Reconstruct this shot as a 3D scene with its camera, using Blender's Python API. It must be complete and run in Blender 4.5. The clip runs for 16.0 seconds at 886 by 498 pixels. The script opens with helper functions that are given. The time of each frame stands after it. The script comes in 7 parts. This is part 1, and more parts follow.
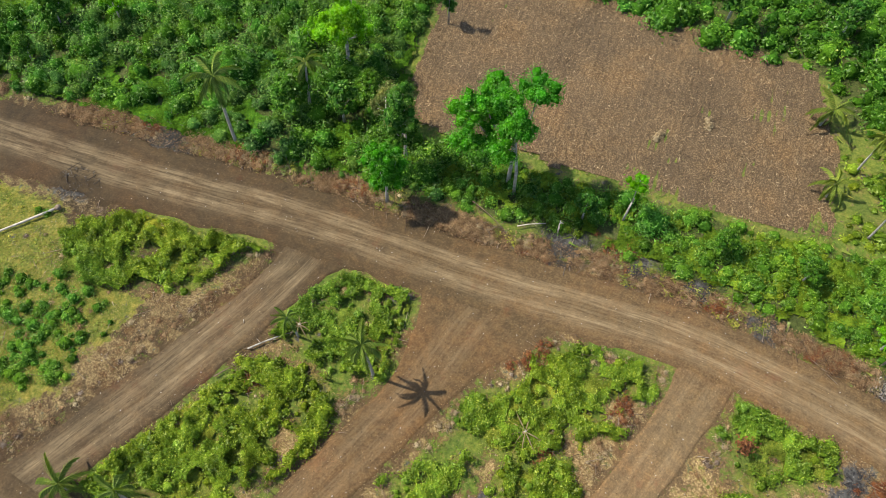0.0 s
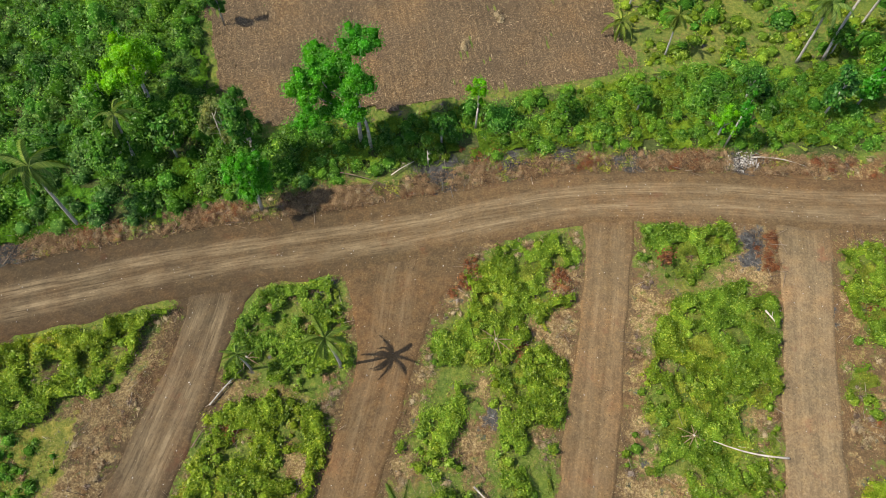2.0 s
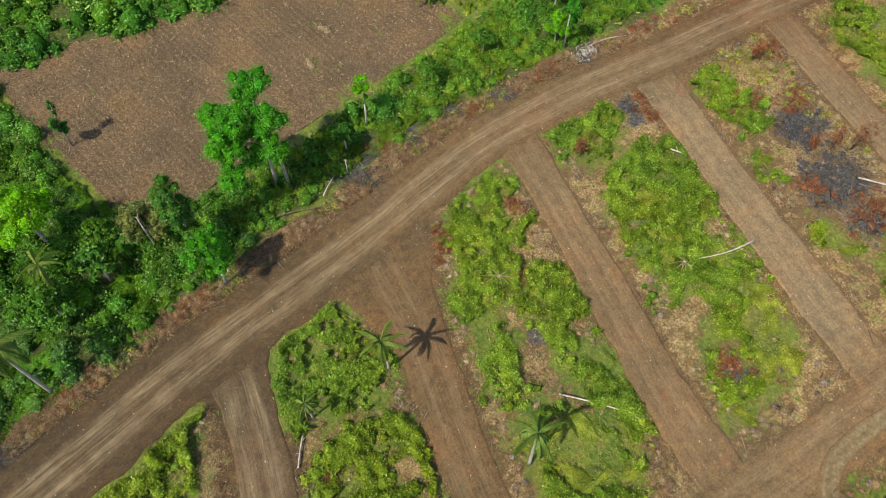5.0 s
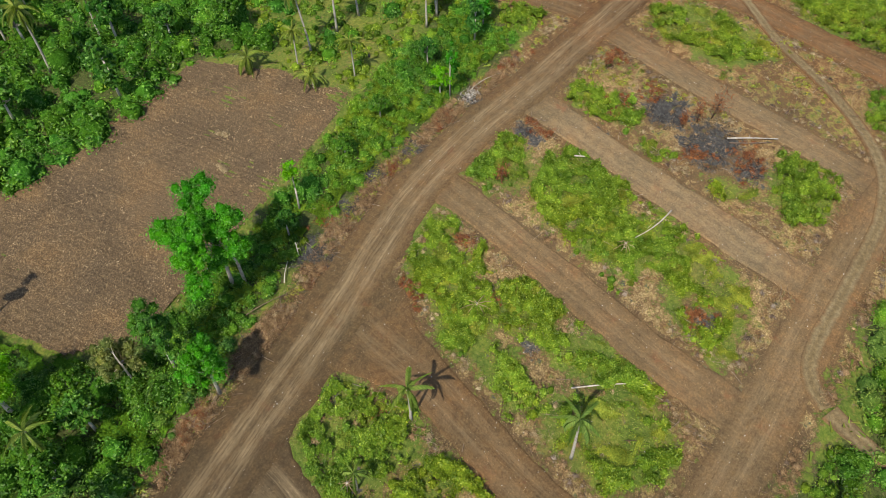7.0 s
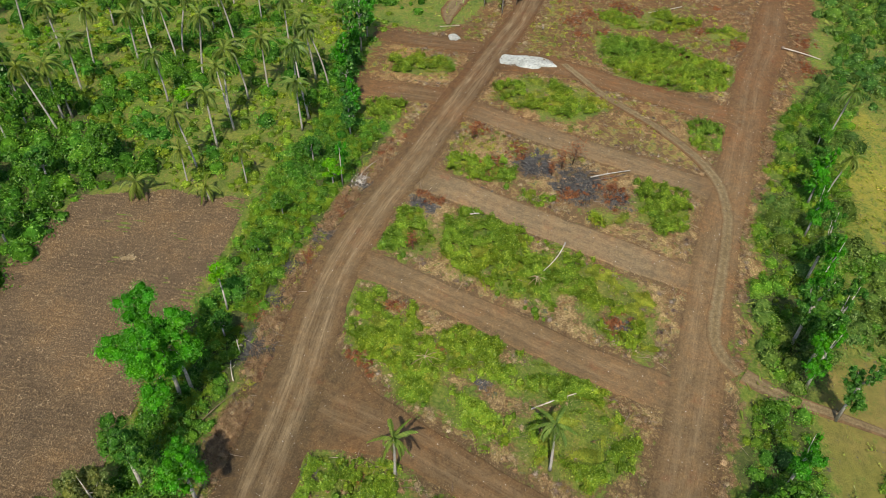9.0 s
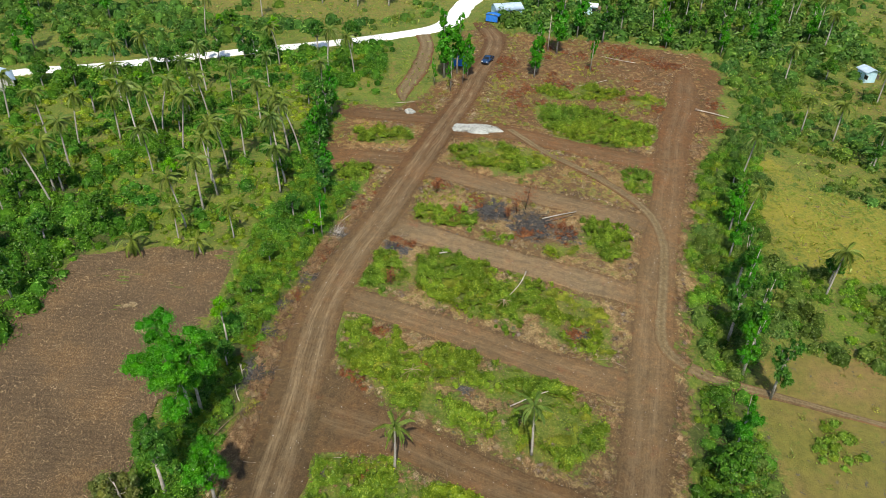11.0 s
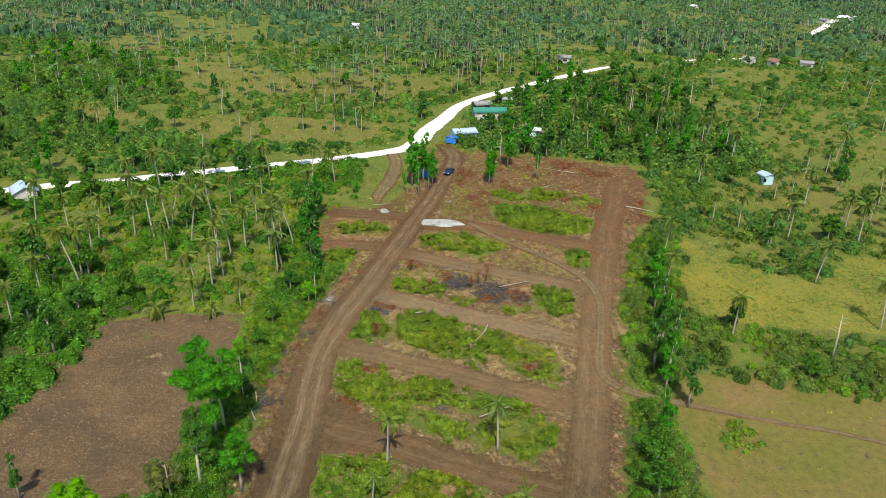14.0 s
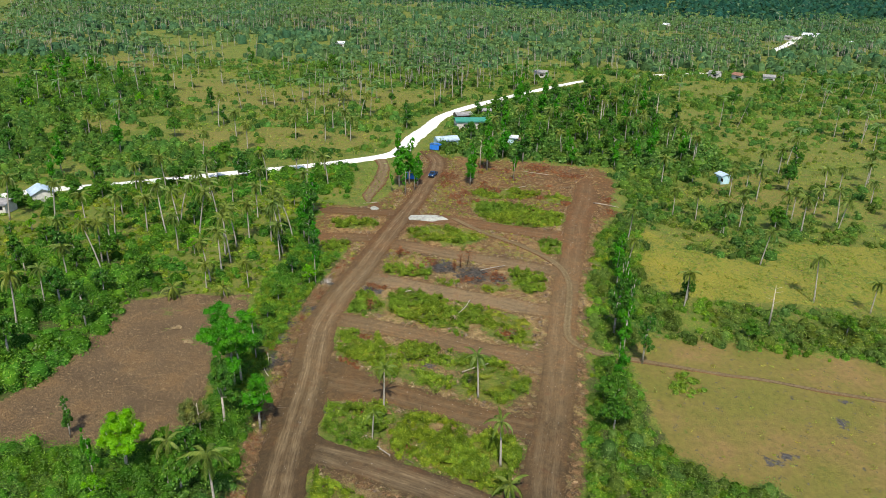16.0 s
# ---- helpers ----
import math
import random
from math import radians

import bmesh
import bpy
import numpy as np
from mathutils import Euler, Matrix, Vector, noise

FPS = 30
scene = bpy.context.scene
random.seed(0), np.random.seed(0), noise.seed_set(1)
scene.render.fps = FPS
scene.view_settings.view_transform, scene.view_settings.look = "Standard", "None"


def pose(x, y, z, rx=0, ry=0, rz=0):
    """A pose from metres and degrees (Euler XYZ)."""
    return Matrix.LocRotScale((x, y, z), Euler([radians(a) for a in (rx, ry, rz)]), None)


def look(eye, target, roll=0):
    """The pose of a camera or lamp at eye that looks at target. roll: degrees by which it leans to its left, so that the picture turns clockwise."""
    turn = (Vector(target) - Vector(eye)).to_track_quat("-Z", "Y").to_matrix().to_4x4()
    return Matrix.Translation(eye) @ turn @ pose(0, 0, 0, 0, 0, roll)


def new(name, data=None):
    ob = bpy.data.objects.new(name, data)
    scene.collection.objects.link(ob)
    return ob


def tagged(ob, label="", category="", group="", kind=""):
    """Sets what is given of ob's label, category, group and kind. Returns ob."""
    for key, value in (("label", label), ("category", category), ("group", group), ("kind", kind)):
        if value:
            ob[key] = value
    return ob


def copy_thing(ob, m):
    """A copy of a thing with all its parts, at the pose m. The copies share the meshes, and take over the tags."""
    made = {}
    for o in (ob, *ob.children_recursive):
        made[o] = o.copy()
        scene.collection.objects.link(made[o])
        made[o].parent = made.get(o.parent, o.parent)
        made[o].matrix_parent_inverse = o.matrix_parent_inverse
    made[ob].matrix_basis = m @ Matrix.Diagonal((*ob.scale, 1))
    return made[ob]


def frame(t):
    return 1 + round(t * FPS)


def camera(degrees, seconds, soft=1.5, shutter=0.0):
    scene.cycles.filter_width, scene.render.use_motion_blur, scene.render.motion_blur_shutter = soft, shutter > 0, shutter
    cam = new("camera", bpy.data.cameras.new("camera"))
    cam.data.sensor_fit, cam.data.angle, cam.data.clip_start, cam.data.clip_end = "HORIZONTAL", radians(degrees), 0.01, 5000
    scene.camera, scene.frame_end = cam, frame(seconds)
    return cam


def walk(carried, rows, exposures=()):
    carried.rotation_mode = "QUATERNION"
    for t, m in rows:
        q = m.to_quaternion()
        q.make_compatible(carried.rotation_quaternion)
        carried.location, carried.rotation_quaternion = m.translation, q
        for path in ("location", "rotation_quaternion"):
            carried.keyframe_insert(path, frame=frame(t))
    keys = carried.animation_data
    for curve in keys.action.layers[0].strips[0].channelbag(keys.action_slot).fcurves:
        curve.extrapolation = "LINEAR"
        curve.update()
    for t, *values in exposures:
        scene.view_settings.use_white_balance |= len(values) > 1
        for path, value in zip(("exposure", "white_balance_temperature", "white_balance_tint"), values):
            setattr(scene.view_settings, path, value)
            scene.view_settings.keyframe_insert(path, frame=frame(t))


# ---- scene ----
cam = camera(63.9, 16.0, soft=0.85)
METRES, EYE, TILT, LEAN, TURN = 107.3, 60.0, 0.0, 0.0, 16.4
ROWS = [
    (0.0, 0.0, 0.0, 0.0, 1.59, -60.5, -0.9),
    (0.5, -0.0148, -0.0048, 0.0011, -6.27, -60.76, -0.87),
    (1.0, -0.0332, -0.009, 0.0019, -14.17, -61.07, -0.78),
    (1.5, -0.054, -0.0113, 0.0029, -21.55, -61.5, -0.64),
    (2.0, -0.0774, -0.011, 0.0035, -28.85, -61.84, -0.59),
    (2.5, -0.102, -0.0079, 0.0046, -35.2, -62.15, -0.51),
    (3.0, -0.1278, -0.002, 0.0059, -40.75, -62.29, -0.4),
    (5.5, -0.25, 0.0688, 0.0139, -66.03, -57.8, -0.27),
    (6.0, -0.2707, 0.0894, 0.0156, -70.71, -56.21, -0.3),
    (6.5, -0.2897, 0.1113, 0.0166, -76.38, -54.35, -0.37),
    (7.0, -0.307, 0.135, 0.0175, -81.94, -52.3, -0.45),
    (7.5, -0.3229, 0.1587, 0.0176, -87.13, -50.3, -0.91),
    (8.0, -0.3382, 0.1809, 0.0187, -91.62, -48.07, -1.33),
    (8.5, -0.3563, 0.1999, 0.0193, -95.51, -45.52, -1.32),
    (9.0, -0.3788, 0.2164, 0.0202, -98.99, -43.04, -1.34),
    (11.5, -0.5313, 0.2884, 0.0268, -105.15, -33.57, -1.52),
    (12.0, -0.5667, 0.3017, 0.0284, -105.93, -31.78, -1.56),
    (12.5, -0.6033, 0.3147, 0.0301, -106.39, -29.81, -1.59),
    (13.0, -0.6407, 0.3278, 0.0316, -106.83, -27.64, -1.63),
    (13.5, -0.6788, 0.3407, 0.0331, -107.21, -25.75, -1.67),
    (14.0, -0.7176, 0.354, 0.0339, -107.73, -24.21, -1.7),
    (14.5, -0.7565, 0.3676, 0.0353, -108.24, -23.65, -1.72),
    (15.0, -0.7953, 0.3815, 0.0367, -108.63, -23.37, -1.69),
    (15.5, -0.8339, 0.3952, 0.0382, -108.89, -23.04, -1.68),
    (16.0, -0.8721, 0.4085, 0.0395, -109.17, -22.7, -1.68),
]
walk(cam, [(t, pose(0, 0, EYE, TILT, LEAN, TURN) @ pose(METRES * x, METRES * y, METRES * z, 90 + pitch, roll, yaw)) for t, x, y, z, yaw, pitch, roll in ROWS],
     [(0.0, 0.62), (1.5, 0.54), (3.0, 0.46), (6.0, 0.36), (9.0, 0.26), (16.0, 0.20)])

# ---- light ----
world = bpy.data.worlds.new("sky")
scene.world = world
world.use_nodes = True
wn = world.node_tree
sky = wn.nodes.new("ShaderNodeTexSky")
sky.sky_type = "NISHITA"
sky.sun_disc = False
SUN_FROM = Vector((-5.2, 0.0, 7.3)).normalized()
sky.sun_elevation = math.asin(SUN_FROM.z)
sky.sun_rotation = math.atan2(SUN_FROM.x, SUN_FROM.y)
wn.nodes["Background"].inputs["Strength"].default_value = 0.15
wn.links.new(sky.outputs[0], wn.nodes["Background"].inputs["Color"])
sun = new("sun", bpy.data.lights.new("sun", "SUN"))
sun.data.energy, sun.data.angle, sun.data.color = 4.6, radians(0.53), (1.0, 0.94, 0.80)
sun.matrix_world = look((0, 0, 300), (-SUN_FROM.x, -SUN_FROM.y, 300 - SUN_FROM.z))


# ---- materials ----
def material(name, rough=0.9):
    m = bpy.data.materials.new(name)
    m.use_nodes = True
    b = m.node_tree.nodes["Principled BSDF"]
    b.inputs["Roughness"].default_value = rough
    b.inputs["Specular IOR Level"].default_value = 0.2
    return m, m.node_tree, b


class Net:
    """Short hand for node networks."""

    def __init__(self, tree):
        self.t = tree

    def add(self, kind, **settings):
        n = self.t.nodes.new(kind)
        for k, v in settings.items():
            setattr(n, k, v)
        return n

    def link(self, a, b):
        self.t.links.new(a, b)

    def feed(self, socket, value):
        if isinstance(value, (int, float)):
            socket.default_value = value
        elif isinstance(value, tuple):
            socket.default_value = (*value, 1.0) if len(value) == 3 and socket.type == "RGBA" else value
        else:
            self.link(value, socket)

    def noise(self, vec, scale, detail=4.0, rough=0.55):
        n = self.add("ShaderNodeTexNoise")
        n.inputs["Scale"].default_value = scale
        n.inputs["Detail"].default_value = detail
        n.inputs["Roughness"].default_value = rough
        if vec is not None:
            self.link(vec, n.inputs["Vector"])
        return n.outputs["Fac"]

    def place(self):
        return self.add("ShaderNodeNewGeometry").outputs["Position"]

    def island(self):
        return self.add("ShaderNodeNewGeometry").outputs["Random Per Island"]

    def attr(self, name):
        return self.add("ShaderNodeAttribute", attribute_name=name).outputs["Fac"]

    def ramp(self, fac, stops):
        n = self.add("ShaderNodeValToRGB")
        e = n.color_ramp.elements
        while len(e) < len(stops):
            e.new(0.5)
        for el, (p, c) in zip(e, stops):
            el.position = p
            el.color = (*c, 1.0) if isinstance(c, tuple) else (c, c, c, 1.0)
        self.feed(n.inputs["Fac"], fac)
        return n.outputs["Color"]

    def mix(self, fac, a, b, blend="MIX"):
        n = self.add("ShaderNodeMix", data_type="RGBA", blend_type=blend)
        self.feed(n.inputs[0], fac)
        self.feed(n.inputs[6], a)
        self.feed(n.inputs[7], b)
        return n.outputs[2]

    def math(self, op, a, b=0.0, c=0.0):
        n = self.add("ShaderNodeMath", operation=op)
        for s, v in zip(n.inputs, (a, b, c)):
            self.feed(s, v)
        return n.outputs[0]

    def bump(self, height, strength, distance):
        n = self.add("ShaderNodeBump")
        n.inputs["Strength"].default_value = strength
        n.inputs["Distance"].default_value = distance
        self.link(height, n.inputs["Height"])
        return n.outputs["Normal"]


CORE = {}


def leaf_material(name, low, mid, high, patch=0.12, yellow=(0.20, 0.25, 0.035), yellow_at=0.93, glow=0.3):
    """Foliage: colour by leaf, by plant and by patch; some light passes through. The closed inside of a bush shows a
    leaf mosaic, its shade painted in as darker colours.
    """
    for inner in (False, True):
        m = bpy.data.materials.new(name + ("_inside" if inner else ""))
        m.use_nodes = True
        n = Net(m.node_tree)
        out = m.node_tree.nodes["Material Output"]
        m.node_tree.nodes.remove(m.node_tree.nodes["Principled BSDF"])
        pos = n.place()
        tone = n.attr("tone")
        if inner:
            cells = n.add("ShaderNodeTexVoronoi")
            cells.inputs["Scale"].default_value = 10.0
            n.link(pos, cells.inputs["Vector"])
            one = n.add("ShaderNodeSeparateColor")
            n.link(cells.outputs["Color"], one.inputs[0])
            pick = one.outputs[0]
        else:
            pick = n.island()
        # inner picks stay near the low colour, painting in the shade inside a bush
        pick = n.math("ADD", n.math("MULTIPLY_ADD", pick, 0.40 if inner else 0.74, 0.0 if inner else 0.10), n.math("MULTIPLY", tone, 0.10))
        leaf = n.ramp(pick, [(0.0, low), (0.48, mid), (yellow_at - 0.10, high), (yellow_at, yellow)])
        plant_hue = n.math("FRACT", n.math("MULTIPLY_ADD", tone, 5.7, 10.0))
        hue = n.ramp(plant_hue, [(0.0, (0.84, 0.97, 1.08)), (0.5, (1.0, 1.0, 1.0)), (1.0, (1.16, 1.03, 0.84))])
        light = n.ramp(n.math("MULTIPLY_ADD", tone, 0.25, 0.5), [(0.1, 0.64), (0.5, 1.0), (0.9, 1.32)])
        clump = n.ramp(n.noise(pos, 0.65, 3.0), [(0.32, 0.72), (0.68, 1.22)])
        wide = n.ramp(n.noise(pos, patch * 0.5, 2.0), [(0.3, (0.76, 0.90, 0.96)), (0.7, (1.22, 1.06, 0.78))])
        col = n.mix(1.0, n.mix(1.0, leaf, clump, "MULTIPLY"), wide, "MULTIPLY")
        col = n.mix(1.0, n.mix(1.0, col, hue, "MULTIPLY"), light, "MULTIPLY")
        d = n.add("ShaderNodeBsdfDiffuse")
        n.link(col, d.inputs["Color"])
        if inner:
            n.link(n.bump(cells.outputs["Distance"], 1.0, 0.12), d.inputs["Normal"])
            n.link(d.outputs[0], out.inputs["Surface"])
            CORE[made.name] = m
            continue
        tr = n.add("ShaderNodeBsdfTranslucent")
        n.link(n.mix(1.0, col, (1.2, 1.25, 0.5), "MULTIPLY"), tr.inputs["Color"])
        s1 = n.add("ShaderNodeMixShader")
        s1.inputs[0].default_value = glow
        n.link(d.outputs[0], s1.inputs[1])
        n.link(tr.outputs[0], s1.inputs[2])
        gloss = n.add("ShaderNodeBsdfGlossy")
        gloss.inputs["Roughness"].default_value = 0.45
        gloss.inputs["Color"].default_value = (0.9, 1.0, 0.7, 1.0)
        s2 = n.add("ShaderNodeMixShader")
        s2.inputs[0].default_value = 0.025
        n.link(s1.outputs[0], s2.inputs[1])
        n.link(gloss.outputs[0], s2.inputs[2])
        n.link(s2.outputs[0], out.inputs["Surface"])
        made = m
    return made


def dry_material(name, stops, scale=1.5):
    """Dead leaves and wood: colour by piece, by heap and by patch."""
    m, t, b = material(name, 0.95)
    n = Net(t)
    pos = n.place()
    grain = n.noise(pos, 9.0, 5.0, 0.8)
    pick = n.math("ADD", n.math("MULTIPLY_ADD", n.island(), 0.80, -0.15), n.math("MULTIPLY_ADD", n.attr("tone"), 0.09, n.math("MULTIPLY", grain, 0.5)))
    leaf = n.ramp(pick, stops)
    n.link(n.mix(1.0, leaf, n.ramp(n.noise(pos, scale, 3.0), [(0.3, 0.62), (0.7, 1.3)]), "MULTIPLY"), b.inputs["Base Color"])
    n.link(n.bump(grain, 1.0, 0.2), b.inputs["Normal"])
    CORE[m.name] = m
    return m


def plain_material(name, a, b_, scale=6.0, rough=0.7, metal=0.0, bump=0.0):
    m, t, b = material(name, rough)
    n = Net(t)
    obj = n.add("ShaderNodeTexCoord").outputs["Object"]
    f = n.noise(obj, scale, 5.0, 0.6)
    n.link(n.ramp(f, [(0.3, a), (0.7, b_)]), b.inputs["Base Color"])
    b.inputs["Metallic"].default_value = metal
    if bump:
        n.link(n.bump(f, bump, 0.05), b.inputs["Normal"])
    return m


def soil_colour(n, pos):
    """Bare reddish-brown volcanic soil with clods, damp spots and small pale stones; darker in the west, palest in the
    middle of the land.
    """
    fine = n.noise(pos, 5.5, 8.0, 0.78)
    broad = n.noise(pos, 0.16, 4.0, 0.6)
    c = n.ramp(fine, [(0.3, (0.070, 0.045, 0.0215)), (0.5, (0.122, 0.079, 0.0385)), (0.7, (0.200, 0.137, 0.069))])
    c = n.mix(1.0, c, n.ramp(broad, [(0.3, (0.80, 0.84, 0.86)), (0.5, (1.0, 0.98, 0.96)), (0.7, (1.18, 1.03, 0.92))]), "MULTIPLY")
    c = n.mix(1.0, c, n.ramp(n.noise(pos, 1.1, 4.0, 0.6), [(0.34, (0.80, 0.80, 0.82)), (0.5, (1.0, 1.0, 1.0)), (0.66, (1.18, 1.14, 1.06))]), "MULTIPLY")
    c = n.mix(n.ramp(n.noise(pos, 0.33, 5.0, 0.7), [(0.60, 0.0), (0.72, 0.7)]), c, (0.135, 0.052, 0.024))
    sep = n.add("ShaderNodeSeparateXYZ")
    n.link(pos, sep.inputs[0])
    lie = n.math("ADD", n.math("MULTIPLY", sep.outputs["X"], 0.006), n.math("MULTIPLY", n.math("SUBTRACT", n.noise(pos, 0.05, 3.0), 0.5), 0.35))
    land = n.ramp(n.math("ADD", lie, 0.5), [(0.24, (0.48, 0.50, 0.54)), (0.46, (0.89, 0.88, 0.86)), (0.60, (1.12, 1.11, 1.10)), (0.72, (1.10, 1.06, 1.03)), (0.90, (0.96, 0.80, 0.70))])
    c = n.mix(1.0, c, land, "MULTIPLY")
    speck = n.add("ShaderNodeTexVoronoi")
    speck.inputs["Scale"].default_value = 3.0
    n.link(pos, speck.inputs["Vector"])
    dot = n.ramp(speck.outputs["Distance"], [(0.03, 1.0), (0.10, 0.0)])
    return n.mix(n.math("MULTIPLY", dot, 0.28), c, (0.40, 0.33, 0.23)), fine, land


def ground_material():
    m, t, b = material("ground_cover", 0.95)
    n = Net(t)
    pos = n.place()
    soil, fine, land = soil_colour(n, pos)
    g1 = n.noise(pos, 2.6, 8.0, 0.8)
    g2 = n.noise(pos, 0.09, 4.0, 0.6)
    grass = n.ramp(g1, [(0.32, (0.055, 0.078, 0.010)), (0.5, (0.16, 0.165, 0.026)), (0.68, (0.35, 0.29, 0.075))])
    grass = n.mix(1.0, grass, n.ramp(n.noise(pos, 0.8, 5.0, 0.7), [(0.36, (0.60, 0.72, 0.7)), (0.5, (1.0, 0.98, 1.0)), (0.64, (1.25, 1.05, 1.1))]), "MULTIPLY")
    meadow = n.ramp(g1, [(0.32, (0.042, 0.078, 0.012)), (0.5, (0.11, 0.155, 0.022)), (0.68, (0.22, 0.235, 0.05))])
    straw = n.ramp(g1, [(0.32, (0.095, 0.080, 0.020)), (0.5, (0.20, 0.157, 0.043)), (0.68, (0.31, 0.225, 0.075))])
    lemon = n.ramp(g1, [(0.32, (0.13, 0.155, 0.016)), (0.5, (0.25, 0.225, 0.030)), (0.68, (0.33, 0.24, 0.055))])
    litter = n.ramp(n.noise(pos, 5.0, 9.0, 0.82), [(0.34, (0.072, 0.046, 0.021)), (0.48, (0.205, 0.142, 0.066)), (0.63, (0.50, 0.385, 0.195))])
    litter = n.mix(1.0, litter, n.ramp(n.noise(pos, 0.55, 4.0, 0.65), [(0.36, (0.62, 0.48, 0.40)), (0.5, (1.0, 0.96, 0.9)), (0.64, (1.25, 1.2, 1.1))]), "MULTIPLY")
    litter = n.mix(0.8, litter, n.mix(1.0, litter, land, "MULTIPLY"))
    ash = n.ramp(n.noise(pos, 2.5, 6.0, 0.7), [(0.35, (0.033, 0.030, 0.028)), (0.6, (0.10, 0.095, 0.088)), (0.75, (0.28, 0.27, 0.26))])
    edge = n.math("MULTIPLY", n.math("SUBTRACT", n.noise(pos, 0.7, 8.0, 0.75), 0.5), 4.0)

    def cover(col, over, name, sharp=(0.35, 0.65)):
        f = n.ramp(n.math("ADD", n.attr(name), edge), [(sharp[0], 0.0), (sharp[1], 1.0)])
        return n.mix(f, col, over)

    col = n.mix(n.ramp(g2, [(0.45, 0.0), (0.75, 0.5)]), meadow, straw)
    col = n.mix(1.0, col, n.ramp(n.noise(pos, 0.22, 7.0, 0.75), [(0.32, (0.45, 0.62, 0.6)), (0.5, (1.0, 1.0, 1.0)), (0.66, (1.3, 1.2, 1.0))]), "MULTIPLY")
    col = cover(col, straw, "straw", (0.2, 0.9))
    col = cover(col, lemon, "lemon", (0.2, 0.9))
    pale = n.ramp(n.noise(pos, 0.055, 4.0, 0.6), [(0.38, (0.155, 0.145, 0.030)), (0.5, (0.185, 0.148, 0.040)), (0.62, (0.225, 0.150, 0.055))])
    pale = n.mix(1.0, pale, n.ramp(n.noise(pos, 0.9, 8.0, 0.75), [(0.32, (0.70, 0.74, 0.7)), (0.5, (1.0, 1.0, 1.0)), (0.68, (1.25, 1.2, 1.15))]), "MULTIPLY")
    col = cover(col, pale, "pasture", (0.2, 0.9))
    # darker green-brown ground inside the forest and hedge outlines
    bush_floor = n.ramp(n.noise(pos, 3.2, 8.0, 0.8), [(0.34, (0.026, 0.036, 0.009)), (0.5, (0.060, 0.076, 0.018)), (0.66, (0.12, 0.135, 0.038))])
    col = cover(col, bush_floor, "bush_floor")
    col = cover(col, soil, "soil")
    col = cover(col, litter, "litter")
    col = cover(col, grass, "grass")
    col = cover(col, ash, "ash")
    n.link(col, b.inputs["Base Color"])
    n.link(n.bump(g1, 0.8, 0.3), b.inputs["Normal"])
    return m


def road_material():
    """Graded earth: darker loose sides, paler packed wheel lines along the road."""
    m, t, b = material("graded_earth", 0.95)
    n = Net(t)
    pos = n.place()
    soil, fine, land = soil_colour(n, pos)
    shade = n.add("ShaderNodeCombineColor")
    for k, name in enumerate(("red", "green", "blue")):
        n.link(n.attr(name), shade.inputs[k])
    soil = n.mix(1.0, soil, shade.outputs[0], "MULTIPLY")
    comb = n.add("ShaderNodeCombineXYZ")
    n.link(n.math("MULTIPLY", n.attr("along"), 0.05), comb.inputs[0])
    n.link(n.math("MULTIPLY", n.attr("across"), 0.85), comb.inputs[1])
    n.link(n.math("MULTIPLY", n.attr("road_id"), 7.3), comb.inputs[2])
    streak = n.noise(comb.outputs[0], 4.5, 5.0, 0.75)
    streak_f = n.ramp(streak, [(0.38, 0.15), (0.60, 1.0)])
    middle = n.attr("band")
    packed = n.mix(n.noise(pos, 6.0, 4.0), (0.19, 0.137, 0.074), (0.33, 0.247, 0.143))
    worn = n.math("MULTIPLY", n.math("MULTIPLY", middle, streak_f), n.ramp(n.noise(pos, 0.3, 6.0, 0.7), [(0.3, 0.25), (0.6, 1.0)]))
    worn = n.math("MULTIPLY", worn, n.attr("wear"))
    combed = n.ramp(streak, [(0.30, (0.90, 0.90, 0.90)), (0.5, (1.0, 1.0, 1.0)), (0.70, (1.12, 1.12, 1.10))])
    n.link(n.mix(worn, n.mix(1.0, soil, combed, "MULTIPLY"), packed), b.inputs["Base Color"])
    h = n.math("ADD", n.math("MULTIPLY", fine, 0.5), streak)
    n.link(n.bump(h, 0.35, 0.1), b.inputs["Normal"])
    return m


def coral_material():
    m, t, b = material("crushed_coral", 0.9)
    n = Net(t)
    pos = n.place()
    n.link(n.ramp(n.noise(pos, 0.8, 8.0, 0.7), [(0.3, (0.50, 0.48, 0.42)), (0.5, (0.78, 0.77, 0.71)), (0.7, (0.90, 0.89, 0.85))]), b.inputs["Base Color"])
    n.link(n.bump(n.noise(pos, 2.0, 6.0, 0.7), 0.5, 0.1), b.inputs["Normal"])
    return m


def field_material():
    """Dark tilled earth with a mat of broken dry maize leaves."""
    m, t, b = material("stubble_earth", 0.95)
    n = Net(t)
    pos = n.place()
    fine = n.noise(pos, 6.5, 8.0, 0.85)
    c = n.ramp(fine, [(0.34, (0.038, 0.026, 0.014)), (0.5, (0.114, 0.076, 0.040)), (0.62, (0.36, 0.26, 0.145))])
    c = n.mix(1.0, c, n.ramp(n.noise(pos, 0.13, 4.0, 0.65), [(0.36, (0.80, 0.80, 0.82)), (0.5, (1.0, 0.98, 0.96)), (0.64, (1.25, 1.14, 1.0))]), "MULTIPLY")
    n.link(c, b.inputs["Base Color"])
    n.link(n.bump(fine, 0.9, 0.15), b.inputs["Normal"])
    return m


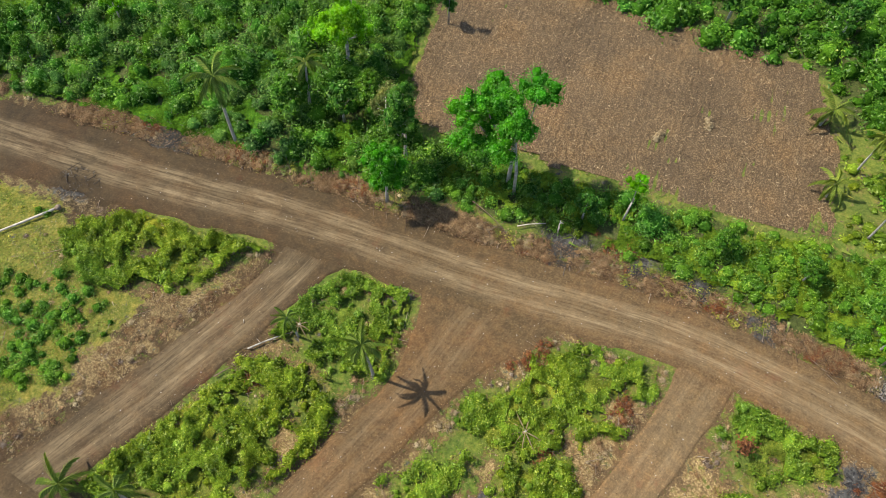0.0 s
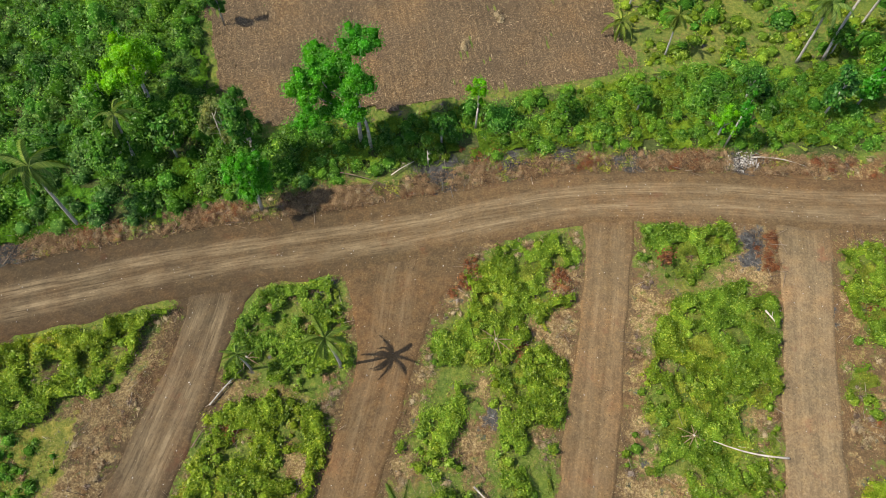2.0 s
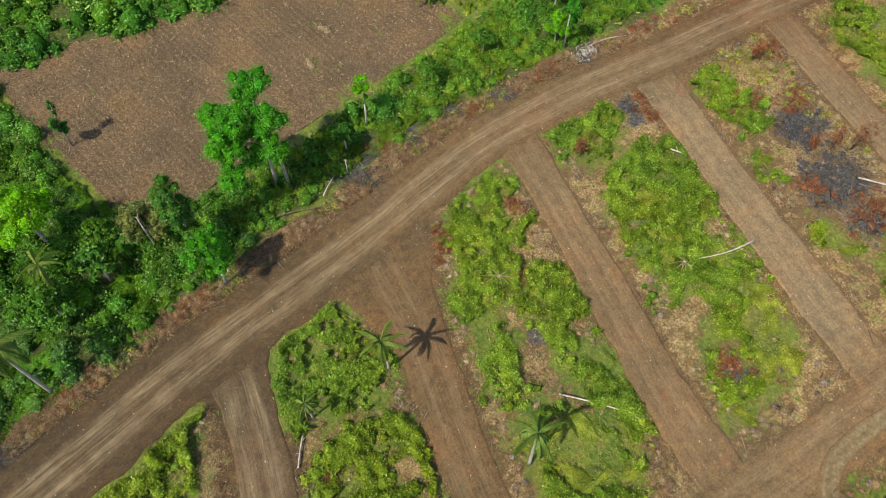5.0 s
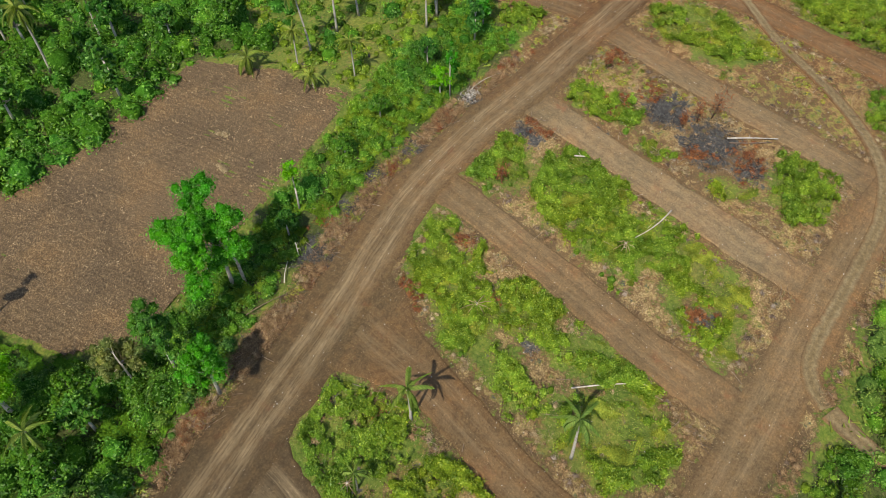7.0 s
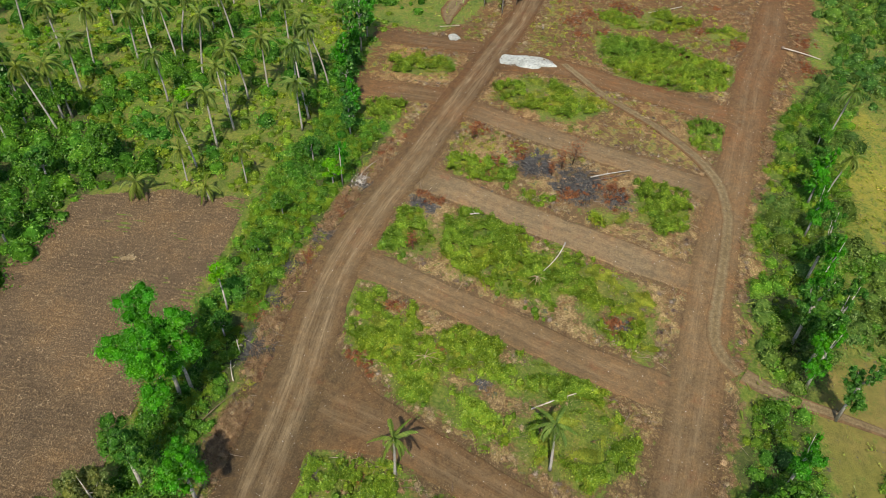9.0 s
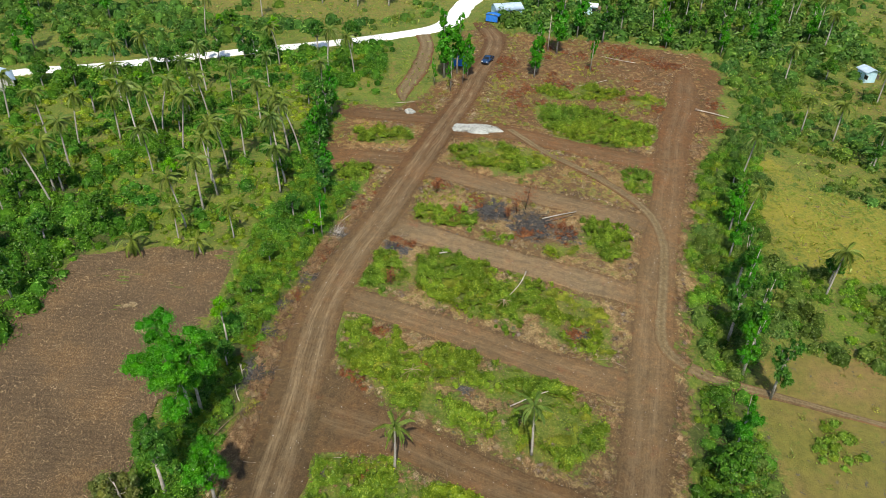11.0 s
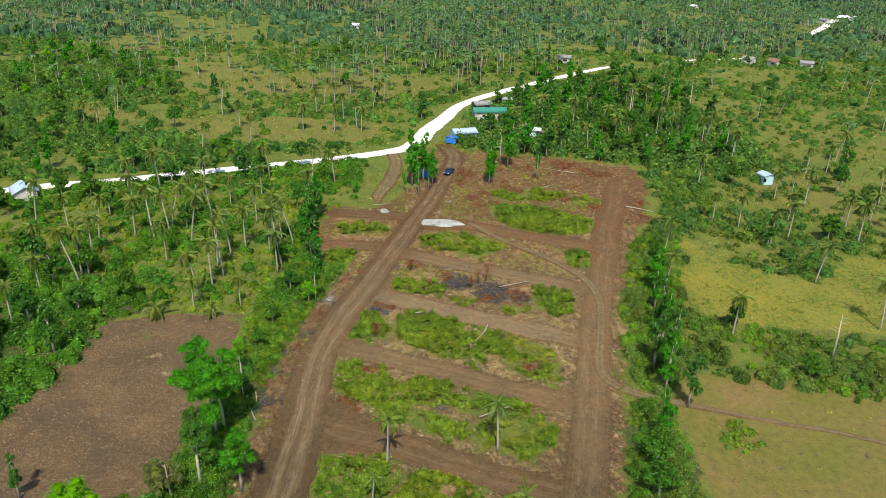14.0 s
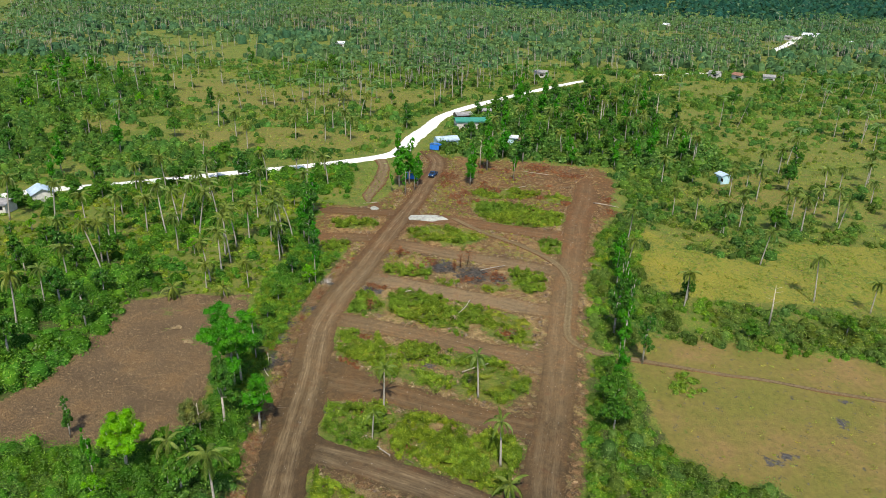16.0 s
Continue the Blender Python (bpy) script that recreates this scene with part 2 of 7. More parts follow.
def track_material():
    """Two bare wheel lines with thin dry grass between and beside them."""
    m, t, b = material("worn_track_earth", 0.95)
    n = Net(t)
    pos = n.place()
    fine = n.noise(pos, 2.5, 8.0, 0.78)
    bare_earth = n.ramp(fine, [(0.3, (0.10, 0.075, 0.040)), (0.5, (0.185, 0.140, 0.075)), (0.68, (0.27, 0.21, 0.115))])
    verge = n.ramp(fine, [(0.3, (0.065, 0.047, 0.021)), (0.5, (0.130, 0.090, 0.041)), (0.68, (0.21, 0.148, 0.070))])
    soil, _, land = soil_colour(n, pos)
    rough_edge = n.math("ADD", n.attr("edge"), n.math("MULTIPLY_ADD", n.noise(pos, 1.2, 6.0, 0.7), 1.6, -0.8))
    n.link(n.mix(n.ramp(rough_edge, [(0.3, 0.0), (0.8, 1.0)]), n.mix(n.attr("band"), verge, bare_earth), soil), b.inputs["Base Color"])
    n.link(n.bump(fine, 0.6, 0.1), b.inputs["Normal"])
    return m


M_TRACK = track_material()
M_GROUND, M_ROAD, M_CORAL, M_FIELD = ground_material(), road_material(), coral_material(), field_material()
M_SHRUB = leaf_material("shrub_leaves", (0.086, 0.146, 0.014), (0.165, 0.248, 0.023), (0.28, 0.35, 0.040))
M_THICKET = leaf_material("thicket_leaves", (0.048, 0.118, 0.012), (0.094, 0.205, 0.018), (0.175, 0.31, 0.030), yellow_at=0.97)
M_OLIVE = leaf_material("olive_bush_leaves", (0.054, 0.100, 0.020), (0.106, 0.168, 0.031), (0.18, 0.245, 0.047), yellow_at=0.96)
M_COOL = leaf_material("cool_bush_leaves", (0.040, 0.098, 0.019), (0.082, 0.172, 0.029), (0.15, 0.258, 0.043), yellow_at=0.97)
# cloud shade and haze over the far woods are put into this colour
M_FARSHADED = leaf_material("cloud_shaded_leaves", (0.012, 0.048, 0.034), (0.024, 0.075, 0.050), (0.045, 0.11, 0.068), patch=0.03, yellow=(0.05, 0.10, 0.06), glow=0.2)
M_WEED = leaf_material("weed_leaves", (0.115, 0.152, 0.021), (0.225, 0.252, 0.035), (0.37, 0.345, 0.068), yellow_at=0.95)
M_FOREST = leaf_material("forest_leaves", (0.031, 0.098, 0.011), (0.069, 0.186, 0.017), (0.145, 0.30, 0.027), yellow_at=0.97)
M_DARK = leaf_material("dark_tree_leaves", (0.023, 0.085, 0.013), (0.053, 0.160, 0.019), (0.105, 0.245, 0.028), yellow_at=0.985)
M_TREE = leaf_material("broad_tree_leaves", (0.024, 0.135, 0.006), (0.050, 0.235, 0.009), (0.095, 0.33, 0.014), yellow_at=0.985)
M_BRIGHT = leaf_material("young_tree_leaves", (0.065, 0.22, 0.004), (0.13, 0.37, 0.006), (0.22, 0.48, 0.012), yellow_at=0.98)
M_GREY = leaf_material("grey_green_leaves", (0.07, 0.105, 0.03), (0.125, 0.165, 0.055), (0.20, 0.235, 0.095), yellow_at=0.97)
M_FROND = leaf_material("palm_fronds", (0.082, 0.132, 0.020), (0.172, 0.222, 0.036), (0.30, 0.315, 0.062), yellow=(0.38, 0.30, 0.07), yellow_at=0.90)
# distance haze is painted into the next two materials as extra blue
M_FAR = leaf_material("hazed_far_leaves", (0.045, 0.100, 0.044), (0.084, 0.155, 0.066), (0.145, 0.22, 0.094), patch=0.03, yellow_at=0.97, glow=0.2)
M_FARPALM = leaf_material("hazed_far_fronds", (0.064, 0.128, 0.044), (0.118, 0.195, 0.066), (0.19, 0.26, 0.096), patch=0.03, yellow_at=0.95, glow=0.2)
M_GRASS = leaf_material("grass_blades", (0.12, 0.17, 0.012), (0.21, 0.25, 0.025), (0.33, 0.33, 0.06), yellow=(0.38, 0.30, 0.12), yellow_at=0.85)
M_DRYLEAF = dry_material("dry_leaves", [(0.0, (0.075, 0.040, 0.021)), (0.35, (0.20, 0.115, 0.054)), (0.7, (0.36, 0.225, 0.11)), (1.0, (0.55, 0.39, 0.21))])
M_RUST = dry_material("rust_leaves", [(0.0, (0.10, 0.030, 0.012)), (0.5, (0.22, 0.075, 0.028)), (1.0, (0.40, 0.18, 0.065))])
M_STRAW = dry_material("straw_leaves", [(0.0, (0.19, 0.125, 0.062)), (0.5, (0.36, 0.265, 0.14)), (1.0, (0.56, 0.45, 0.27))])
M_STALK = dry_material("maize_stalks", [(0.0, (0.070, 0.045, 0.026)), (0.45, (0.19, 0.127, 0.070)), (0.8, (0.36, 0.25, 0.13)), (1.0, (0.66, 0.53, 0.34))], 0.5)
M_CHAR = dry_material("charred_wood", [(0.0, (0.018, 0.016, 0.015)), (0.6, (0.055, 0.050, 0.047)), (0.9, (0.19, 0.18, 0.17)), (1.0, (0.48, 0.47, 0.46))])
M_TWIG = dry_material("dead_twigs", [(0.0, (0.06, 0.038, 0.026)), (0.5, (0.19, 0.13, 0.09)), (1.0, (0.43, 0.35, 0.27))])
M_BARK = plain_material("grey_bark", (0.20, 0.17, 0.135), (0.48, 0.44, 0.38), 3.0, 0.9, bump=0.5)
M_PALMBARK = plain_material("palm_trunk_bark", (0.21, 0.18, 0.145), (0.47, 0.43, 0.37), 5.0, 0.9, bump=0.5)
M_LOG = plain_material("bleached_log_wood", (0.27, 0.22, 0.165), (0.58, 0.51, 0.42), 2.5, 0.85, bump=0.4)
M_CLOD = dry_material("earth_clods", [(0.0, (0.025, 0.016, 0.010)), (0.6, (0.06, 0.038, 0.022)), (1.0, (0.14, 0.09, 0.055))])
M_STONE = dry_material("pale_stones", [(0.0, (0.25, 0.21, 0.17)), (0.5, (0.45, 0.41, 0.36)), (1.0, (0.75, 0.73, 0.69))])


# ---- geometry helpers ----
RNG = np.random.default_rng(7)


def hashed(i, j, seed):
    h = np.sin(i * 127.1 + j * 311.7 + seed * 74.7) * 43758.5453
    return h - np.floor(h)


def vnoise(x, y, size, seed=0):
    """Smooth value noise, 0 to 1, with cells of the given size in metres."""
    x, y = np.asarray(x) / size, np.asarray(y) / size
    i, j = np.floor(x), np.floor(y)
    u, v = x - i, y - j
    u, v = u * u * (3 - 2 * u), v * v * (3 - 2 * v)
    a, b = hashed(i, j, seed), hashed(i + 1, j, seed)
    c, d = hashed(i, j + 1, seed), hashed(i + 1, j + 1, seed)
    return (a * (1 - u) + b * u) * (1 - v) + (c * (1 - u) + d * u) * v


def inside(x, y, poly):
    hit = np.zeros(np.shape(x), bool)
    n = len(poly)
    for k in range(n):
        (x0, y0), (x1, y1) = poly[k], poly[(k + 1) % n]
        if y0 == y1:
            continue
        cross = ((y0 > y) != (y1 > y)) & (x < (x1 - x0) * (y - y0) / (y1 - y0) + x0)
        hit ^= cross
    return hit


def smooth_line(points, step):
    """Points every step metres on a smooth line through the given ones (any number of columns)."""
    p = np.array(points, float)
    p = np.vstack([2 * p[0] - p[1], p, 2 * p[-1] - p[-2]])
    out = []
    for k in range(1, len(p) - 2):
        n = max(2, int(np.linalg.norm(p[k + 1][:2] - p[k][:2]) / step))
        for s in np.arange(n) / n:
            a, b, c, d = p[k - 1:k + 3]
            out.append(0.5 * (2 * b + (c - a) * s + (2 * a - 5 * b + 4 * c - d) * s * s + (3 * b - a - 3 * c + d) * s ** 3))
    out.append(p[-2])
    return np.array(out)


def line_distance(x, y, line):
    """Distance from points to a line of points."""
    best = np.full(np.shape(x), 1e9)
    for (x0, y0), (x1, y1) in zip(line[:-1], line[1:]):
        dx, dy = x1 - x0, y1 - y0
        s = np.clip(((x - x0) * dx + (y - y0) * dy) / (dx * dx + dy * dy + 1e-9), 0, 1)
        best = np.minimum(best, np.hypot(x - x0 - s * dx, y - y0 - s * dy))
    return best


def fast_mesh(name, verts, faces, mat, smooth=False, inner=0, tone=None):
    """A mesh from arrays; faces all with the same number of corners."""
    verts, faces = np.asarray(verts, np.float32), np.asarray(faces, np.int32)
    me = bpy.data.meshes.new(name)
    k = faces.shape[1]
    me.vertices.add(len(verts))
    me.vertices.foreach_set("co", verts.ravel())
    me.loops.add(faces.size)
    me.loops.foreach_set("vertex_index", faces.ravel())
    me.polygons.add(len(faces))
    me.polygons.foreach_set("loop_start", np.arange(0, faces.size, k, dtype=np.int32))
    if smooth:
        me.polygons.foreach_set("use_smooth", np.ones(len(faces), bool))
    me.update(calc_edges=True)
    me.materials.append(mat)
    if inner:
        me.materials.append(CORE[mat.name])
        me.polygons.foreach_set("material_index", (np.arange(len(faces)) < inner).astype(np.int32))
    if tone is not None:
        me.attributes.new("tone", "FLOAT", "POINT").data.foreach_set("value", np.asarray(tone, np.float32))
    return me


def bm_mesh(name, bm, mat, smooth=False):
    me = bpy.data.meshes.new(name)
    bm.normal_update()
    bm.to_mesh(me)
    bm.free()
    me.materials.append(mat)
    if smooth:
        for p in me.polygons:
            p.use_smooth = True
    return me


def part(name, me, parent, label=""):
    ob = new(name, me)
    ob.parent = parent
    return tagged(ob, label)


def leaves(at, normal, length, rng, slim=0.5, jitter=0.38, axis=(0, 0, 0)):
    """Pointed leaves, one triangle each. Returns corners and faces."""
    n = len(at)
    nn = normal + rng.normal(0, jitter, (n, 3))
    nn /= np.linalg.norm(nn, axis=1, keepdims=True) + 1e-9
    d = rng.normal(0, 1, (n, 3)) + np.array(axis)
    a = d - (d * nn).sum(1, keepdims=True) * nn
    a /= np.linalg.norm(a, axis=1, keepdims=True) + 1e-9
    b = np.cross(nn, a)
    L = (length * rng.uniform(0.65, 1.35, n))[:, None]
    w = L * slim * rng.uniform(0.75, 1.25, n)[:, None]
    v = np.stack([at - a * L * 0.8 + b * w, at + a * L - nn * L * 0.25, at - a * L * 0.8 - b * w], 1).reshape(-1, 3)
    return v, np.arange(3 * n).reshape(n, 3)


def cores(x, y, z, rx, rz, rng, size=0.74, deep=1.9, sides=7):
    """Lumpy closed caps that fill the inside of bushes and crowns."""
    rings = (0.55, 1.1, deep) if sides > 5 else (0.8, deep)
    n = len(x)
    v = [np.stack([x, y, z + rz * size], 1)]
    for k, a in enumerate(rings):
        for s in range(sides):
            th = 2 * np.pi * (s + 0.5 * (k % 2)) / sides
            r = size * rng.uniform(0.72, 1.2, n)
            v.append(np.stack([x + rx * r * np.sin(a) * np.cos(th), y + rx * r * np.sin(a) * np.sin(th), z + rz * r * np.cos(a)], 1))
    v = np.stack(v, 1)
    per = v.shape[1]
    f = []
    for s in range(sides):
        t = (s + 1) % sides
        f.append((0, 1 + s, 1 + t))
        for k in range(len(rings) - 1):
            a, c = 1 + k * sides, 1 + (k + 1) * sides
            f += [(a + s, c + s, a + t), (a + t, c + s, c + t)]
    f = (np.array(f)[None] + per * np.arange(n)[:, None, None]).reshape(-1, 3)
    return v.reshape(-1, 3), f


def crowns(x, y, z, rx, rz, per, leaf, rng, slim=0.5, low=-0.25, core=6, size=0.74):
    """Leaves on lumpy domes: one dome for each x, y, z with its radius and height. Returns corners, faces and the number of inner faces, and a tone that each plant has for itself."""
    own = np.clip(rng.normal(0, 0.62, len(x)) + 1.2 * (vnoise(x, y, 4.0, 19) - 0.5), -1.6, 1.6)
    per = np.maximum(np.asarray(per, int), 4)
    k = np.repeat(np.arange(len(x)), per)
    n = len(k)
    u = rng.uniform(low, 1.0, n)
    th = rng.uniform(0, 2 * np.pi, n)
    h = np.sqrt(np.clip(1 - u * u, 0, 1))
    d = np.stack([h * np.cos(th), h * np.sin(th), u], 1)
    ph = rng.uniform(0, 6.28, (len(x), 3))[k]
    lump = 1 + 0.20 * np.sin(3 * th + ph[:, 0]) * h + 0.16 * np.sin(5 * th + ph[:, 1]) * np.cos(4 * u + ph[:, 2])
    r = lump * rng.uniform(0.6, 1.22, n)
    p = np.stack([x[k] + d[:, 0] * r * rx[k], y[k] + d[:, 1] * r * rx[k], z[k] + d[:, 2] * r * rz[k]], 1)
    nn = d + np.array([0, 0, 0.45])
    keep = p[:, 2] > 0.02
    v, f = leaves(p[keep], nn[keep], np.full(keep.sum(), leaf), rng, slim)
    tone = np.repeat(own[k[keep]], 3)
    if not core:
        return v, f, 0, tone
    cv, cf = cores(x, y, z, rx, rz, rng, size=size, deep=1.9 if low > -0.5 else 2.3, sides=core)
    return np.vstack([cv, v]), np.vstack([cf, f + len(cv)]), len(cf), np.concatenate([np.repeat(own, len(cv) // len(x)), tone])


def tris(vf):
    v, q = vf
    return v, np.vstack([q[:, [0, 1, 2]], q[:, [0, 2, 3]]])


def strokes(p0, p1, thick):
    """Thin three-sided sticks from p0 to p1."""
    n = len(p0)
    ax = p1 - p0
    ax /= np.linalg.norm(ax, axis=1, keepdims=True) + 1e-9
    s = np.cross(ax, np.array([0.31, 0.17, 0.93]))
    s /= np.linalg.norm(s, axis=1, keepdims=True) + 1e-9
    t = np.cross(ax, s)
    th = np.asarray(thick)[:, None]
    ring = [s * th, (-0.5 * s + 0.87 * t) * th, (-0.5 * s - 0.87 * t) * th]
    v = np.stack([p0 + r for r in ring] + [p1 + r * 0.6 for r in ring], 1).reshape(-1, 3)
    base = 6 * np.arange(n)[:, None, None]
    f = (base + np.array([[0, 1, 4, 3], [1, 2, 5, 4], [2, 0, 3, 5]])).reshape(-1, 4)
    return v, f


def joined(*pieces):
    vs, fs, k = [], [], 0
    for v, f in pieces:
        vs.append(v)
        fs.append(f + k)
        k += len(v)
    return np.vstack(vs), np.vstack(fs)


def scatter(poly, per_m2, rng, extra=None, wobble=3.0):
    """Random points in a polygon, thinned by extra(x, y) in 0..1."""
    px, py = [p[0] for p in poly], [p[1] for p in poly]
    g = wobble / 2
    n = int((max(px) - min(px) + 2 * g) * (max(py) - min(py) + 2 * g) * per_m2)
    x, y = rng.uniform(min(px) - g, max(px) + g, n), rng.uniform(min(py) - g, max(py) + g, n)
    ok = inside(x + wobble * (vnoise(x, y, 2.6, 15) - 0.5), y + wobble * (vnoise(x, y, 2.6, 16) - 0.5), poly)
    x, y = x[ok], y[ok]
    if extra is not None:
        ok = rng.uniform(0, 1, len(x)) < extra(x, y)
        x, y = x[ok], y[ok]
    return x, y


def stuff(name, vf, mat, label, category):
    ob = new(name, fast_mesh(name, vf[0], vf[1], mat, inner=vf[2] if len(vf) > 2 else 0, tone=vf[3] if len(vf) > 3 else None))
    return tagged(ob, label, category, kind="stuff")


def tube(line, radii, sides=8, cap=True):
    """A round stem along a line of points with a radius at each."""
    bm = bmesh.new()
    rings = []
    line = [Vector(p) for p in line]
    for k, p in enumerate(line):
        ax = (line[min(k + 1, len(line) - 1)] - line[max(k - 1, 0)]).normalized()
        s = ax.cross(Vector((0.23, 0.95, 0.2))).normalized()
        t = ax.cross(s)
        rings.append([bm.verts.new(p + (s * math.cos(a) + t * math.sin(a)) * radii[k]) for a in (2 * math.pi * i / sides for i in range(sides))])
    for a, b in zip(rings[:-1], rings[1:]):
        for i in range(sides):
            bm.faces.new((a[i], a[(i + 1) % sides], b[(i + 1) % sides], b[i]))
    if cap:
        bm.faces.new(rings[0][::-1])
        bm.faces.new(rings[-1])
    return bm


def box(bm, size, at, turn=0.0, bevel=0.0):
    got = bmesh.ops.create_cube(bm, size=1.0, matrix=pose(*at, 0, 0, turn) @ Matrix.Diagonal((*size, 1)))
    if bevel:
        edges = list({e for v in got["verts"] for e in v.link_edges})
        bmesh.ops.bevel(bm, geom=edges, offset=bevel, segments=2, affect="EDGES")
    return bm


# ---- plan ----
# centre lines: x, y, width
ROAD_MAIN = [(-110, 32.5, 8.5), (-61, 31.2, 8.2), (-45, 31.0, 8.2), (-25, 31.4, 7.6), (-5, 30.8, 6.8), (6, 31.0, 6.6), (16, 30.4, 6.2), (28, 28.0, 6.0), (36, 25.6, 6.2),
             (50.6, 22.0, 6.0), (69.6, 17.0, 5.6), (88, 11.8, 5.2), (104, 8.6, 5.2), (115, 6.0, 5.5), (127, 4.5, 6.0), (140, 8.0, 5.0)]
SIDE_ROADS = [
    [(-20.6, 30.5, 10.0), (-22.0, 26.2, 5.2), (-24.6, 20.1, 4.9), (-28.3, 12.9, 5.3), (-32.0, 6.4, 5.2), (-35.4, 0.2, 5.3), (-37.5, -4.0, 5.5)],
    [(-3.0, 30.0, 13.0), (-5.0, 25.5, 10.0), (-7.2, 18.9, 5.6), (-10.0, 12.6, 5.0), (-12.9, 6.6, 4.9), (-16.4, -2.0, 5.0), (-18.4, -7.0, 5.0)],
    [(17.5, 31.0, 7.0), (16.4, 26.6, 5.0), (12.8, 17.8, 4.4), (7.6, 5.8, 4.7), (4.3, -1.7, 4.8), (1.4, -10.5, 5.0)],
    [(36.6, 26.5, 7.0), (34.6, 21.4, 5.4), (31.0, 13.0, 5.0), (26.9, 4.0, 5.2), (23.3, -4.6, 5.2), (20.2, -13.0, 4.8), (19.0, -16.0, 4.8)],
    [(56.0, 21.0, 7.0), (53.8, 16.4, 5.0), (50.0, 8.0, 4.8), (46.8, 1.0, 4.7), (42.9, -9.0, 4.6), (39.4, -17.0, 4.6), (38.0, -21.0, 4.6)],
    [(71.0, 16.0, 7.0), (71.3, 9.0, 6.5), (70.4, 2.6, 5.6), (65.2, -9.9, 5.2), (61.2, -18.9, 5.2), (58.5, -27.0, 6.0)],
    [(57.0, 20.0, 5.5), (57.6, 26.0, 4.6), (58.6, 37.0, 5.4)],
    [(74.5, 15.0, 5.0), (75.5, 20.0, 4.6), (77.6, 37.0, 4.6)],
]
ROAD_EAST = [(-90, 14, 6.0), (-60, 5.5, 6.0), (-41, -0.3, 5.8), (-28, -3.2, 5.8), (-10, -8.3, 5.6), (0.7, -11.0, 5.6), (12, -13.8, 5.6), (28, -17.7, 5.4), (48, -23.7, 5.6), (70, -29.8, 6.5),
             (86, -35.5, 7.5), (98, -38.5, 6.0), (108, -41, 3.0)]
CLEARING = [(66, -28), (74, -40), (92, -46), (108, -50), (120, -49), (126, -29), (131, -7), (135, 8), (131, 12), (110, 18), (100, 12), (84, 17), (72, 21), (66, 12)]
CLEARED = [(-110, 38), (-61, 36.8), (-30, 36.6), (-5, 37), (8, 36.6), (20, 34.8), (30, 32.2), (48, 28.5), (50, 33), (56, 38), (80, 38), (82, 24), (98, 17), (110, 18), (131, 12), (135, 8),
           (131, -7), (126, -29), (120, -49), (108, -50), (92, -46), (74, -40), (60, -32), (30, -22.5), (12, -18), (0, -15.5), (-28, -8), (-60, 0), (-110, 14)]
FIELD = [(-18, 46.3), (0, 45.6), (14, 45.2), (26.8, 45.4), (26.6, 57), (24.4, 68.4), (7.5, 71), (-1, 72.6), (-10, 76), (-20, 79), (-20.6, 66), (-19.8, 55)]
PASTURE = [(9.5, -27.5), (8.5, -40), (7.5, -52.5), (-0.2, -69), (-12, -130), (-70, -130), (-50, -60), (-32, -36), (-27, -26.5), (-22, -22.5), (-11.5, -23), (1.7, -24.3)]
PADDY = [(68, -45), (31, -34.5), (25.6, -46.5), (21, -83), (13, -130), (46, -130), (54, -104), (57, -80), (43, -67), (53, -51)]
TAN_FIELDS = [
    [(300, 165), (262, 128), (205, 111), (207, 68), (213, 20), (240, -5), (262, -10), (259, 30), (257, 76)],
    [(365, 215), (300, 160), (296, 140), (330, 160), (360, 190)],
    [(180, 145), (156, 128), (160, 112), (178, 120)],
    [(165, 100), (140, 92), (130, 60), (140, 34), (165, 25), (172, 60)],
    [(305, -140), (300, -205), (252, -160), (268, -125)],
    [(225, -98), (212, -150), (205, -215), (140, -200), (128, -110), (150, -100), (190, -98)],
    [(120, -95), (112, -190), (70, -190), (62, -120), (84, -75), (100, -72)],
    [(125, 32), (98, 28), (93, 38), (108, 52)],
]
CORAL = [(62, 150, 4.4), (84, 126, 4.4), (92.2, 112, 4.4), (96, 100, 4.4), (101, 88, 4.6), (111, 65, 4.8), (117, 50, 5.0), (123, 37, 5.2), (133, 21, 5.8), (144, 15.5, 7.4), (158, 12, 7.6),
         (176, 6, 6.6), (195, 0, 5.8), (217, -13.5, 5.4), (243, -35, 5.2), (267, -56, 4.8), (288, -76, 4.2), (297, -86, 3.6)]
CORAL_MID = [(316, -118, 2.6), (323, -134, 3.0), (331, -158, 3.0), (336, -174, 2.6)]
CORAL_FAR = [(450, -266, 5.0), (475, -285, 6.0), (520, -318, 6.0), (564, -347, 7.0), (601, -384, 7.0)]
FOOT_TRACK = [(5.6, -17.0, 2.4), (4.2, -19.2, 2.2), (3.2, -21.0, 1.9), (2.0, -25, 1.4), (0.5, -29.4, 1.0), (-2.7, -38.5, 0.9), (-4.3, -44.5, 0.9), (-8.6, -56, 0.9), (-16, -80, 0.8)]
LEFT_TRACK = [(84, 25.2, 0.8), (90, 25.6, 3.6), (102, 23.2, 4.6), (118, 22, 4.0), (128, 23.5, 4.0)]
CURVED_TRACK = [(72, 2.8, 1.7), (62.2, -4.1, 1.8), (54.6, -11.4, 1.8), (47.4, -16.7, 1.9), (41, -19.4, 1.9), (34.8, -19.8, 1.8), (28.6, -18.9, 1.8), (19.4, -16.6, 1.8), (12, -14.8, 1.9), (8.2, -15.0, 1.9), (5.8, -16.7, 1.9)]

LOTS = []


def lot(shrubs, herbs, *corners):
    """A green patch of the cleared land: how much of it tall shrubs and low herbs cover, and its outline."""
    LOTS.append((shrubs, herbs, list(corners)))


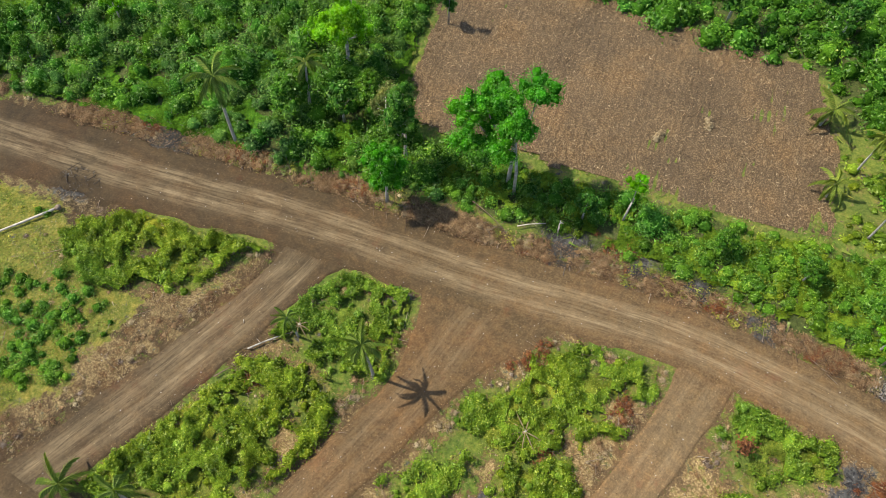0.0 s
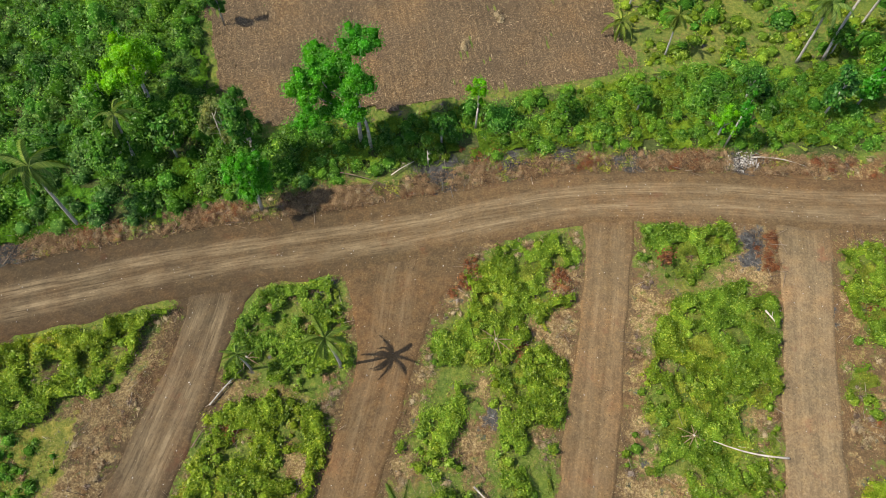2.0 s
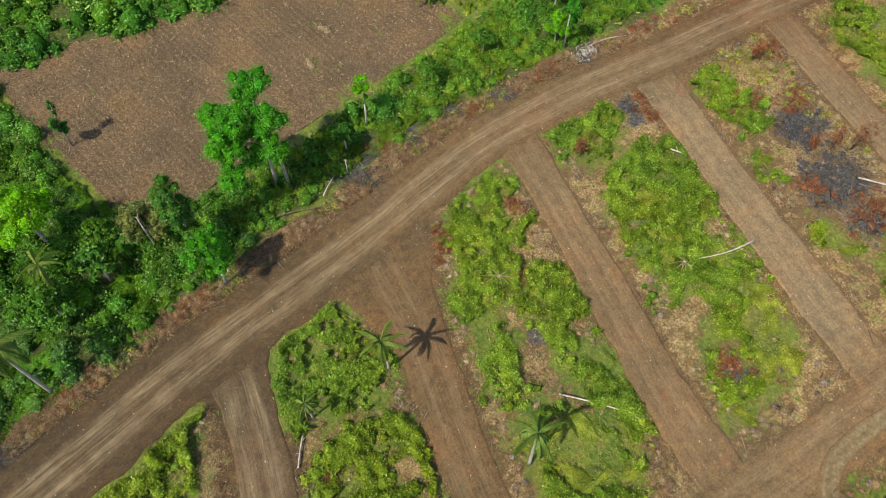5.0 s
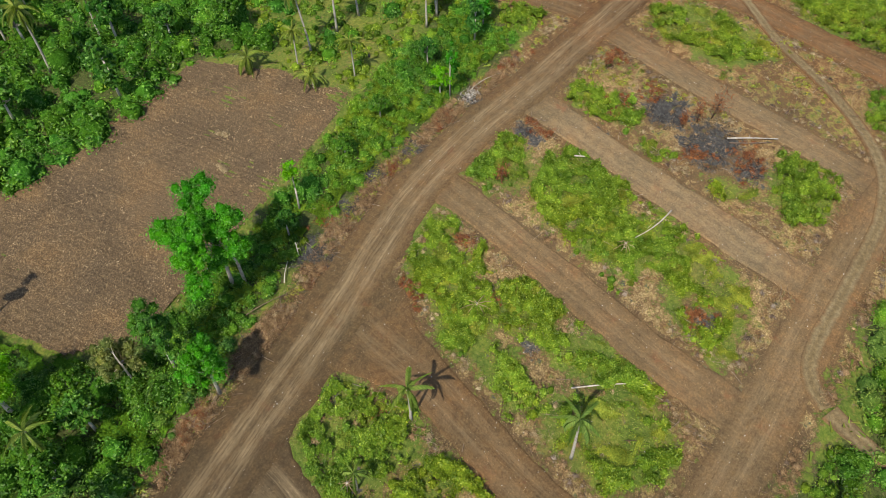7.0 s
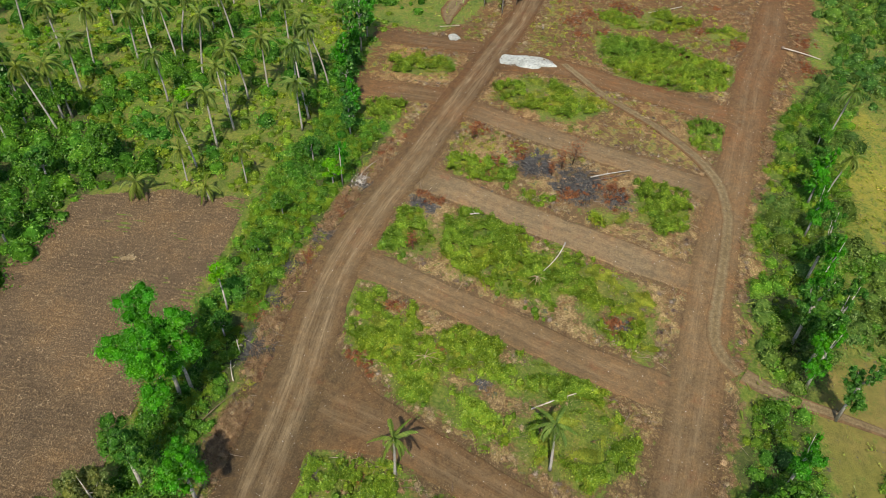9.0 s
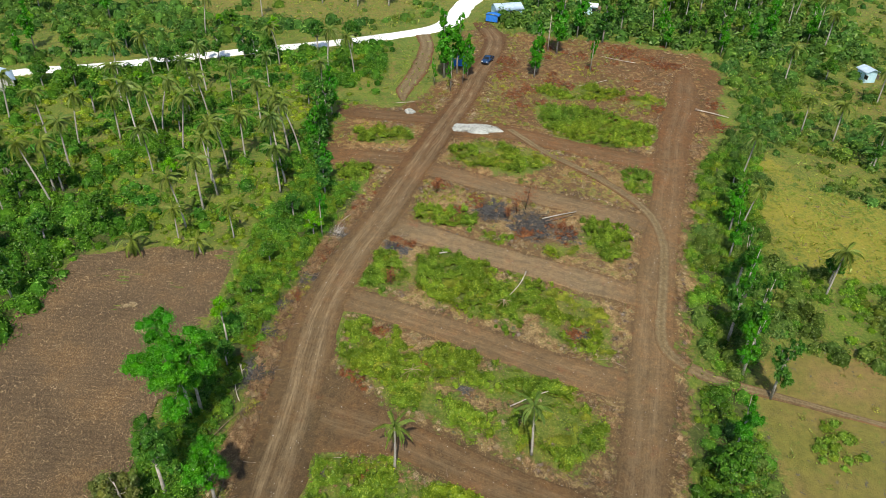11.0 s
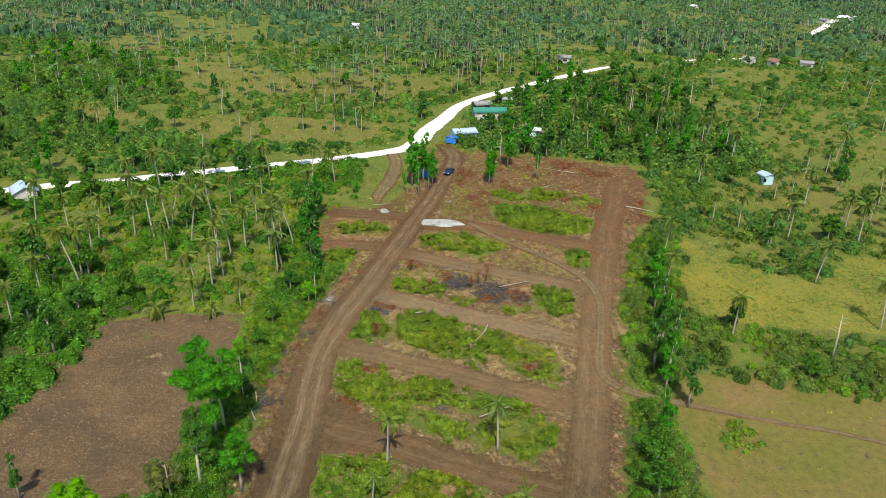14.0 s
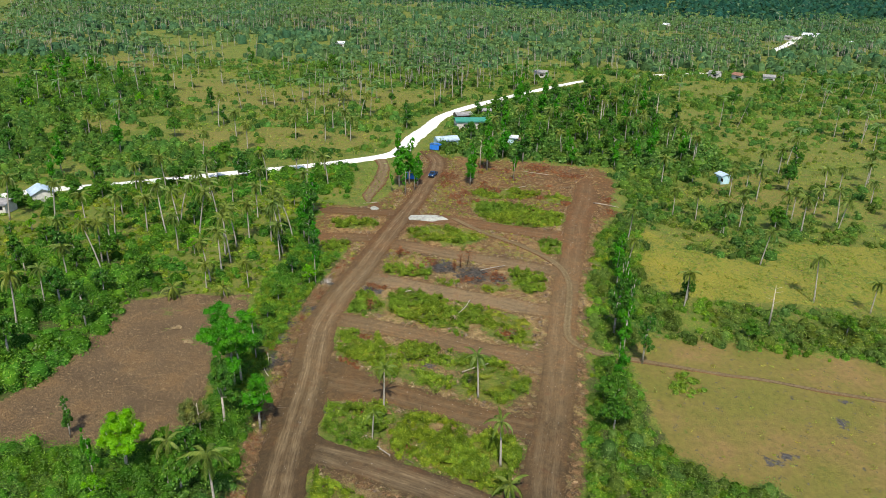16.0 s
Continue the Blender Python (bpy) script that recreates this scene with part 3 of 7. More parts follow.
lot(0.95, 0.6, (-46, 23.5), (-43.7, 24), (-38.8, 28.4), (-35, 28.2), (-29.4, 28.2), (-25.4, 28.3), (-26.2, 26), (-28.9, 25.3), (-30, 22.2), (-33.2, 20), (-37, 18.5), (-42, 19))
lot(1.0, 0.5, (-19.6, 27.0), (-16.4, 27.6), (-12.2, 27.6), (-10.4, 25.6), (-11.2, 22.3), (-9.4, 20.6), (-11.0, 17.6), (-15.3, 17.1), (-20.8, 19.2), (-21.3, 21.9), (-20.2, 24.0))
lot(1.0, 0.5, (-21.0, 17.4), (-15.5, 16.2), (-12.9, 14.8), (-13.2, 11.6), (-15.0, 9.6), (-16.6, 4), (-17.8, 0.6), (-20, -1.5), (-26, -0.6), (-31.0, 2.6), (-28.6, 7.6), (-24.6, 13.0))
lot(0.62, 1.0, (1.6, 25.0), (5.8, 27.4), (10.4, 28.6), (14.8, 27.6), (13.9, 24.8), (10.2, 22.4), (10.8, 20.6), (7.4, 18.0), (2.4, 16.0), (-0.3, 15.4), (-3.6, 16.6), (-4.4, 18.2), (-3.2, 20.0), (0.4, 20.6), (2.2, 23.2))
lot(0.85, 0.6, (-4.4, 14.3), (-0.6, 13.6), (-1.4, 11.4), (-3.8, 8.2), (-6.2, 7.4), (-8.6, 9.6), (-5.4, 11.4))
lot(0.75, 1.0, (1.4, 15.0), (6.5, 16.4), (8.4, 13.6), (6.7, 9.2), (4.2, 6.8), (3.4, 4.6), (2.8, 0.6), (1.5, -2.5), (-1.4, -2.6), (-0.8, 3.0), (0.4, 7.0), (1.2, 11.5))
lot(0.55, 0.8, (-1.6, 2.6), (-2.2, -3.1), (-3.6, -4.8), (-8.3, -5.5), (-11.0, 0.6), (-8.2, 3.2), (-8.4, 5.6), (-3.6, 6.4))
lot(0.65, 1.0, (19.2, 27.0), (28.4, 24.2), (28.6, 21.9), (23.0, 19.4), (20.0, 20.9), (18.9, 24.8))
lot(0.72, 1.2, (17.9, 17.1), (21.6, 18.1), (26.4, 18.8), (30.1, 15.4), (28.5, 10.2), (23.8, 6.2), (23.4, 2.7), (20.6, -1.4), (15.0, 3.0), (11.0, 4.6), (13.0, 8.2), (14.2, 10.6), (15.4, 13.4))
lot(0.32, 1.2, (20.6, -1.4), (20.0, -4.0), (17.2, -7.2), (14.8, -8.3), (10.1, -6.5), (7.8, -8.6), (6.6, -6.2), (8.2, -2.4), (11.6, -1.4), (13.4, 0.2), (14.2, 2.6))
lot(0.55, 0.9, (41.1, 20.3), (41.4, 15.0), (40.6, 10.6), (37.4, 8.7), (35.2, 10.2), (36.4, 16.4), (37.4, 19.7))
lot(0.6, 0.8, (34.4, 9.0), (33.6, 4.0), (31.6, 4.2), (32.2, 9.2))
lot(1.1, 0.6, (36.2, -7.2), (40.3, -10.0), (38.2, -14.4), (32.2, -14.4), (27.2, -10.8), (30.4, -8.4))
lot(0.6, 1.0, (29.9, -0.6), (32.7, -5.8), (30.2, -7.0), (27.9, -2.9))
lot(0.50, 1.0, (62.8, 14.8), (66.6, 7.5), (62.0, -2.2), (57.3, -5.5), (53.9, 1.6), (55.0, 8.9), (57.5, 13.4))
lot(1.1, 0.5, (56.5, -17.6), (56.4, -22.6), (49.4, -21.7), (48.9, -17.2))
lot(1.0, 0.7, (84.8, -4.2), (83.5, -13.3), (76.4, -26.4), (68.2, -26.2), (66.0, -17.6), (68.2, -7.6), (76.2, -4.0))
lot(0.8, 0.7, (69.6, 34.0), (70.5, 22.8), (65.5, 22.2), (63.8, 31.9))
lot(0.9, 0.7, (55.0, 36.6), (54.3, 28.1), (48.9, 28.6), (49.0, 33.0))
lot(0.6, 0.7, (94, -3), (98, -14), (94, -24), (89, -20), (88, -8))
lot(0.7, 0.7, (86, -26), (90, -24), (92, -31), (87, -32))
GREEN_LOTS = [p for _, _, p in LOTS]
FOREST_WEST = [(-84, 37.8), (-61, 37.3), (-45, 36.8), (-30, 37.2), (-12, 38.2), (-14, 44.5), (-18.5, 46.5), (-20.5, 55), (-21.5, 66), (-21, 78), (-24, 90), (-46, 90), (-80, 66)]
HEDGE_WEST = [(-13, 38.5), (4, 38), (14, 37), (24, 35), (34, 32.5), (47, 30.5), (50, 36), (56, 38.5), (50, 41), (36, 44), (27, 44.5), (12, 44), (0, 44), (-14, 45)]
GROVE_EDGE = [(25, 67.5), (7.5, 70.2), (-1, 71.8), (-10, 75.2), (-22, 78), (-24, 115), (40, 115), (48, 84), (34, 66), (30, 60)]
GROVE = [(28, 45), (50, 40.5), (57, 38.5), (80, 38.5), (83, 32), (92, 31), (105, 30), (121, 31), (119, 38), (113, 50), (106, 66), (96, 88), (90, 106), (80, 122), (40, 120), (48, 84), (34, 66), (28, 58)]
HEDGE_EAST = [(-50, -6), (-28, -9.5), (0, -16.8), (5, -20.5), (14, -19.5), (30, -23.8), (60, -33), (72, -41), (70, -47), (52, -41), (33, -34.5), (10, -27.5), (2.5, -23.5), (-11, -22), (-22, -21), (-28, -26),
              (-34, -36), (-46, -40)]
HEDGE_STRIP = [(31.6, -34), (26.5, -39.5), (25.2, -49.3), (20.7, -57.8), (15, -90), (12, -120), (-2, -120), (0, -70), (4.2, -49), (7.1, -43.3), (8.8, -37.6), (11.8, -28)]
NORTH_TREES = [(134, -2), (129, -14), (128, -29), (123, -50), (112, -58), (120, -92), (150, -98), (205, -95), (240, -84), (262, -62), (238, -42), (210, -20), (190, -8), (172, -14), (158, -4), (146, 4)]

# x, y, radius
BARE = [(10.2, 21.6, 1.3), (6.5, 18, 1.0), (17, 12, 1.0), (10.8, -3.8, 1.8), (22.5, 6, 1.1), (-18, 5, 1.2), (-25, 3, 1.3), (-36, 23.5, 1.2), (-17.0, 11.0, 1.2), (4.2, 8.6, 0.8), (12.8, 26.0, 1.0)]


def bare(x, y):
    """1 where a lot has bare or littered hollows."""
    m = np.zeros(np.shape(x))
    for bx, by, r in BARE:
        m = np.maximum(m, np.hypot(x - bx, y - by) < r * (0.1 + 1.8 * vnoise(x, y, 1.0, 17)))
    return m


MAIN_LINE = smooth_line(ROAD_MAIN, 3.0)
EAST_LINE = smooth_line(ROAD_EAST, 3.0)
SIDE_LINES = [smooth_line(r, 3.0) for r in SIDE_ROADS]
CORAL_LINE = smooth_line(CORAL, 6.0)


def road_gap_exact(x, y):
    """How far a point lies outside the edge of the nearest earth road."""
    best = np.full(np.shape(x), 1e9)
    for line in [MAIN_LINE, EAST_LINE, *SIDE_LINES]:
        for (x0, y0, w0), (x1, y1, w1) in zip(line[:-1], line[1:]):
            dx, dy = x1 - x0, y1 - y0
            s = np.clip(((x - x0) * dx + (y - y0) * dy) / (dx * dx + dy * dy), 0, 1)
            best = np.minimum(best, np.hypot(x - x0 - s * dx, y - y0 - s * dy) - 0.5 * (w0 + (w1 - w0) * s))
    return best


GRID_X, GRID_Y = np.arange(-116, 150, 0.5), np.arange(-60, 60, 0.5)
GAP_GRID = road_gap_exact(*np.meshgrid(GRID_X, GRID_Y))


def road_gap(x, y):
    """The same, read from a grid; far off it is 99."""
    u, w = (np.asarray(x) - GRID_X[0]) / 0.5, (np.asarray(y) - GRID_Y[0]) / 0.5
    ok = (u > 0) & (w > 0) & (u < len(GRID_X) - 2) & (w < len(GRID_Y) - 2)
    u, w = np.where(ok, u, 0.0), np.where(ok, w, 0.0)
    i, j = u.astype(int), w.astype(int)
    u, w = u - i, w - j
    g = (GAP_GRID[j, i] * (1 - u) + GAP_GRID[j, i + 1] * u) * (1 - w) + (GAP_GRID[j + 1, i] * (1 - u) + GAP_GRID[j + 1, i + 1] * u) * w
    return np.where(ok, g, 99.0)


# ---- ground ----
def spread(a, b, far_a, far_b, step):
    mid = list(np.arange(a, b + 0.1, step))
    out, s, p = [], step, b
    while p < far_b:
        s = min(s * 1.16, 20.0 if p < b + 400 else 400.0)
        p += s
        out.append(p)
    low, s, p = [], step, a
    while p > far_a:
        s = min(s * 1.16, 16.0 if p > a - 260 else 400.0)
        p -= s
        low.append(p)
    return np.array(low[::-1] + mid + out)


def build_ground():
    xs, ys = spread(-62, 136, -3000, 4700, 1.1), spread(-52, 84, -3500, 3500, 1.1)
    X, Y = np.meshgrid(xs, ys)
    x, y = X.ravel(), Y.ravel()
    wx, wy = x + 3.4 * (vnoise(x, y, 3.1, 1) - 0.5), y + 3.4 * (vnoise(x, y, 3.1, 2) - 0.5)
    near = (x > -130) & (x < 170) & (y > -80) & (y < 130)
    z = 0.22 * (vnoise(x, y, 9.0, 3) - 0.5) + 0.12 * (vnoise(x, y, 2.5, 4) - 0.5)
    gap = np.full(len(x), 99.0)
    gap[near] = road_gap(x[near], y[near])
    z *= np.clip((gap + 0.5) / 2.5, 0, 1)
    z -= 0.03
    cleared = inside(wx, wy, CLEARED)
    green = np.zeros(len(x), bool)
    for p in GREEN_LOTS:
        green |= inside(wx, wy, p)
    green &= bare(x, y) < 0.5
    tan = np.zeros(len(x), bool)
    for p in TAN_FIELDS:
        tan |= inside(x, y, p)
    west_lot = inside(wx, wy, [(-110, 14), (-60, 0), (-42, 2), (-38, 8), (-33, 17), (-44, 20), (-48, 26), (-110, 26)])
    patch = vnoise(x, y, 7.0, 5)
    a = {"soil": np.where(cleared & ~green, 1.0, 0.0), "litter": np.where(cleared & ~green & (gap > 0.3), np.clip(0.28 + 0.75 * vnoise(x, y, 4.0, 6), 0, 0.85), 0.0)}
    a["grass"] = np.where(green & cleared, (0.0 + 0.36 * patch) * (1 - bare(x, y)), 0.0)
    a["grass"] = np.where(west_lot & (gap > 1.2), 0.8 + 0.6 * patch, a["grass"])
    scraped = inside(wx, wy, [(78, -29), (96, -24), (112, -27), (127, -34), (122, -50), (106, -50), (90, -46), (76, -41)])
    a["litter"] = np.where(x > 74, 0.55 * a["litter"], a["litter"])
    a["litter"] = np.where(scraped, 0.12 + 0.4 * vnoise(x, y, 3.0, 27), a["litter"])
    a["straw"] = np.where(tan & (y < -100), 0.35, np.where(tan, 0.55, np.where(inside(x, y, PASTURE), 0.48 + 0.55 * vnoise(x, y, 12.0, 11), np.where(cleared, 0.0, 0.30 * vnoise(x, y, 30.0, 8)))))
    wild_green = cleared & ~green & (x > -30) & (gap > 0.6)
    a["grass"] = np.where(wild_green & ~scraped, np.where(x > 42, 0.55, 0.40) * vnoise(x, y, 6.0, 13), a["grass"])
    a["straw"] = np.where(inside(x, y, GROVE), 0.30 * patch, a["straw"])
    a["lemon"] = np.where(inside(x, y, PADDY), 0.28 + 0.72 * vnoise(x, y, 9.0, 12), 0.0)
    ash = np.zeros(len(x))
    # the last four stand in for grey puddles, placed to fit the camera's view
    for ax, ay, r in [(41, 7, 3.2), (37, 0.5, 4.2), (34.5, -5, 2.2), (32.5, 31.2, 1.6), (9, 35.8, 1.6), (1.5, 36.3, 2.4), (14.5, 35.6, 1.5), (21, 33.9, 1.5), (-41, 36.6, 2.6), (-47, 28.2, 2.0),
                      (29.5, 22.5, 1.4), (33, 14.5, 1.6), (11, -4.5, 1.3), (28.3, 20.4, 1.2), (0.5, 11.2, 1.0), (-12.2, 26.6, 1.0), (-15.8, -51.5, 1.3), (-24.8, -36.4, 1.2), (-23.7, -39, 1.1), (-10.5, -55.2, 0.9)]:
        ash = np.maximum(ash, 0.95 * np.clip(1.4 - np.hypot(x - ax, y - ay) / r, 0, 1))
    a["ash"] = ash
    bush_floor = np.zeros(len(x), bool)
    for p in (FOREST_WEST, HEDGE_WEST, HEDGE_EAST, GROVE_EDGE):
        bush_floor |= inside(wx, wy, p)
    a["bush_floor"] = np.where(bush_floor & (gap > 0.5), 0.9, 0.0)
    a["pasture"] = np.where(inside(wx, wy, PASTURE), 1.0, 0.0)
    n, m = len(xs), len(ys)
    for key in ("soil", "grass", "litter"):
        g = np.pad(a[key].reshape(m, n), 1, mode="edge")
        a[key] = ((g[:-2, 1:-1] + g[2:, 1:-1] + g[1:-1, :-2] + g[1:-1, 2:] + 2 * g[1:-1, 1:-1]) / 6).ravel()
    j, i = np.mgrid[0:m - 1, 0:n - 1]
    k = (j * n + i).ravel()
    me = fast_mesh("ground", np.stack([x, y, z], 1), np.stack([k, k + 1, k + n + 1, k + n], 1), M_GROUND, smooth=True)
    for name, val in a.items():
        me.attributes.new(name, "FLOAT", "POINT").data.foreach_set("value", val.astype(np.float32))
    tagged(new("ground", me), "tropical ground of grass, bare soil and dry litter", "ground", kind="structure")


build_ground()


def road(name, rows, z, mat, label, wear=1.0, ruts=True, number=0, category="road", shade=(1.0, 1.0, 1.0), meets=None):
    line = smooth_line(rows, 0.8)
    p, w = line[:, :2], line[:, 2]
    d = np.gradient(p, axis=0)
    d /= np.linalg.norm(d, axis=1, keepdims=True)
    side = np.stack([-d[:, 1], d[:, 0]], 1)
    along = np.concatenate([[0], np.cumsum(np.linalg.norm(np.diff(p, axis=0), axis=1))])
    us = np.linspace(-1, 1, 25)
    vs, at = [], {"along": [], "across": [], "band": [], "wear": [], "road_id": [], "red": [], "green": [], "blue": [], "edge": []}
    for u in us:
        ww = 0.5 * w * (1 + (0.20 * (vnoise(along, np.full(len(along), 3.0 * np.sign(u)), 2.2, number) - 0.5) + 0.12 * (vnoise(along, along * 0, 0.9, number + 5) - 0.5)) * abs(u) ** 3)
        off = u * ww
        xy = p + side * off[:, None]
        h = np.full(len(p), z)
        if ruts:
            for c in (-1.05, 0.75):
                h -= 0.05 * np.exp(-((off - c) / 0.28) ** 2)
            h += 0.05 * (vnoise(xy[:, 0], xy[:, 1], 0.8, 9) - 0.5)
        if abs(u) > 0.99:
            h = h - z - 0.12
        vs.append(np.column_stack([xy, h]))
        at["along"].append(along)
        at["across"].append(off)
        wander = 0.9 * (vnoise(along, along * 0 + 2.0, 14.0, number + 9) - 0.5)
        band = sum(s * np.exp(-((off - c - wander) / r) ** 2) for c, r, s in ((-1.15, 0.42, 1.0), (0.55, 0.42, 1.0), (1.25, 0.3, 0.7), (-0.45, 0.3, 0.5), (-1.9, 0.35, 0.45)))
        if category == "track":
            band = sum(np.exp(-((off - c * 0.25 * w) / (0.17 * w)) ** 2) for c in (-1, 1)) * (0.35 + 0.65 * vnoise(along, along * 0 + 5.0, 3.0, number))
        at["band"].append(np.clip(band, 0, 1))
        at["wear"].append(wear * np.clip((along - 1.0) / 4.0, 0, 1) * np.clip((along[-1] - along - 2.0) / 5.0, 0, 1))
        at["road_id"].append(np.full(len(p), float(number)))
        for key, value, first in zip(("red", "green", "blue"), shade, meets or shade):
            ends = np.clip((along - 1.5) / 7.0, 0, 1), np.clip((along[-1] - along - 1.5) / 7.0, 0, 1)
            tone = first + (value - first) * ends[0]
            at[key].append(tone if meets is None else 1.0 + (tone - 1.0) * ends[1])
        at["edge"].append(np.full(len(p), abs(u) ** 1.5))
    n, m = len(p), len(us)
    j, i = np.mgrid[0:m - 1, 0:n - 1]
    k = (j * n + i).ravel()
    me = fast_mesh(name, np.vstack(vs), np.stack([k, k + 1, k + n + 1, k + n], 1), mat, smooth=True)
    for key, val in at.items():
        me.attributes.new(key, "FLOAT", "POINT").data.foreach_set("value", np.concatenate(val).astype(np.float32))
    return tagged(new(name, me), label, category, kind="structure")


def slab(name, poly, z, mat, label, category, cell=(0.2, 0.6)):
    """Tilled ground with a ragged edge, ridged in rows along y."""
    px, py = [p[0] for p in poly], [p[1] for p in poly]
    xs, ys = np.arange(min(px) - 1, max(px) + 1, cell[0]), np.arange(min(py) - 1, max(py) + 1, cell[1])
    X, Y = np.meshgrid(xs, ys)
    wob = 1.2
    ok = inside(X + wob * (vnoise(X, Y, 2.0, 21) - 0.5), Y + wob * (vnoise(X, Y, 2.0, 22) - 0.5), poly)
    Z = z + 0.10 * (vnoise(X, Y, 1.0, 23) - 0.5) + 0.03 * np.cos((X - 0.02 * (Y - 60)) * 2 * np.pi / 0.78) * (0.4 + vnoise(X, Y, 3.0, 24))
    n = len(xs)
    c = ok[:-1, :-1] & ok[1:, :-1] & ok[:-1, 1:] & ok[1:, 1:]
    j, i = np.nonzero(c)
    k = j * n + i
    f = np.stack([k, k + 1, k + n + 1, k + n], 1)
    used, f2 = np.unique(f, return_inverse=True)
    v = np.stack([X.ravel(), Y.ravel(), Z.ravel()], 1)[used]
    me = fast_mesh(name, v, f2.reshape(-1, 4), mat, smooth=True)
    return tagged(new(name, me), label, category, kind="structure")


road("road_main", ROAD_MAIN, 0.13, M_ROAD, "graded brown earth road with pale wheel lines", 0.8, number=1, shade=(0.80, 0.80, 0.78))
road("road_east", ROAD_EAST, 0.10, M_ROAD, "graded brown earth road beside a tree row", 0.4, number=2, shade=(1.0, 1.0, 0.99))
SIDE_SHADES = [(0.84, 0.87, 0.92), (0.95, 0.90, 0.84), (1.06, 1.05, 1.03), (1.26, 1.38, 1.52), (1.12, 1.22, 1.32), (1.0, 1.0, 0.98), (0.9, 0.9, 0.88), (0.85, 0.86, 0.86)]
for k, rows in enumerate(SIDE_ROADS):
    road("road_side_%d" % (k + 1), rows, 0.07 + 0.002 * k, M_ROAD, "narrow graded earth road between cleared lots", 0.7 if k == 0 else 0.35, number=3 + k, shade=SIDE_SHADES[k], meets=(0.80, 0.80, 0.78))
road("track_foot", FOOT_TRACK, 0.14, M_TRACK, "narrow pale earth track through grass", 1.0, False, 12, "track")
road("track_curved", CURVED_TRACK, 0.165, M_TRACK, "pale curved wheel track worn beside the east road", 1.0, False, 16, "track")
road("track_left", LEFT_TRACK, 0.12, M_TRACK, "pale two-wheel earth track through grass", 1.0, False, 13, "track")
road("road_coral", [(x, y, 0.86 * w) for x, y, w in CORAL], 0.16, M_CORAL, "white crushed coral road in bright sun", 0.0, False, 14)
road("road_coral_mid", CORAL_MID, 0.17, M_CORAL, "stretch of white coral road seen between palms", 0.0, False, 17)
road("road_coral_far", CORAL_FAR, 0.18, M_CORAL, "white crushed coral road among distant palms", 0.0, False, 15)
slab("maize_field", FIELD, 0.10, M_FIELD, "harvested maize field of brown earth and stubble", "field")


# ---- low plants ----
def bushes(name, poly, per_m2, r, squat, leaf, mat, label, seed, extra=None, dense=1.0, category="bushes", grow=0.0, core=6):
    """A thicket: domes of leaves, thicker where the noise is high."""
    rng = np.random.default_rng(seed)
    x, y = scatter(poly, per_m2, rng, extra)
    if not len(x):
        return None
    big = 0.5 + vnoise(x, y, 5.0, seed)
    rx = rng.uniform(r[0], r[1], len(x)) * big ** grow
    rz = rx * rng.uniform(squat[0], squat[1], len(x))
    per = dense * 1.35 * rx * (rx + rz) / leaf ** 2
    return stuff(name, crowns(x, y, rz * 0.15, rx, rz, per, leaf, rng, core=core), mat, label, category)


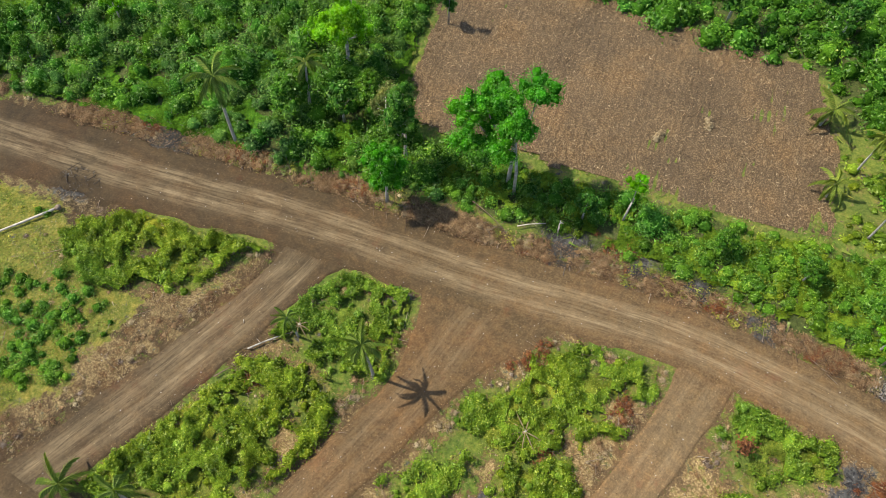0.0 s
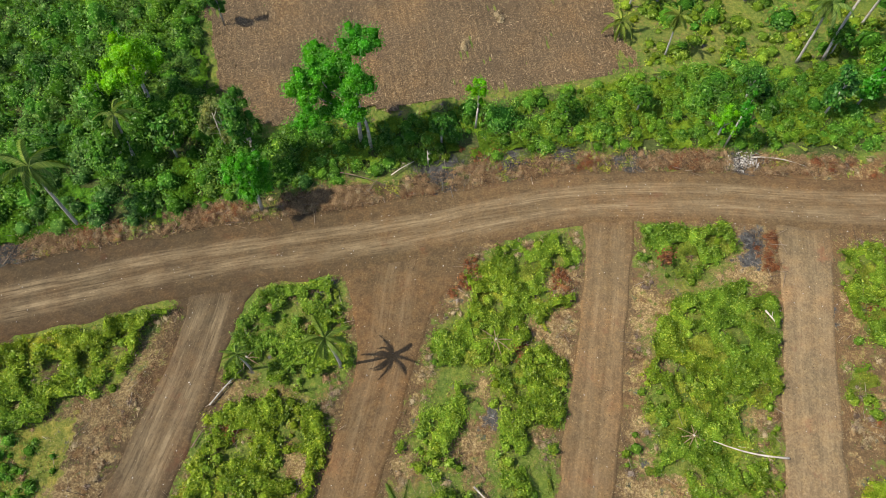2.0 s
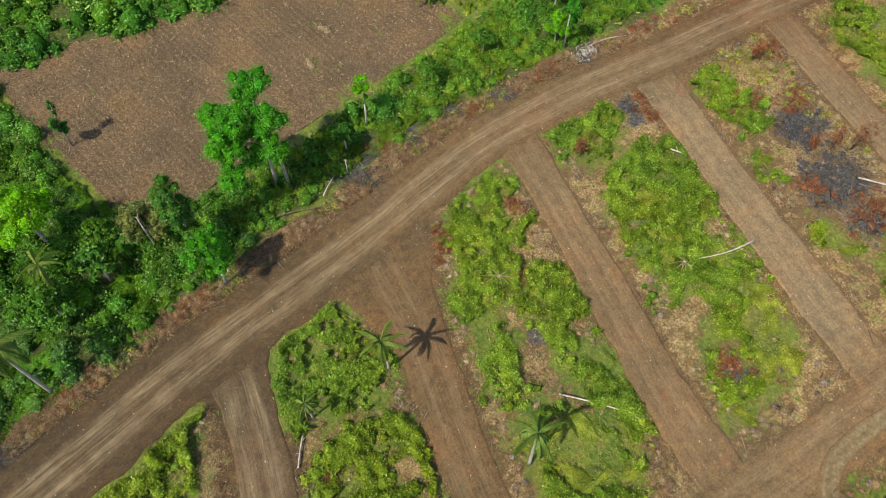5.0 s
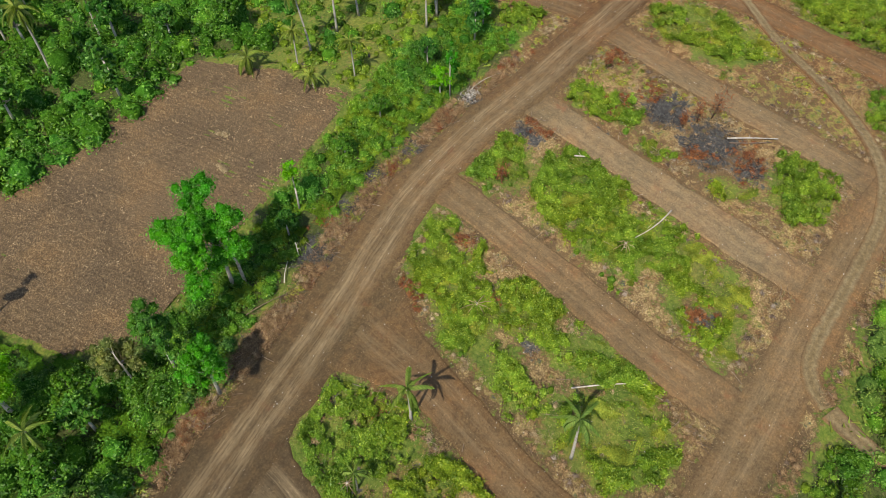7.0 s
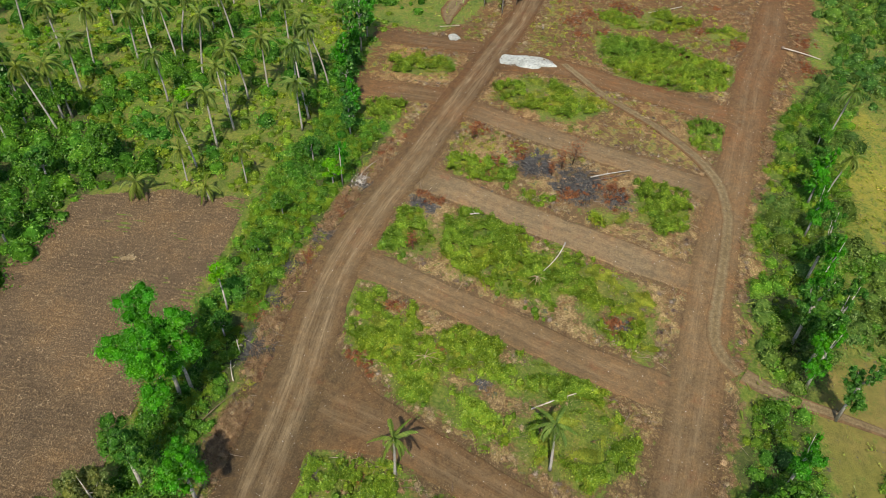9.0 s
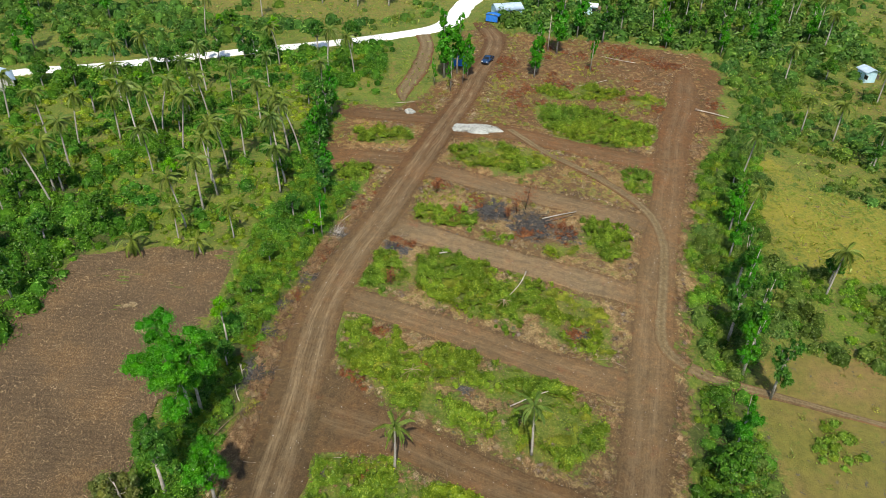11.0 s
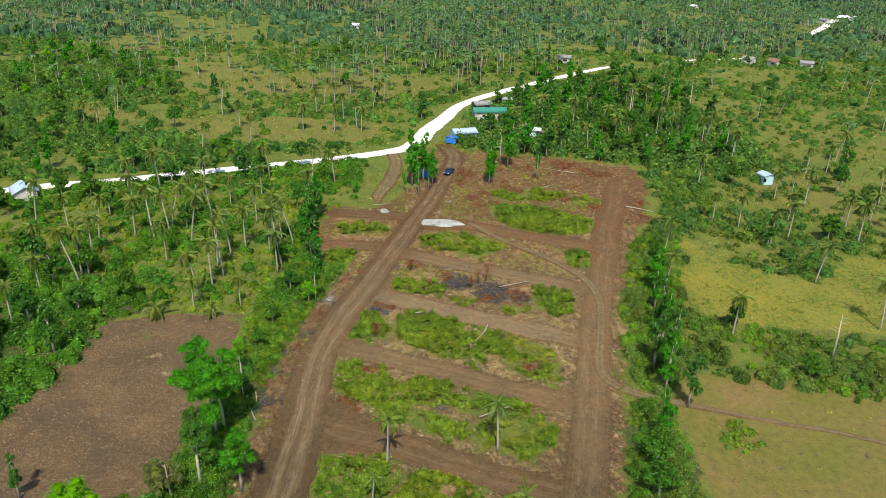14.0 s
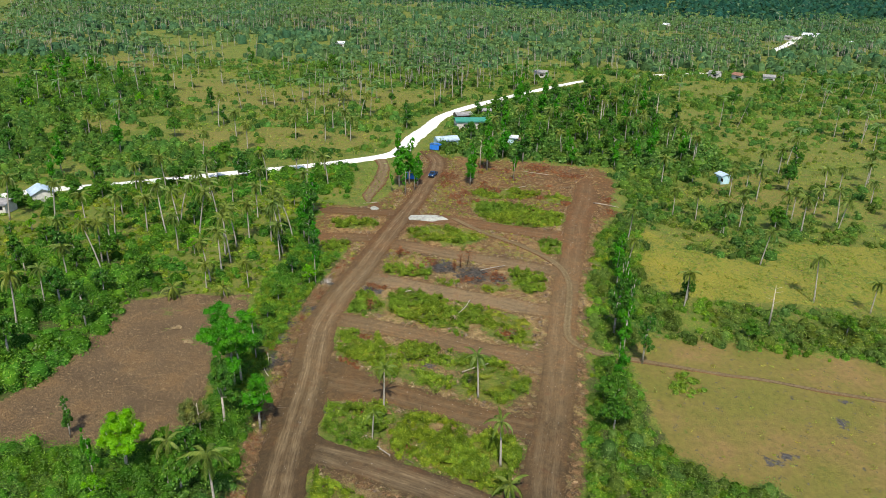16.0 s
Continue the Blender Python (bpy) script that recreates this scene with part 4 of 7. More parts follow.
def canopy(name, poly, top, leaf, per_m2, mat, label, seed, extra, category="shrubs"):
    """A closed cover of low plants: an uneven leafy surface, with leaves set on and above it and gaps where extra is low."""
    rng = np.random.default_rng(seed)
    step = 0.25
    px, py = [p[0] for p in poly], [p[1] for p in poly]
    xs, ys = np.arange(min(px) - 1.5, max(px) + 1.5, step), np.arange(min(py) - 1.5, max(py) + 1.5, step)
    X, Y = np.meshgrid(xs, ys)
    wob = 2.2
    cover = inside(X + wob * (vnoise(X, Y, 1.7, 25) - 0.5), Y + wob * (vnoise(X, Y, 1.7, 26) - 0.5), poly) * extra(X, Y)
    g = np.pad(cover, 1)
    cover = (g[:-2, 1:-1] + g[2:, 1:-1] + g[1:-1, :-2] + g[1:-1, 2:] + 2 * g[1:-1, 1:-1]) / 6
    cover = cover * np.clip((vnoise(X, Y, 1.15, seed + 5) - 0.24) * 4.5, 0, 1)
    H = top * (0.08 + 0.50 * vnoise(X, Y, 1.0, seed) ** 1.6 + 0.55 * vnoise(X, Y, 0.62, seed + 1) ** 1.5) * np.clip(1.6 * cover, 0, 1)
    n = len(xs)
    ok = cover > 0.35
    j, i = np.nonzero(ok[:-1, :-1] & ok[1:, :-1] & ok[:-1, 1:] & ok[1:, 1:])
    if not len(j):
        return None
    k = j * n + i
    f = np.vstack([np.stack([k, k + 1, k + n + 1], 1), np.stack([k, k + n + 1, k + n], 1)])
    used, f = np.unique(f, return_inverse=True)
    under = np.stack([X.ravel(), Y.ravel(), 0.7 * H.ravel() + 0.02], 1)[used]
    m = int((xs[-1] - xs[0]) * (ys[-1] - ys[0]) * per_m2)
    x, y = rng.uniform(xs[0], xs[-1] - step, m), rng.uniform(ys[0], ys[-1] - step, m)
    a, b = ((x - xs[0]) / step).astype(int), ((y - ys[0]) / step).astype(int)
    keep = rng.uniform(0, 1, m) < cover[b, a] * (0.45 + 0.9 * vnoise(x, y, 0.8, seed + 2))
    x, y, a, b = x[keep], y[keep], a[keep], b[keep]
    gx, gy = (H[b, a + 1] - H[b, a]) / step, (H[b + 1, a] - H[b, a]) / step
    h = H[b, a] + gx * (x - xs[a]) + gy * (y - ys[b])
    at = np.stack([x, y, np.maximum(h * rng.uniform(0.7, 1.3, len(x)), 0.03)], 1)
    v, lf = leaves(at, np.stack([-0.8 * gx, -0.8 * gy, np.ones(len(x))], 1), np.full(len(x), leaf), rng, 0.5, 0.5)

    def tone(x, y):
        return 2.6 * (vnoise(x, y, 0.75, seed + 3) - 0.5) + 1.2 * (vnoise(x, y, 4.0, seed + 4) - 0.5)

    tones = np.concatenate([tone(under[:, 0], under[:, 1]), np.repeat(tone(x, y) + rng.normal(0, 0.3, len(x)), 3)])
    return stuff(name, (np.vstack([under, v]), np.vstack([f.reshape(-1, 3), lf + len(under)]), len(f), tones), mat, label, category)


def gaps(seed, size, cut):
    return lambda x, y: np.clip((vnoise(x, y, size, seed) - cut) * 5, 0, 1)


def off_road(x, y):
    return (road_gap(x, y) > 0.35) * (1.0 - bare(x, y))


for k, (tall, low, poly) in enumerate(LOTS):
    cut = 0.50 - 0.46 * tall
    canopy("lot_shrubs", poly, 1.2 + 0.6 * min(tall, 1.0), 0.115, 120, M_SHRUB, "low green shrubs covering a cleared lot", 100 + k,
           lambda x, y, k=k, cut=cut: gaps(40 + k, 3.4, cut)(x, y) * off_road(x, y))
    bushes("lot_bushes", poly, 1.0 * min(tall, 1.0), (0.30, 0.70), (0.8, 1.6), 0.11, M_SHRUB, "green shrubs standing out on a cleared lot", 150 + k,
           lambda x, y, k=k, cut=cut: gaps(40 + k, 3.4, cut)(x, y) * off_road(x, y), dense=0.6)
    canopy("lot_weeds", poly, 0.5, 0.10, 75 * min(low, 1.0), M_WEED, "pale yellow-green weeds on a cleared lot", 200 + k,
           lambda x, y, k=k, low=low: gaps(60 + k, 2.6, 0.54 - 0.20 * low)(x, y) * off_road(x, y), "weeds")
WEST_LOT = [(-75, 8), (-60, 3), (-44, 2), (-39, 8), (-34, 16), (-44, 20), (-47, 25), (-75, 26)]
bushes("lot_bushes", WEST_LOT, 1.0, (0.35, 0.9), (0.7, 1.2), 0.095, M_THICKET, "scattered low shrubs in a grassy lot", 131, gaps(77, 5.0, 0.48), dense=0.75)
bushes("lot_weeds", WEST_LOT, 2.4, (0.15, 0.35), (0.3, 0.6), 0.08, M_WEED, "pale weeds in a grassy lot", 132, dense=0.6, category="weeds", core=0)

canopy("forest_undergrowth", FOREST_WEST, 1.1, 0.15, 34, M_THICKET, "green undergrowth between the forest bushes", 340, lambda x, y: (road_gap(x, y) > 1.6) * gaps(79, 5.0, 0.12)(x, y), "undergrowth")
canopy("hedge_weeds", HEDGE_WEST, 0.9, 0.12, 62, M_SHRUB, "light green weeds between the road bank and the field", 350, lambda x, y: (road_gap(x, y) > 2.4) * gaps(78, 4.0, 0.10)(x, y), "weeds")
CLEARING_EDGE = [(70, -43), (84, -47.5), (100, -52), (112, -57), (114, -68), (96, -64), (80, -60), (69, -52)]
bushes("clearing_edge_bushes", CLEARING_EDGE, 0.26, (0.8, 1.8), (0.7, 1.2), 0.20, M_COOL, "bushes beside the scraped end of the clearing", 360, gaps(98, 6.0, 0.22), dense=0.7)
bushes("clearing_edge_shrubs", CLEARING_EDGE, 0.45, (0.5, 1.1), (0.6, 1.0), 0.18, M_THICKET, "light green shrubs beside the scraped end of the clearing", 361, gaps(99, 5.0, 0.2), dense=0.7)
bushes("forest_bushes", FOREST_WEST, 0.34, (0.7, 1.7), (0.9, 1.8), 0.14, M_FOREST, "dense dark green undergrowth beside the road", 301, gaps(81, 7.0, 0.12), grow=0.7, dense=0.68)
bushes("forest_shrubs", FOREST_WEST, 0.50, (0.6, 1.3), (0.8, 1.5), 0.125, M_COOL, "mid green shrubs among the forest edge", 302, gaps(82, 6.0, 0.25), dense=0.68)
bushes("hedge_bushes", HEDGE_WEST, 0.9, (0.5, 1.1), (0.7, 1.3), 0.125, M_THICKET, "bright green thicket between road and field", 303, dense=0.68)
bushes("hedge_dark_bushes", [(-13, 41), (6, 41), (22, 39), (36, 36), (48, 34), (56, 38.5), (36, 44), (12, 44), (-14, 45)], 0.42, (0.8, 1.7), (0.9, 1.6), 0.14, M_FOREST, "dark green bushes along the field edge", 304, gaps(83, 5.0, 0.46), dense=0.68)
bushes("hedge_shrubs", HEDGE_WEST, 0.6, (0.35, 0.8), (0.5, 1.0), 0.115, M_SHRUB, "light green shrubs between road and field", 326, gaps(96, 4.0, 0.25), dense=0.68)
bushes("grove_edge_bushes", GROVE_EDGE, 0.20, (0.9, 2.1), (0.8, 1.6), 0.21, M_FOREST, "dark bushes along the far side of the field", 305, gaps(84, 9.0, -0.05), grow=0.6, dense=0.68)
bushes("grove_edge_shrubs", GROVE_EDGE, 0.36, (0.6, 1.4), (0.6, 1.2), 0.20, M_FOREST, "mid green shrubs along the far side of the field", 325, gaps(95, 7.0, 0.05), dense=0.68)
bushes("grove_bushes", GROVE, 0.20, (0.8, 2.0), (0.6, 1.2), 0.20, M_FOREST, "undergrowth beneath the coconut palms", 306, lambda x, y: gaps(85, 12.0, 0.25)(x, y) * np.where((x < 52) & (y < 62), 0.3, 1), grow=0.8, dense=0.68)
bushes("grove_shrubs", GROVE, 0.34, (0.5, 1.2), (0.4, 0.8), 0.18, M_SHRUB, "green shrubs in the coconut grove", 307, gaps(86, 10.0, 0.20), dense=0.65)
bushes("east_hedge_bushes", HEDGE_EAST, 0.62, (0.6, 1.3), (0.7, 1.2), 0.125, M_THICKET, "green thicket beside the east road", 308, lambda x, y: off_road(x, y) * gaps(87, 4.0, 0.12)(x, y) * (line_distance(x, y, np.array(FOOT_TRACK)[:, :2]) > 1.3), dense=0.68)
bushes("east_hedge_dark", HEDGE_EAST, 0.26, (0.9, 1.9), (0.9, 1.6), 0.14, M_OLIVE, "dark bushes in the tree row", 309, lambda x, y: (road_gap(x, y) > 2.5) * gaps(88, 6.0, 0.35)(x, y), dense=0.68)
bushes("east_hedge_shrubs", HEDGE_EAST, 0.75, (0.4, 0.9), (0.6, 1.0), 0.115, M_SHRUB, "light green shrubs beside the east road", 327, lambda x, y: off_road(x, y) * gaps(97, 3.0, 0.12)(x, y) * (line_distance(x, y, np.array(FOOT_TRACK)[:, :2]) > 1.3), dense=0.68)
bushes("strip_bushes", HEDGE_STRIP, 0.34, (0.8, 1.8), (0.7, 1.2), 0.18, M_OLIVE, "bushes dividing pasture from paddy", 310, gaps(89, 8.0, 0.26), dense=0.7)
bushes("strip_shrubs", HEDGE_STRIP, 0.55, (0.5, 1.2), (0.6, 1.0), 0.16, M_THICKET, "green shrubs dividing pasture from paddy", 311, gaps(90, 6.0, 0.15), dense=0.7)
bushes("pasture_bushes", [(-2.6, -28.7), (-2.5, -32.6), (-6.9, -34.2), (-8.7, -29.5), (-6.6, -27.9)], 1.0, (0.4, 0.9), (0.6, 0.9), 0.13, M_SHRUB, "clump of shrubs standing in the pasture", 312)
bushes("pasture_weeds", PASTURE, 0.05, (0.2, 0.5), (0.4, 0.7), 0.13, M_WEED, "scattered tufts in the dry pasture", 313, category="weeds", core=0)
bushes("paddy_tufts", PADDY, 0.10, (0.3, 0.7), (0.4, 0.7), 0.22, M_GRASS, "tufts of yellow-green grass in a paddy", 314, gaps(91, 8.0, 0.45), category="grass", core=0)
bushes("north_bushes", NORTH_TREES, 0.14, (1.2, 2.6), (0.9, 1.5), 0.56, M_COOL, "dark undergrowth behind the clearing", 315)

CLEAR_ZONES = [CLEARED, FIELD, PASTURE, PADDY, FOREST_WEST, HEDGE_WEST, GROVE_EDGE, GROVE, HEDGE_EAST, HEDGE_STRIP, NORTH_TREES, CLEARING]


def wild(x, y):
    """1 on open land that no listed zone covers."""
    ok = np.ones(np.shape(x), bool)
    for p in CLEAR_ZONES:
        ok &= ~inside(x, y, p)
    ok &= line_distance(x, y, CORAL_LINE[:, :2]) > 6.5
    return ok.astype(float)


def open_field(x, y):
    hit = np.zeros(np.shape(x), bool)
    for p in TAN_FIELDS[:5] + TAN_FIELDS[7:]:
        hit |= inside(x, y, p)
    return hit


def meadow_field(x, y):
    return inside(x, y, TAN_FIELDS[5]) | inside(x, y, TAN_FIELDS[6])


MID_LAND = [(0, -135), (140, -190), (345, -310), (345, 270), (90, 150), (0, 115)]


def mid_cover(x, y):
    f = wild(x, y) * np.clip((vnoise(x, y, 22.0, 31) * 0.7 + vnoise(x, y, 8.0, 32) * 0.5 - 0.38) * 5, 0.12, 1)
    return np.where(open_field(x, y), f * 0.12, np.where(meadow_field(x, y), f * 0.45, f))


bushes("roadside_bushes", [(80, 124), (88, 108), (97, 86), (106, 64), (112, 50), (117, 40), (119, 34), (114, 34), (104, 54), (92, 84), (80, 108), (72, 122)], 0.30, (0.8, 2.0), (0.8, 1.5), 0.36, M_FOREST, "bushes along the near side of the coral road", 316, gaps(92, 8.0, 0.25))
bushes("wild_bushes", MID_LAND, 0.060, (1.2, 2.8), (0.6, 1.1), 0.42, M_COOL, "bushes scattered over rough grassland", 320, lambda x, y: mid_cover(x, y) * (x > 130), 0.34, grow=0.5, core=5)
bushes("near_wild_bushes", [(30, -125), (135, -190), (140, -45), (60, -40), (20, -80)], 0.036, (1.1, 2.4), (0.7, 1.1), 0.26, M_COOL, "dark bushes over rough grassland", 323, mid_cover, 0.75, grow=0.5, core=6)
LEFT_WOODS = [(80, 165), (92, 128), (104, 96), (118, 64), (130, 52), (138, 92), (152, 112), (156, 132), (182, 148), (204, 116), (250, 135), (300, 185), (240, 240), (120, 180)]
bushes("left_wood_bushes", LEFT_WOODS, 0.16, (1.0, 2.6), (0.7, 1.3), 0.40, M_COOL, "dense bushes beyond the coral road", 324, lambda x, y: gaps(93, 16.0, 0.16)(x, y) * (line_distance(x, y, CORAL_LINE[:, :2]) > 5), 0.42, grow=0.6, core=5)
bushes("wild_shrubs", MID_LAND, 0.11, (0.7, 1.8), (0.5, 0.9), 0.42, M_OLIVE, "light green shrubs over rough grassland", 321, lambda x, y: mid_cover(x, y) * (x > 130), 0.34, core=5)
bushes("near_wild_shrubs", [(30, -125), (135, -190), (140, -45), (60, -40), (20, -80)], 0.14, (0.6, 1.6), (0.6, 1.0), 0.23, M_OLIVE, "green shrubs over rough grassland", 322, mid_cover, 0.75, core=6)

# distant woods
FAR_LAND = [(335, -320), (1060, -850), (1060, 580), (335, 265)]


FAR_SHADED = [(800, -640), (740, -420), (790, -180), (880, -40), (1000, 560), (1500, 900), (1600, -1250), (1100, -900)]


def far_cover(x, y):
    f = np.clip((vnoise(x, y, 70.0, 33) * 0.8 + vnoise(x, y, 25.0, 34) * 0.45 - 0.30) * 5, 0.12, 1)
    return np.where(open_field(x, y) | (line_distance(x, y, np.array(CORAL_FAR)[:, :2]) < 9) | inside(x, y, FAR_SHADED), 0.0, f)


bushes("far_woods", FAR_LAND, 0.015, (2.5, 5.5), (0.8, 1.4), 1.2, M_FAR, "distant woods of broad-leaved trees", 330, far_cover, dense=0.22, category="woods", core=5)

# far band of woods, its cloud shade painted in as dark blue-green
bushes("far_dark_woods", FAR_SHADED, 0.0055, (4.0, 8.0), (0.9, 1.5), 2.8, M_FARSHADED, "distant woods with cloud shade painted in as dark blue-green", 331, dense=0.22, category="woods", core=5)


# ---- dry debris ----
def debris(name, x, y, rng, leaf, mat, label, lift=0.35, twigs=0.0, twig_mat=None, slim=0.16):
    n = len(x)
    h = np.abs(rng.normal(0, lift, n)) * (0.4 + vnoise(x, y, 2.0, 51))
    at = np.stack([x, y, 0.05 + h], 1)
    stuff(name, leaves(at, np.tile((0, 0, 1.0), (n, 1)) + rng.normal(0, 0.5, (n, 3)), np.full(n, leaf), rng, slim), mat, label, "dry litter")
    if twigs:
        m = int(n * twigs)
        i = rng.integers(0, n, m)
        th = rng.uniform(0, 6.28, m)
        ln = rng.uniform(0.3, 1.6, m)
        p0 = np.stack([x[i], y[i], rng.uniform(0.03, 0.3, m)], 1)
        p1 = p0 + np.stack([np.cos(th) * ln, np.sin(th) * ln, rng.uniform(-0.1, 0.55, m)], 1)
        p1[:, 2] = np.maximum(p1[:, 2], 0.03)
        stuff(name + "_twigs", strokes(p0, p1, rng.uniform(0.012, 0.04, m)), twig_mat or M_TWIG, "tangle of dead twigs and branches", "twigs")


def brush(name, x, y, r, squat, rng, leaf, mat, label, slim=0.15, twigs=0.5):
    """Heaps of dead leaves and brushwood: low lumpy domes shaggy with dry blades and a few sticks."""
    rz = r * rng.uniform(squat[0], squat[1], len(x))
    stuff(name, crowns(x, y, 0.05 * r, r, rz, 1.5 * r * (r + rz) / (leaf * leaf * 2 * slim), leaf, rng, slim, core=5, size=0.55), mat, label, "dead brush")
    m = int(len(x) * twigs)
    if m:
        i, th, ln = rng.integers(0, len(x), m), rng.uniform(0, 6.28, m), rng.uniform(0.4, 1.6, m)
        p0 = np.stack([x[i] + rng.normal(0, 0.4, m), y[i] + rng.normal(0, 0.4, m), 0.1 + rz[i] * rng.uniform(0.2, 0.9, m)], 1)
        p1 = p0 + np.stack([np.cos(th) * ln, np.sin(th) * ln, rng.uniform(-0.2, 0.3, m)], 1)
        p1[:, 2] = np.maximum(p1[:, 2], 0.05)
        stuff(name + "_twigs", strokes(p0, p1, rng.uniform(0.012, 0.035, m)), M_TWIG, "dead sticks in a heap of brush", "twigs")


def along_line(rows, n, lo, hi, rng, x_from=-1e9, x_to=1e9, side=1):
    """Random points beside a road, lo to hi metres outside its edge."""
    line = smooth_line(rows, 0.5)
    line = line[(line[:, 0] > x_from) & (line[:, 0] < x_to)]
    d = np.gradient(line[:, :2], axis=0)
    d /= np.linalg.norm(d, axis=1, keepdims=True)
    i = rng.integers(0, len(line), n)
    off = side * (line[i, 2] / 2 + rng.uniform(lo, hi, n))
    s = rng.uniform(-0.4, 0.4, n)
    return line[i, 0] - d[i, 1] * off + d[i, 0] * s, line[i, 1] + d[i, 0] * off + d[i, 1] * s


def lot_litter(x, y):
    """Litter gathers along the edges of the lots and in their gaps, never on the roads."""
    g = road_gap(x, y)
    m = np.zeros(np.shape(x), bool)
    for p in GREEN_LOTS:
        m |= inside(x, y, p)
    m &= bare(x, y) < 0.5
    base = np.where(m, 0.10, 0.55) + 0.5 * np.exp(-((g - 1.4) / 1.0) ** 2)
    return np.where(g > rng.uniform(-0.7, 0.3, np.shape(x)), base * np.clip((vnoise(x, y, 4.5, 53) - 0.22) * 3, 0.08, 1) * np.clip((vnoise(x, y, 1.3, 52) - 0.3) * 4, 0.1, 1), 0.0) * inside(x, y, CLEARED)


rng = np.random.default_rng(41)
# the bank pushed up beside the main road
x, y = along_line(ROAD_MAIN, 16000, -0.2, 2.6, rng, -62, 34)
keep = vnoise(x, y, 5.0, 54) + rng.uniform(-0.2, 0.2, len(x)) > 0.40
debris("berm_litter", x[keep], y[keep], rng, 0.10, M_DRYLEAF, "brown dead leaves strewn beside the road", 0.10, 0.02, slim=0.24)
for name, count, cut, seed, r, mat, label in (("berm_brush", 1500, 0.30, 54, (0.25, 0.70), M_DRYLEAF, "bank of brown dead brush pushed beside the road"),
                                              ("berm_rust", 620, 0.60, 55, (0.25, 0.65), M_RUST, "rust-red dead foliage on the roadside bank"),
                                              ("berm_straw", 300, 0.60, 65, (0.2, 0.5), M_STRAW, "pale dead leaves on the roadside bank")):
    x, y = along_line(ROAD_MAIN, count, 0.35, 2.5, rng, -62, 48)
    keep = vnoise(x, y, 4.0, seed) + rng.uniform(-0.15, 0.15, len(x)) > cut
    for bx, by, br in ((32.6, 31.4, 2.0), (9, 36.2, 1.5), (1.5, 36.6, 2.1), (14.5, 35.9, 1.4), (21, 34.2, 1.4), (-41, 37, 2.3)):
        keep &= np.hypot(x - bx, y - by) > br * rng.uniform(0.6, 1.1, len(x))
    x, y = x[keep], y[keep]
    brush(name, x, y, rng.uniform(*r, len(x)), (0.5, 1.1), rng, 0.13, mat, label, twigs=0.25)
LOT_AREA = [(-48, 36), (136, 36), (136, -50), (-48, -10)]
x, y = scatter(LOT_AREA, 40.0, rng, lot_litter)
debris("lot_litter", x, y, rng, 0.12, M_STRAW, "pale straw and dead leaves on the cleared lots", 0.07, 0.015, slim=0.12)
x, y = scatter(LOT_AREA, 16.0, rng, lambda x, y: lot_litter(x, y) * (vnoise(x, y, 3.2, 56) > 0.5))
debris("lot_dead_leaves", x, y, rng, 0.12, M_DRYLEAF, "brown dead leaves strewn over the cleared lots", 0.14, 0.02)


def edge_heaps(x, y):
    """Brush lies in windrows along the edges of the lots."""
    g = road_gap(x, y)
    row = np.exp(-((g - 1.3) / 0.7) ** 2) + np.where(g > 2.2, 0.10, 0.0)
    return np.where((g > 0.45) & (y < 29), row * np.clip((vnoise(x, y, 3.0, 68) - 0.34) * 4, 0, 1), 0.0) * inside(x, y, CLEARED)


for name, dens, seed, mat, label in (("edge_straw", 1.3, 1, M_STRAW, "pale straw-coloured brush along the edge of a lot"), ("edge_brush", 1.5, 2, M_DRYLEAF, "brown dead brush along the edge of a lot"),
                                     ("edge_twigs", 0.6, 3, M_TWIG, "grey-brown brushwood along the edge of a lot")):
    x, y = scatter(LOT_AREA, dens, rng, lambda x, y: edge_heaps(x, y) * (vnoise(x, y, 2.6, 70 + seed) > 0.42))
    brush(name, x, y, rng.uniform(0.2, 0.55, len(x)), (0.25, 0.6), rng, 0.13, mat, label, twigs=0.25)
x, y = along_line(ROAD_EAST, 340, 0.4, 1.9, rng, -45, 100, -1)
keep = vnoise(x, y, 4.0, 66) > 0.42
brush("east_brush", x[keep], y[keep], rng.uniform(0.3, 0.75, keep.sum()), (0.3, 0.6), rng, 0.13, M_DRYLEAF, "brown brushwood along the east road", twigs=0.8)
more = [(rng.uniform(76, 128), rng.uniform(-44, 4), rng.uniform(0.8, 2.2)) for k in range(26)]
for cx, cy, r in more + [(6.8, 37.2, 1.8), (1.0, 25.0, 2.1), (-0.4, 23.6, 1.0), (36, -4, 2.4), (39, 12.5, 2.0), (43.5, 9.5, 1.8), (34.5, 1.8, 1.6), (49.5, 16.0, 1.6), (-12.2, 21.0, 0.7), (-8.8, 19.4, 0.8),
                  (31.6, 21.6, 1.5), (120, -28, 4.5), (112, -36, 3.0), (110, 2, 3.0), (90, 1, 2.4), (98, -8, 2.6), (10.2, 22.5, 1.2), (10.8, -3.4, 1.6), (4.0, 16.9, 1.2), (30.5, 19.5, 1.2), (53, 13, 1.8), (-21.0, 15.0, 1.3)]:
    n = int(11 * r * r) + 4
    x, y = cx + rng.normal(0, 0.6 * r, n), cy + rng.normal(0, 0.5 * r, n)
    keep = road_gap(x, y) > 0.1
    if keep.sum() > 1:
        brush("dead_brush", x[keep], y[keep], rng.uniform(0.2, 0.5, keep.sum()), (0.5, 1.1), rng, 0.17, M_RUST, "rust-brown heap of dead brush", twigs=0.9)
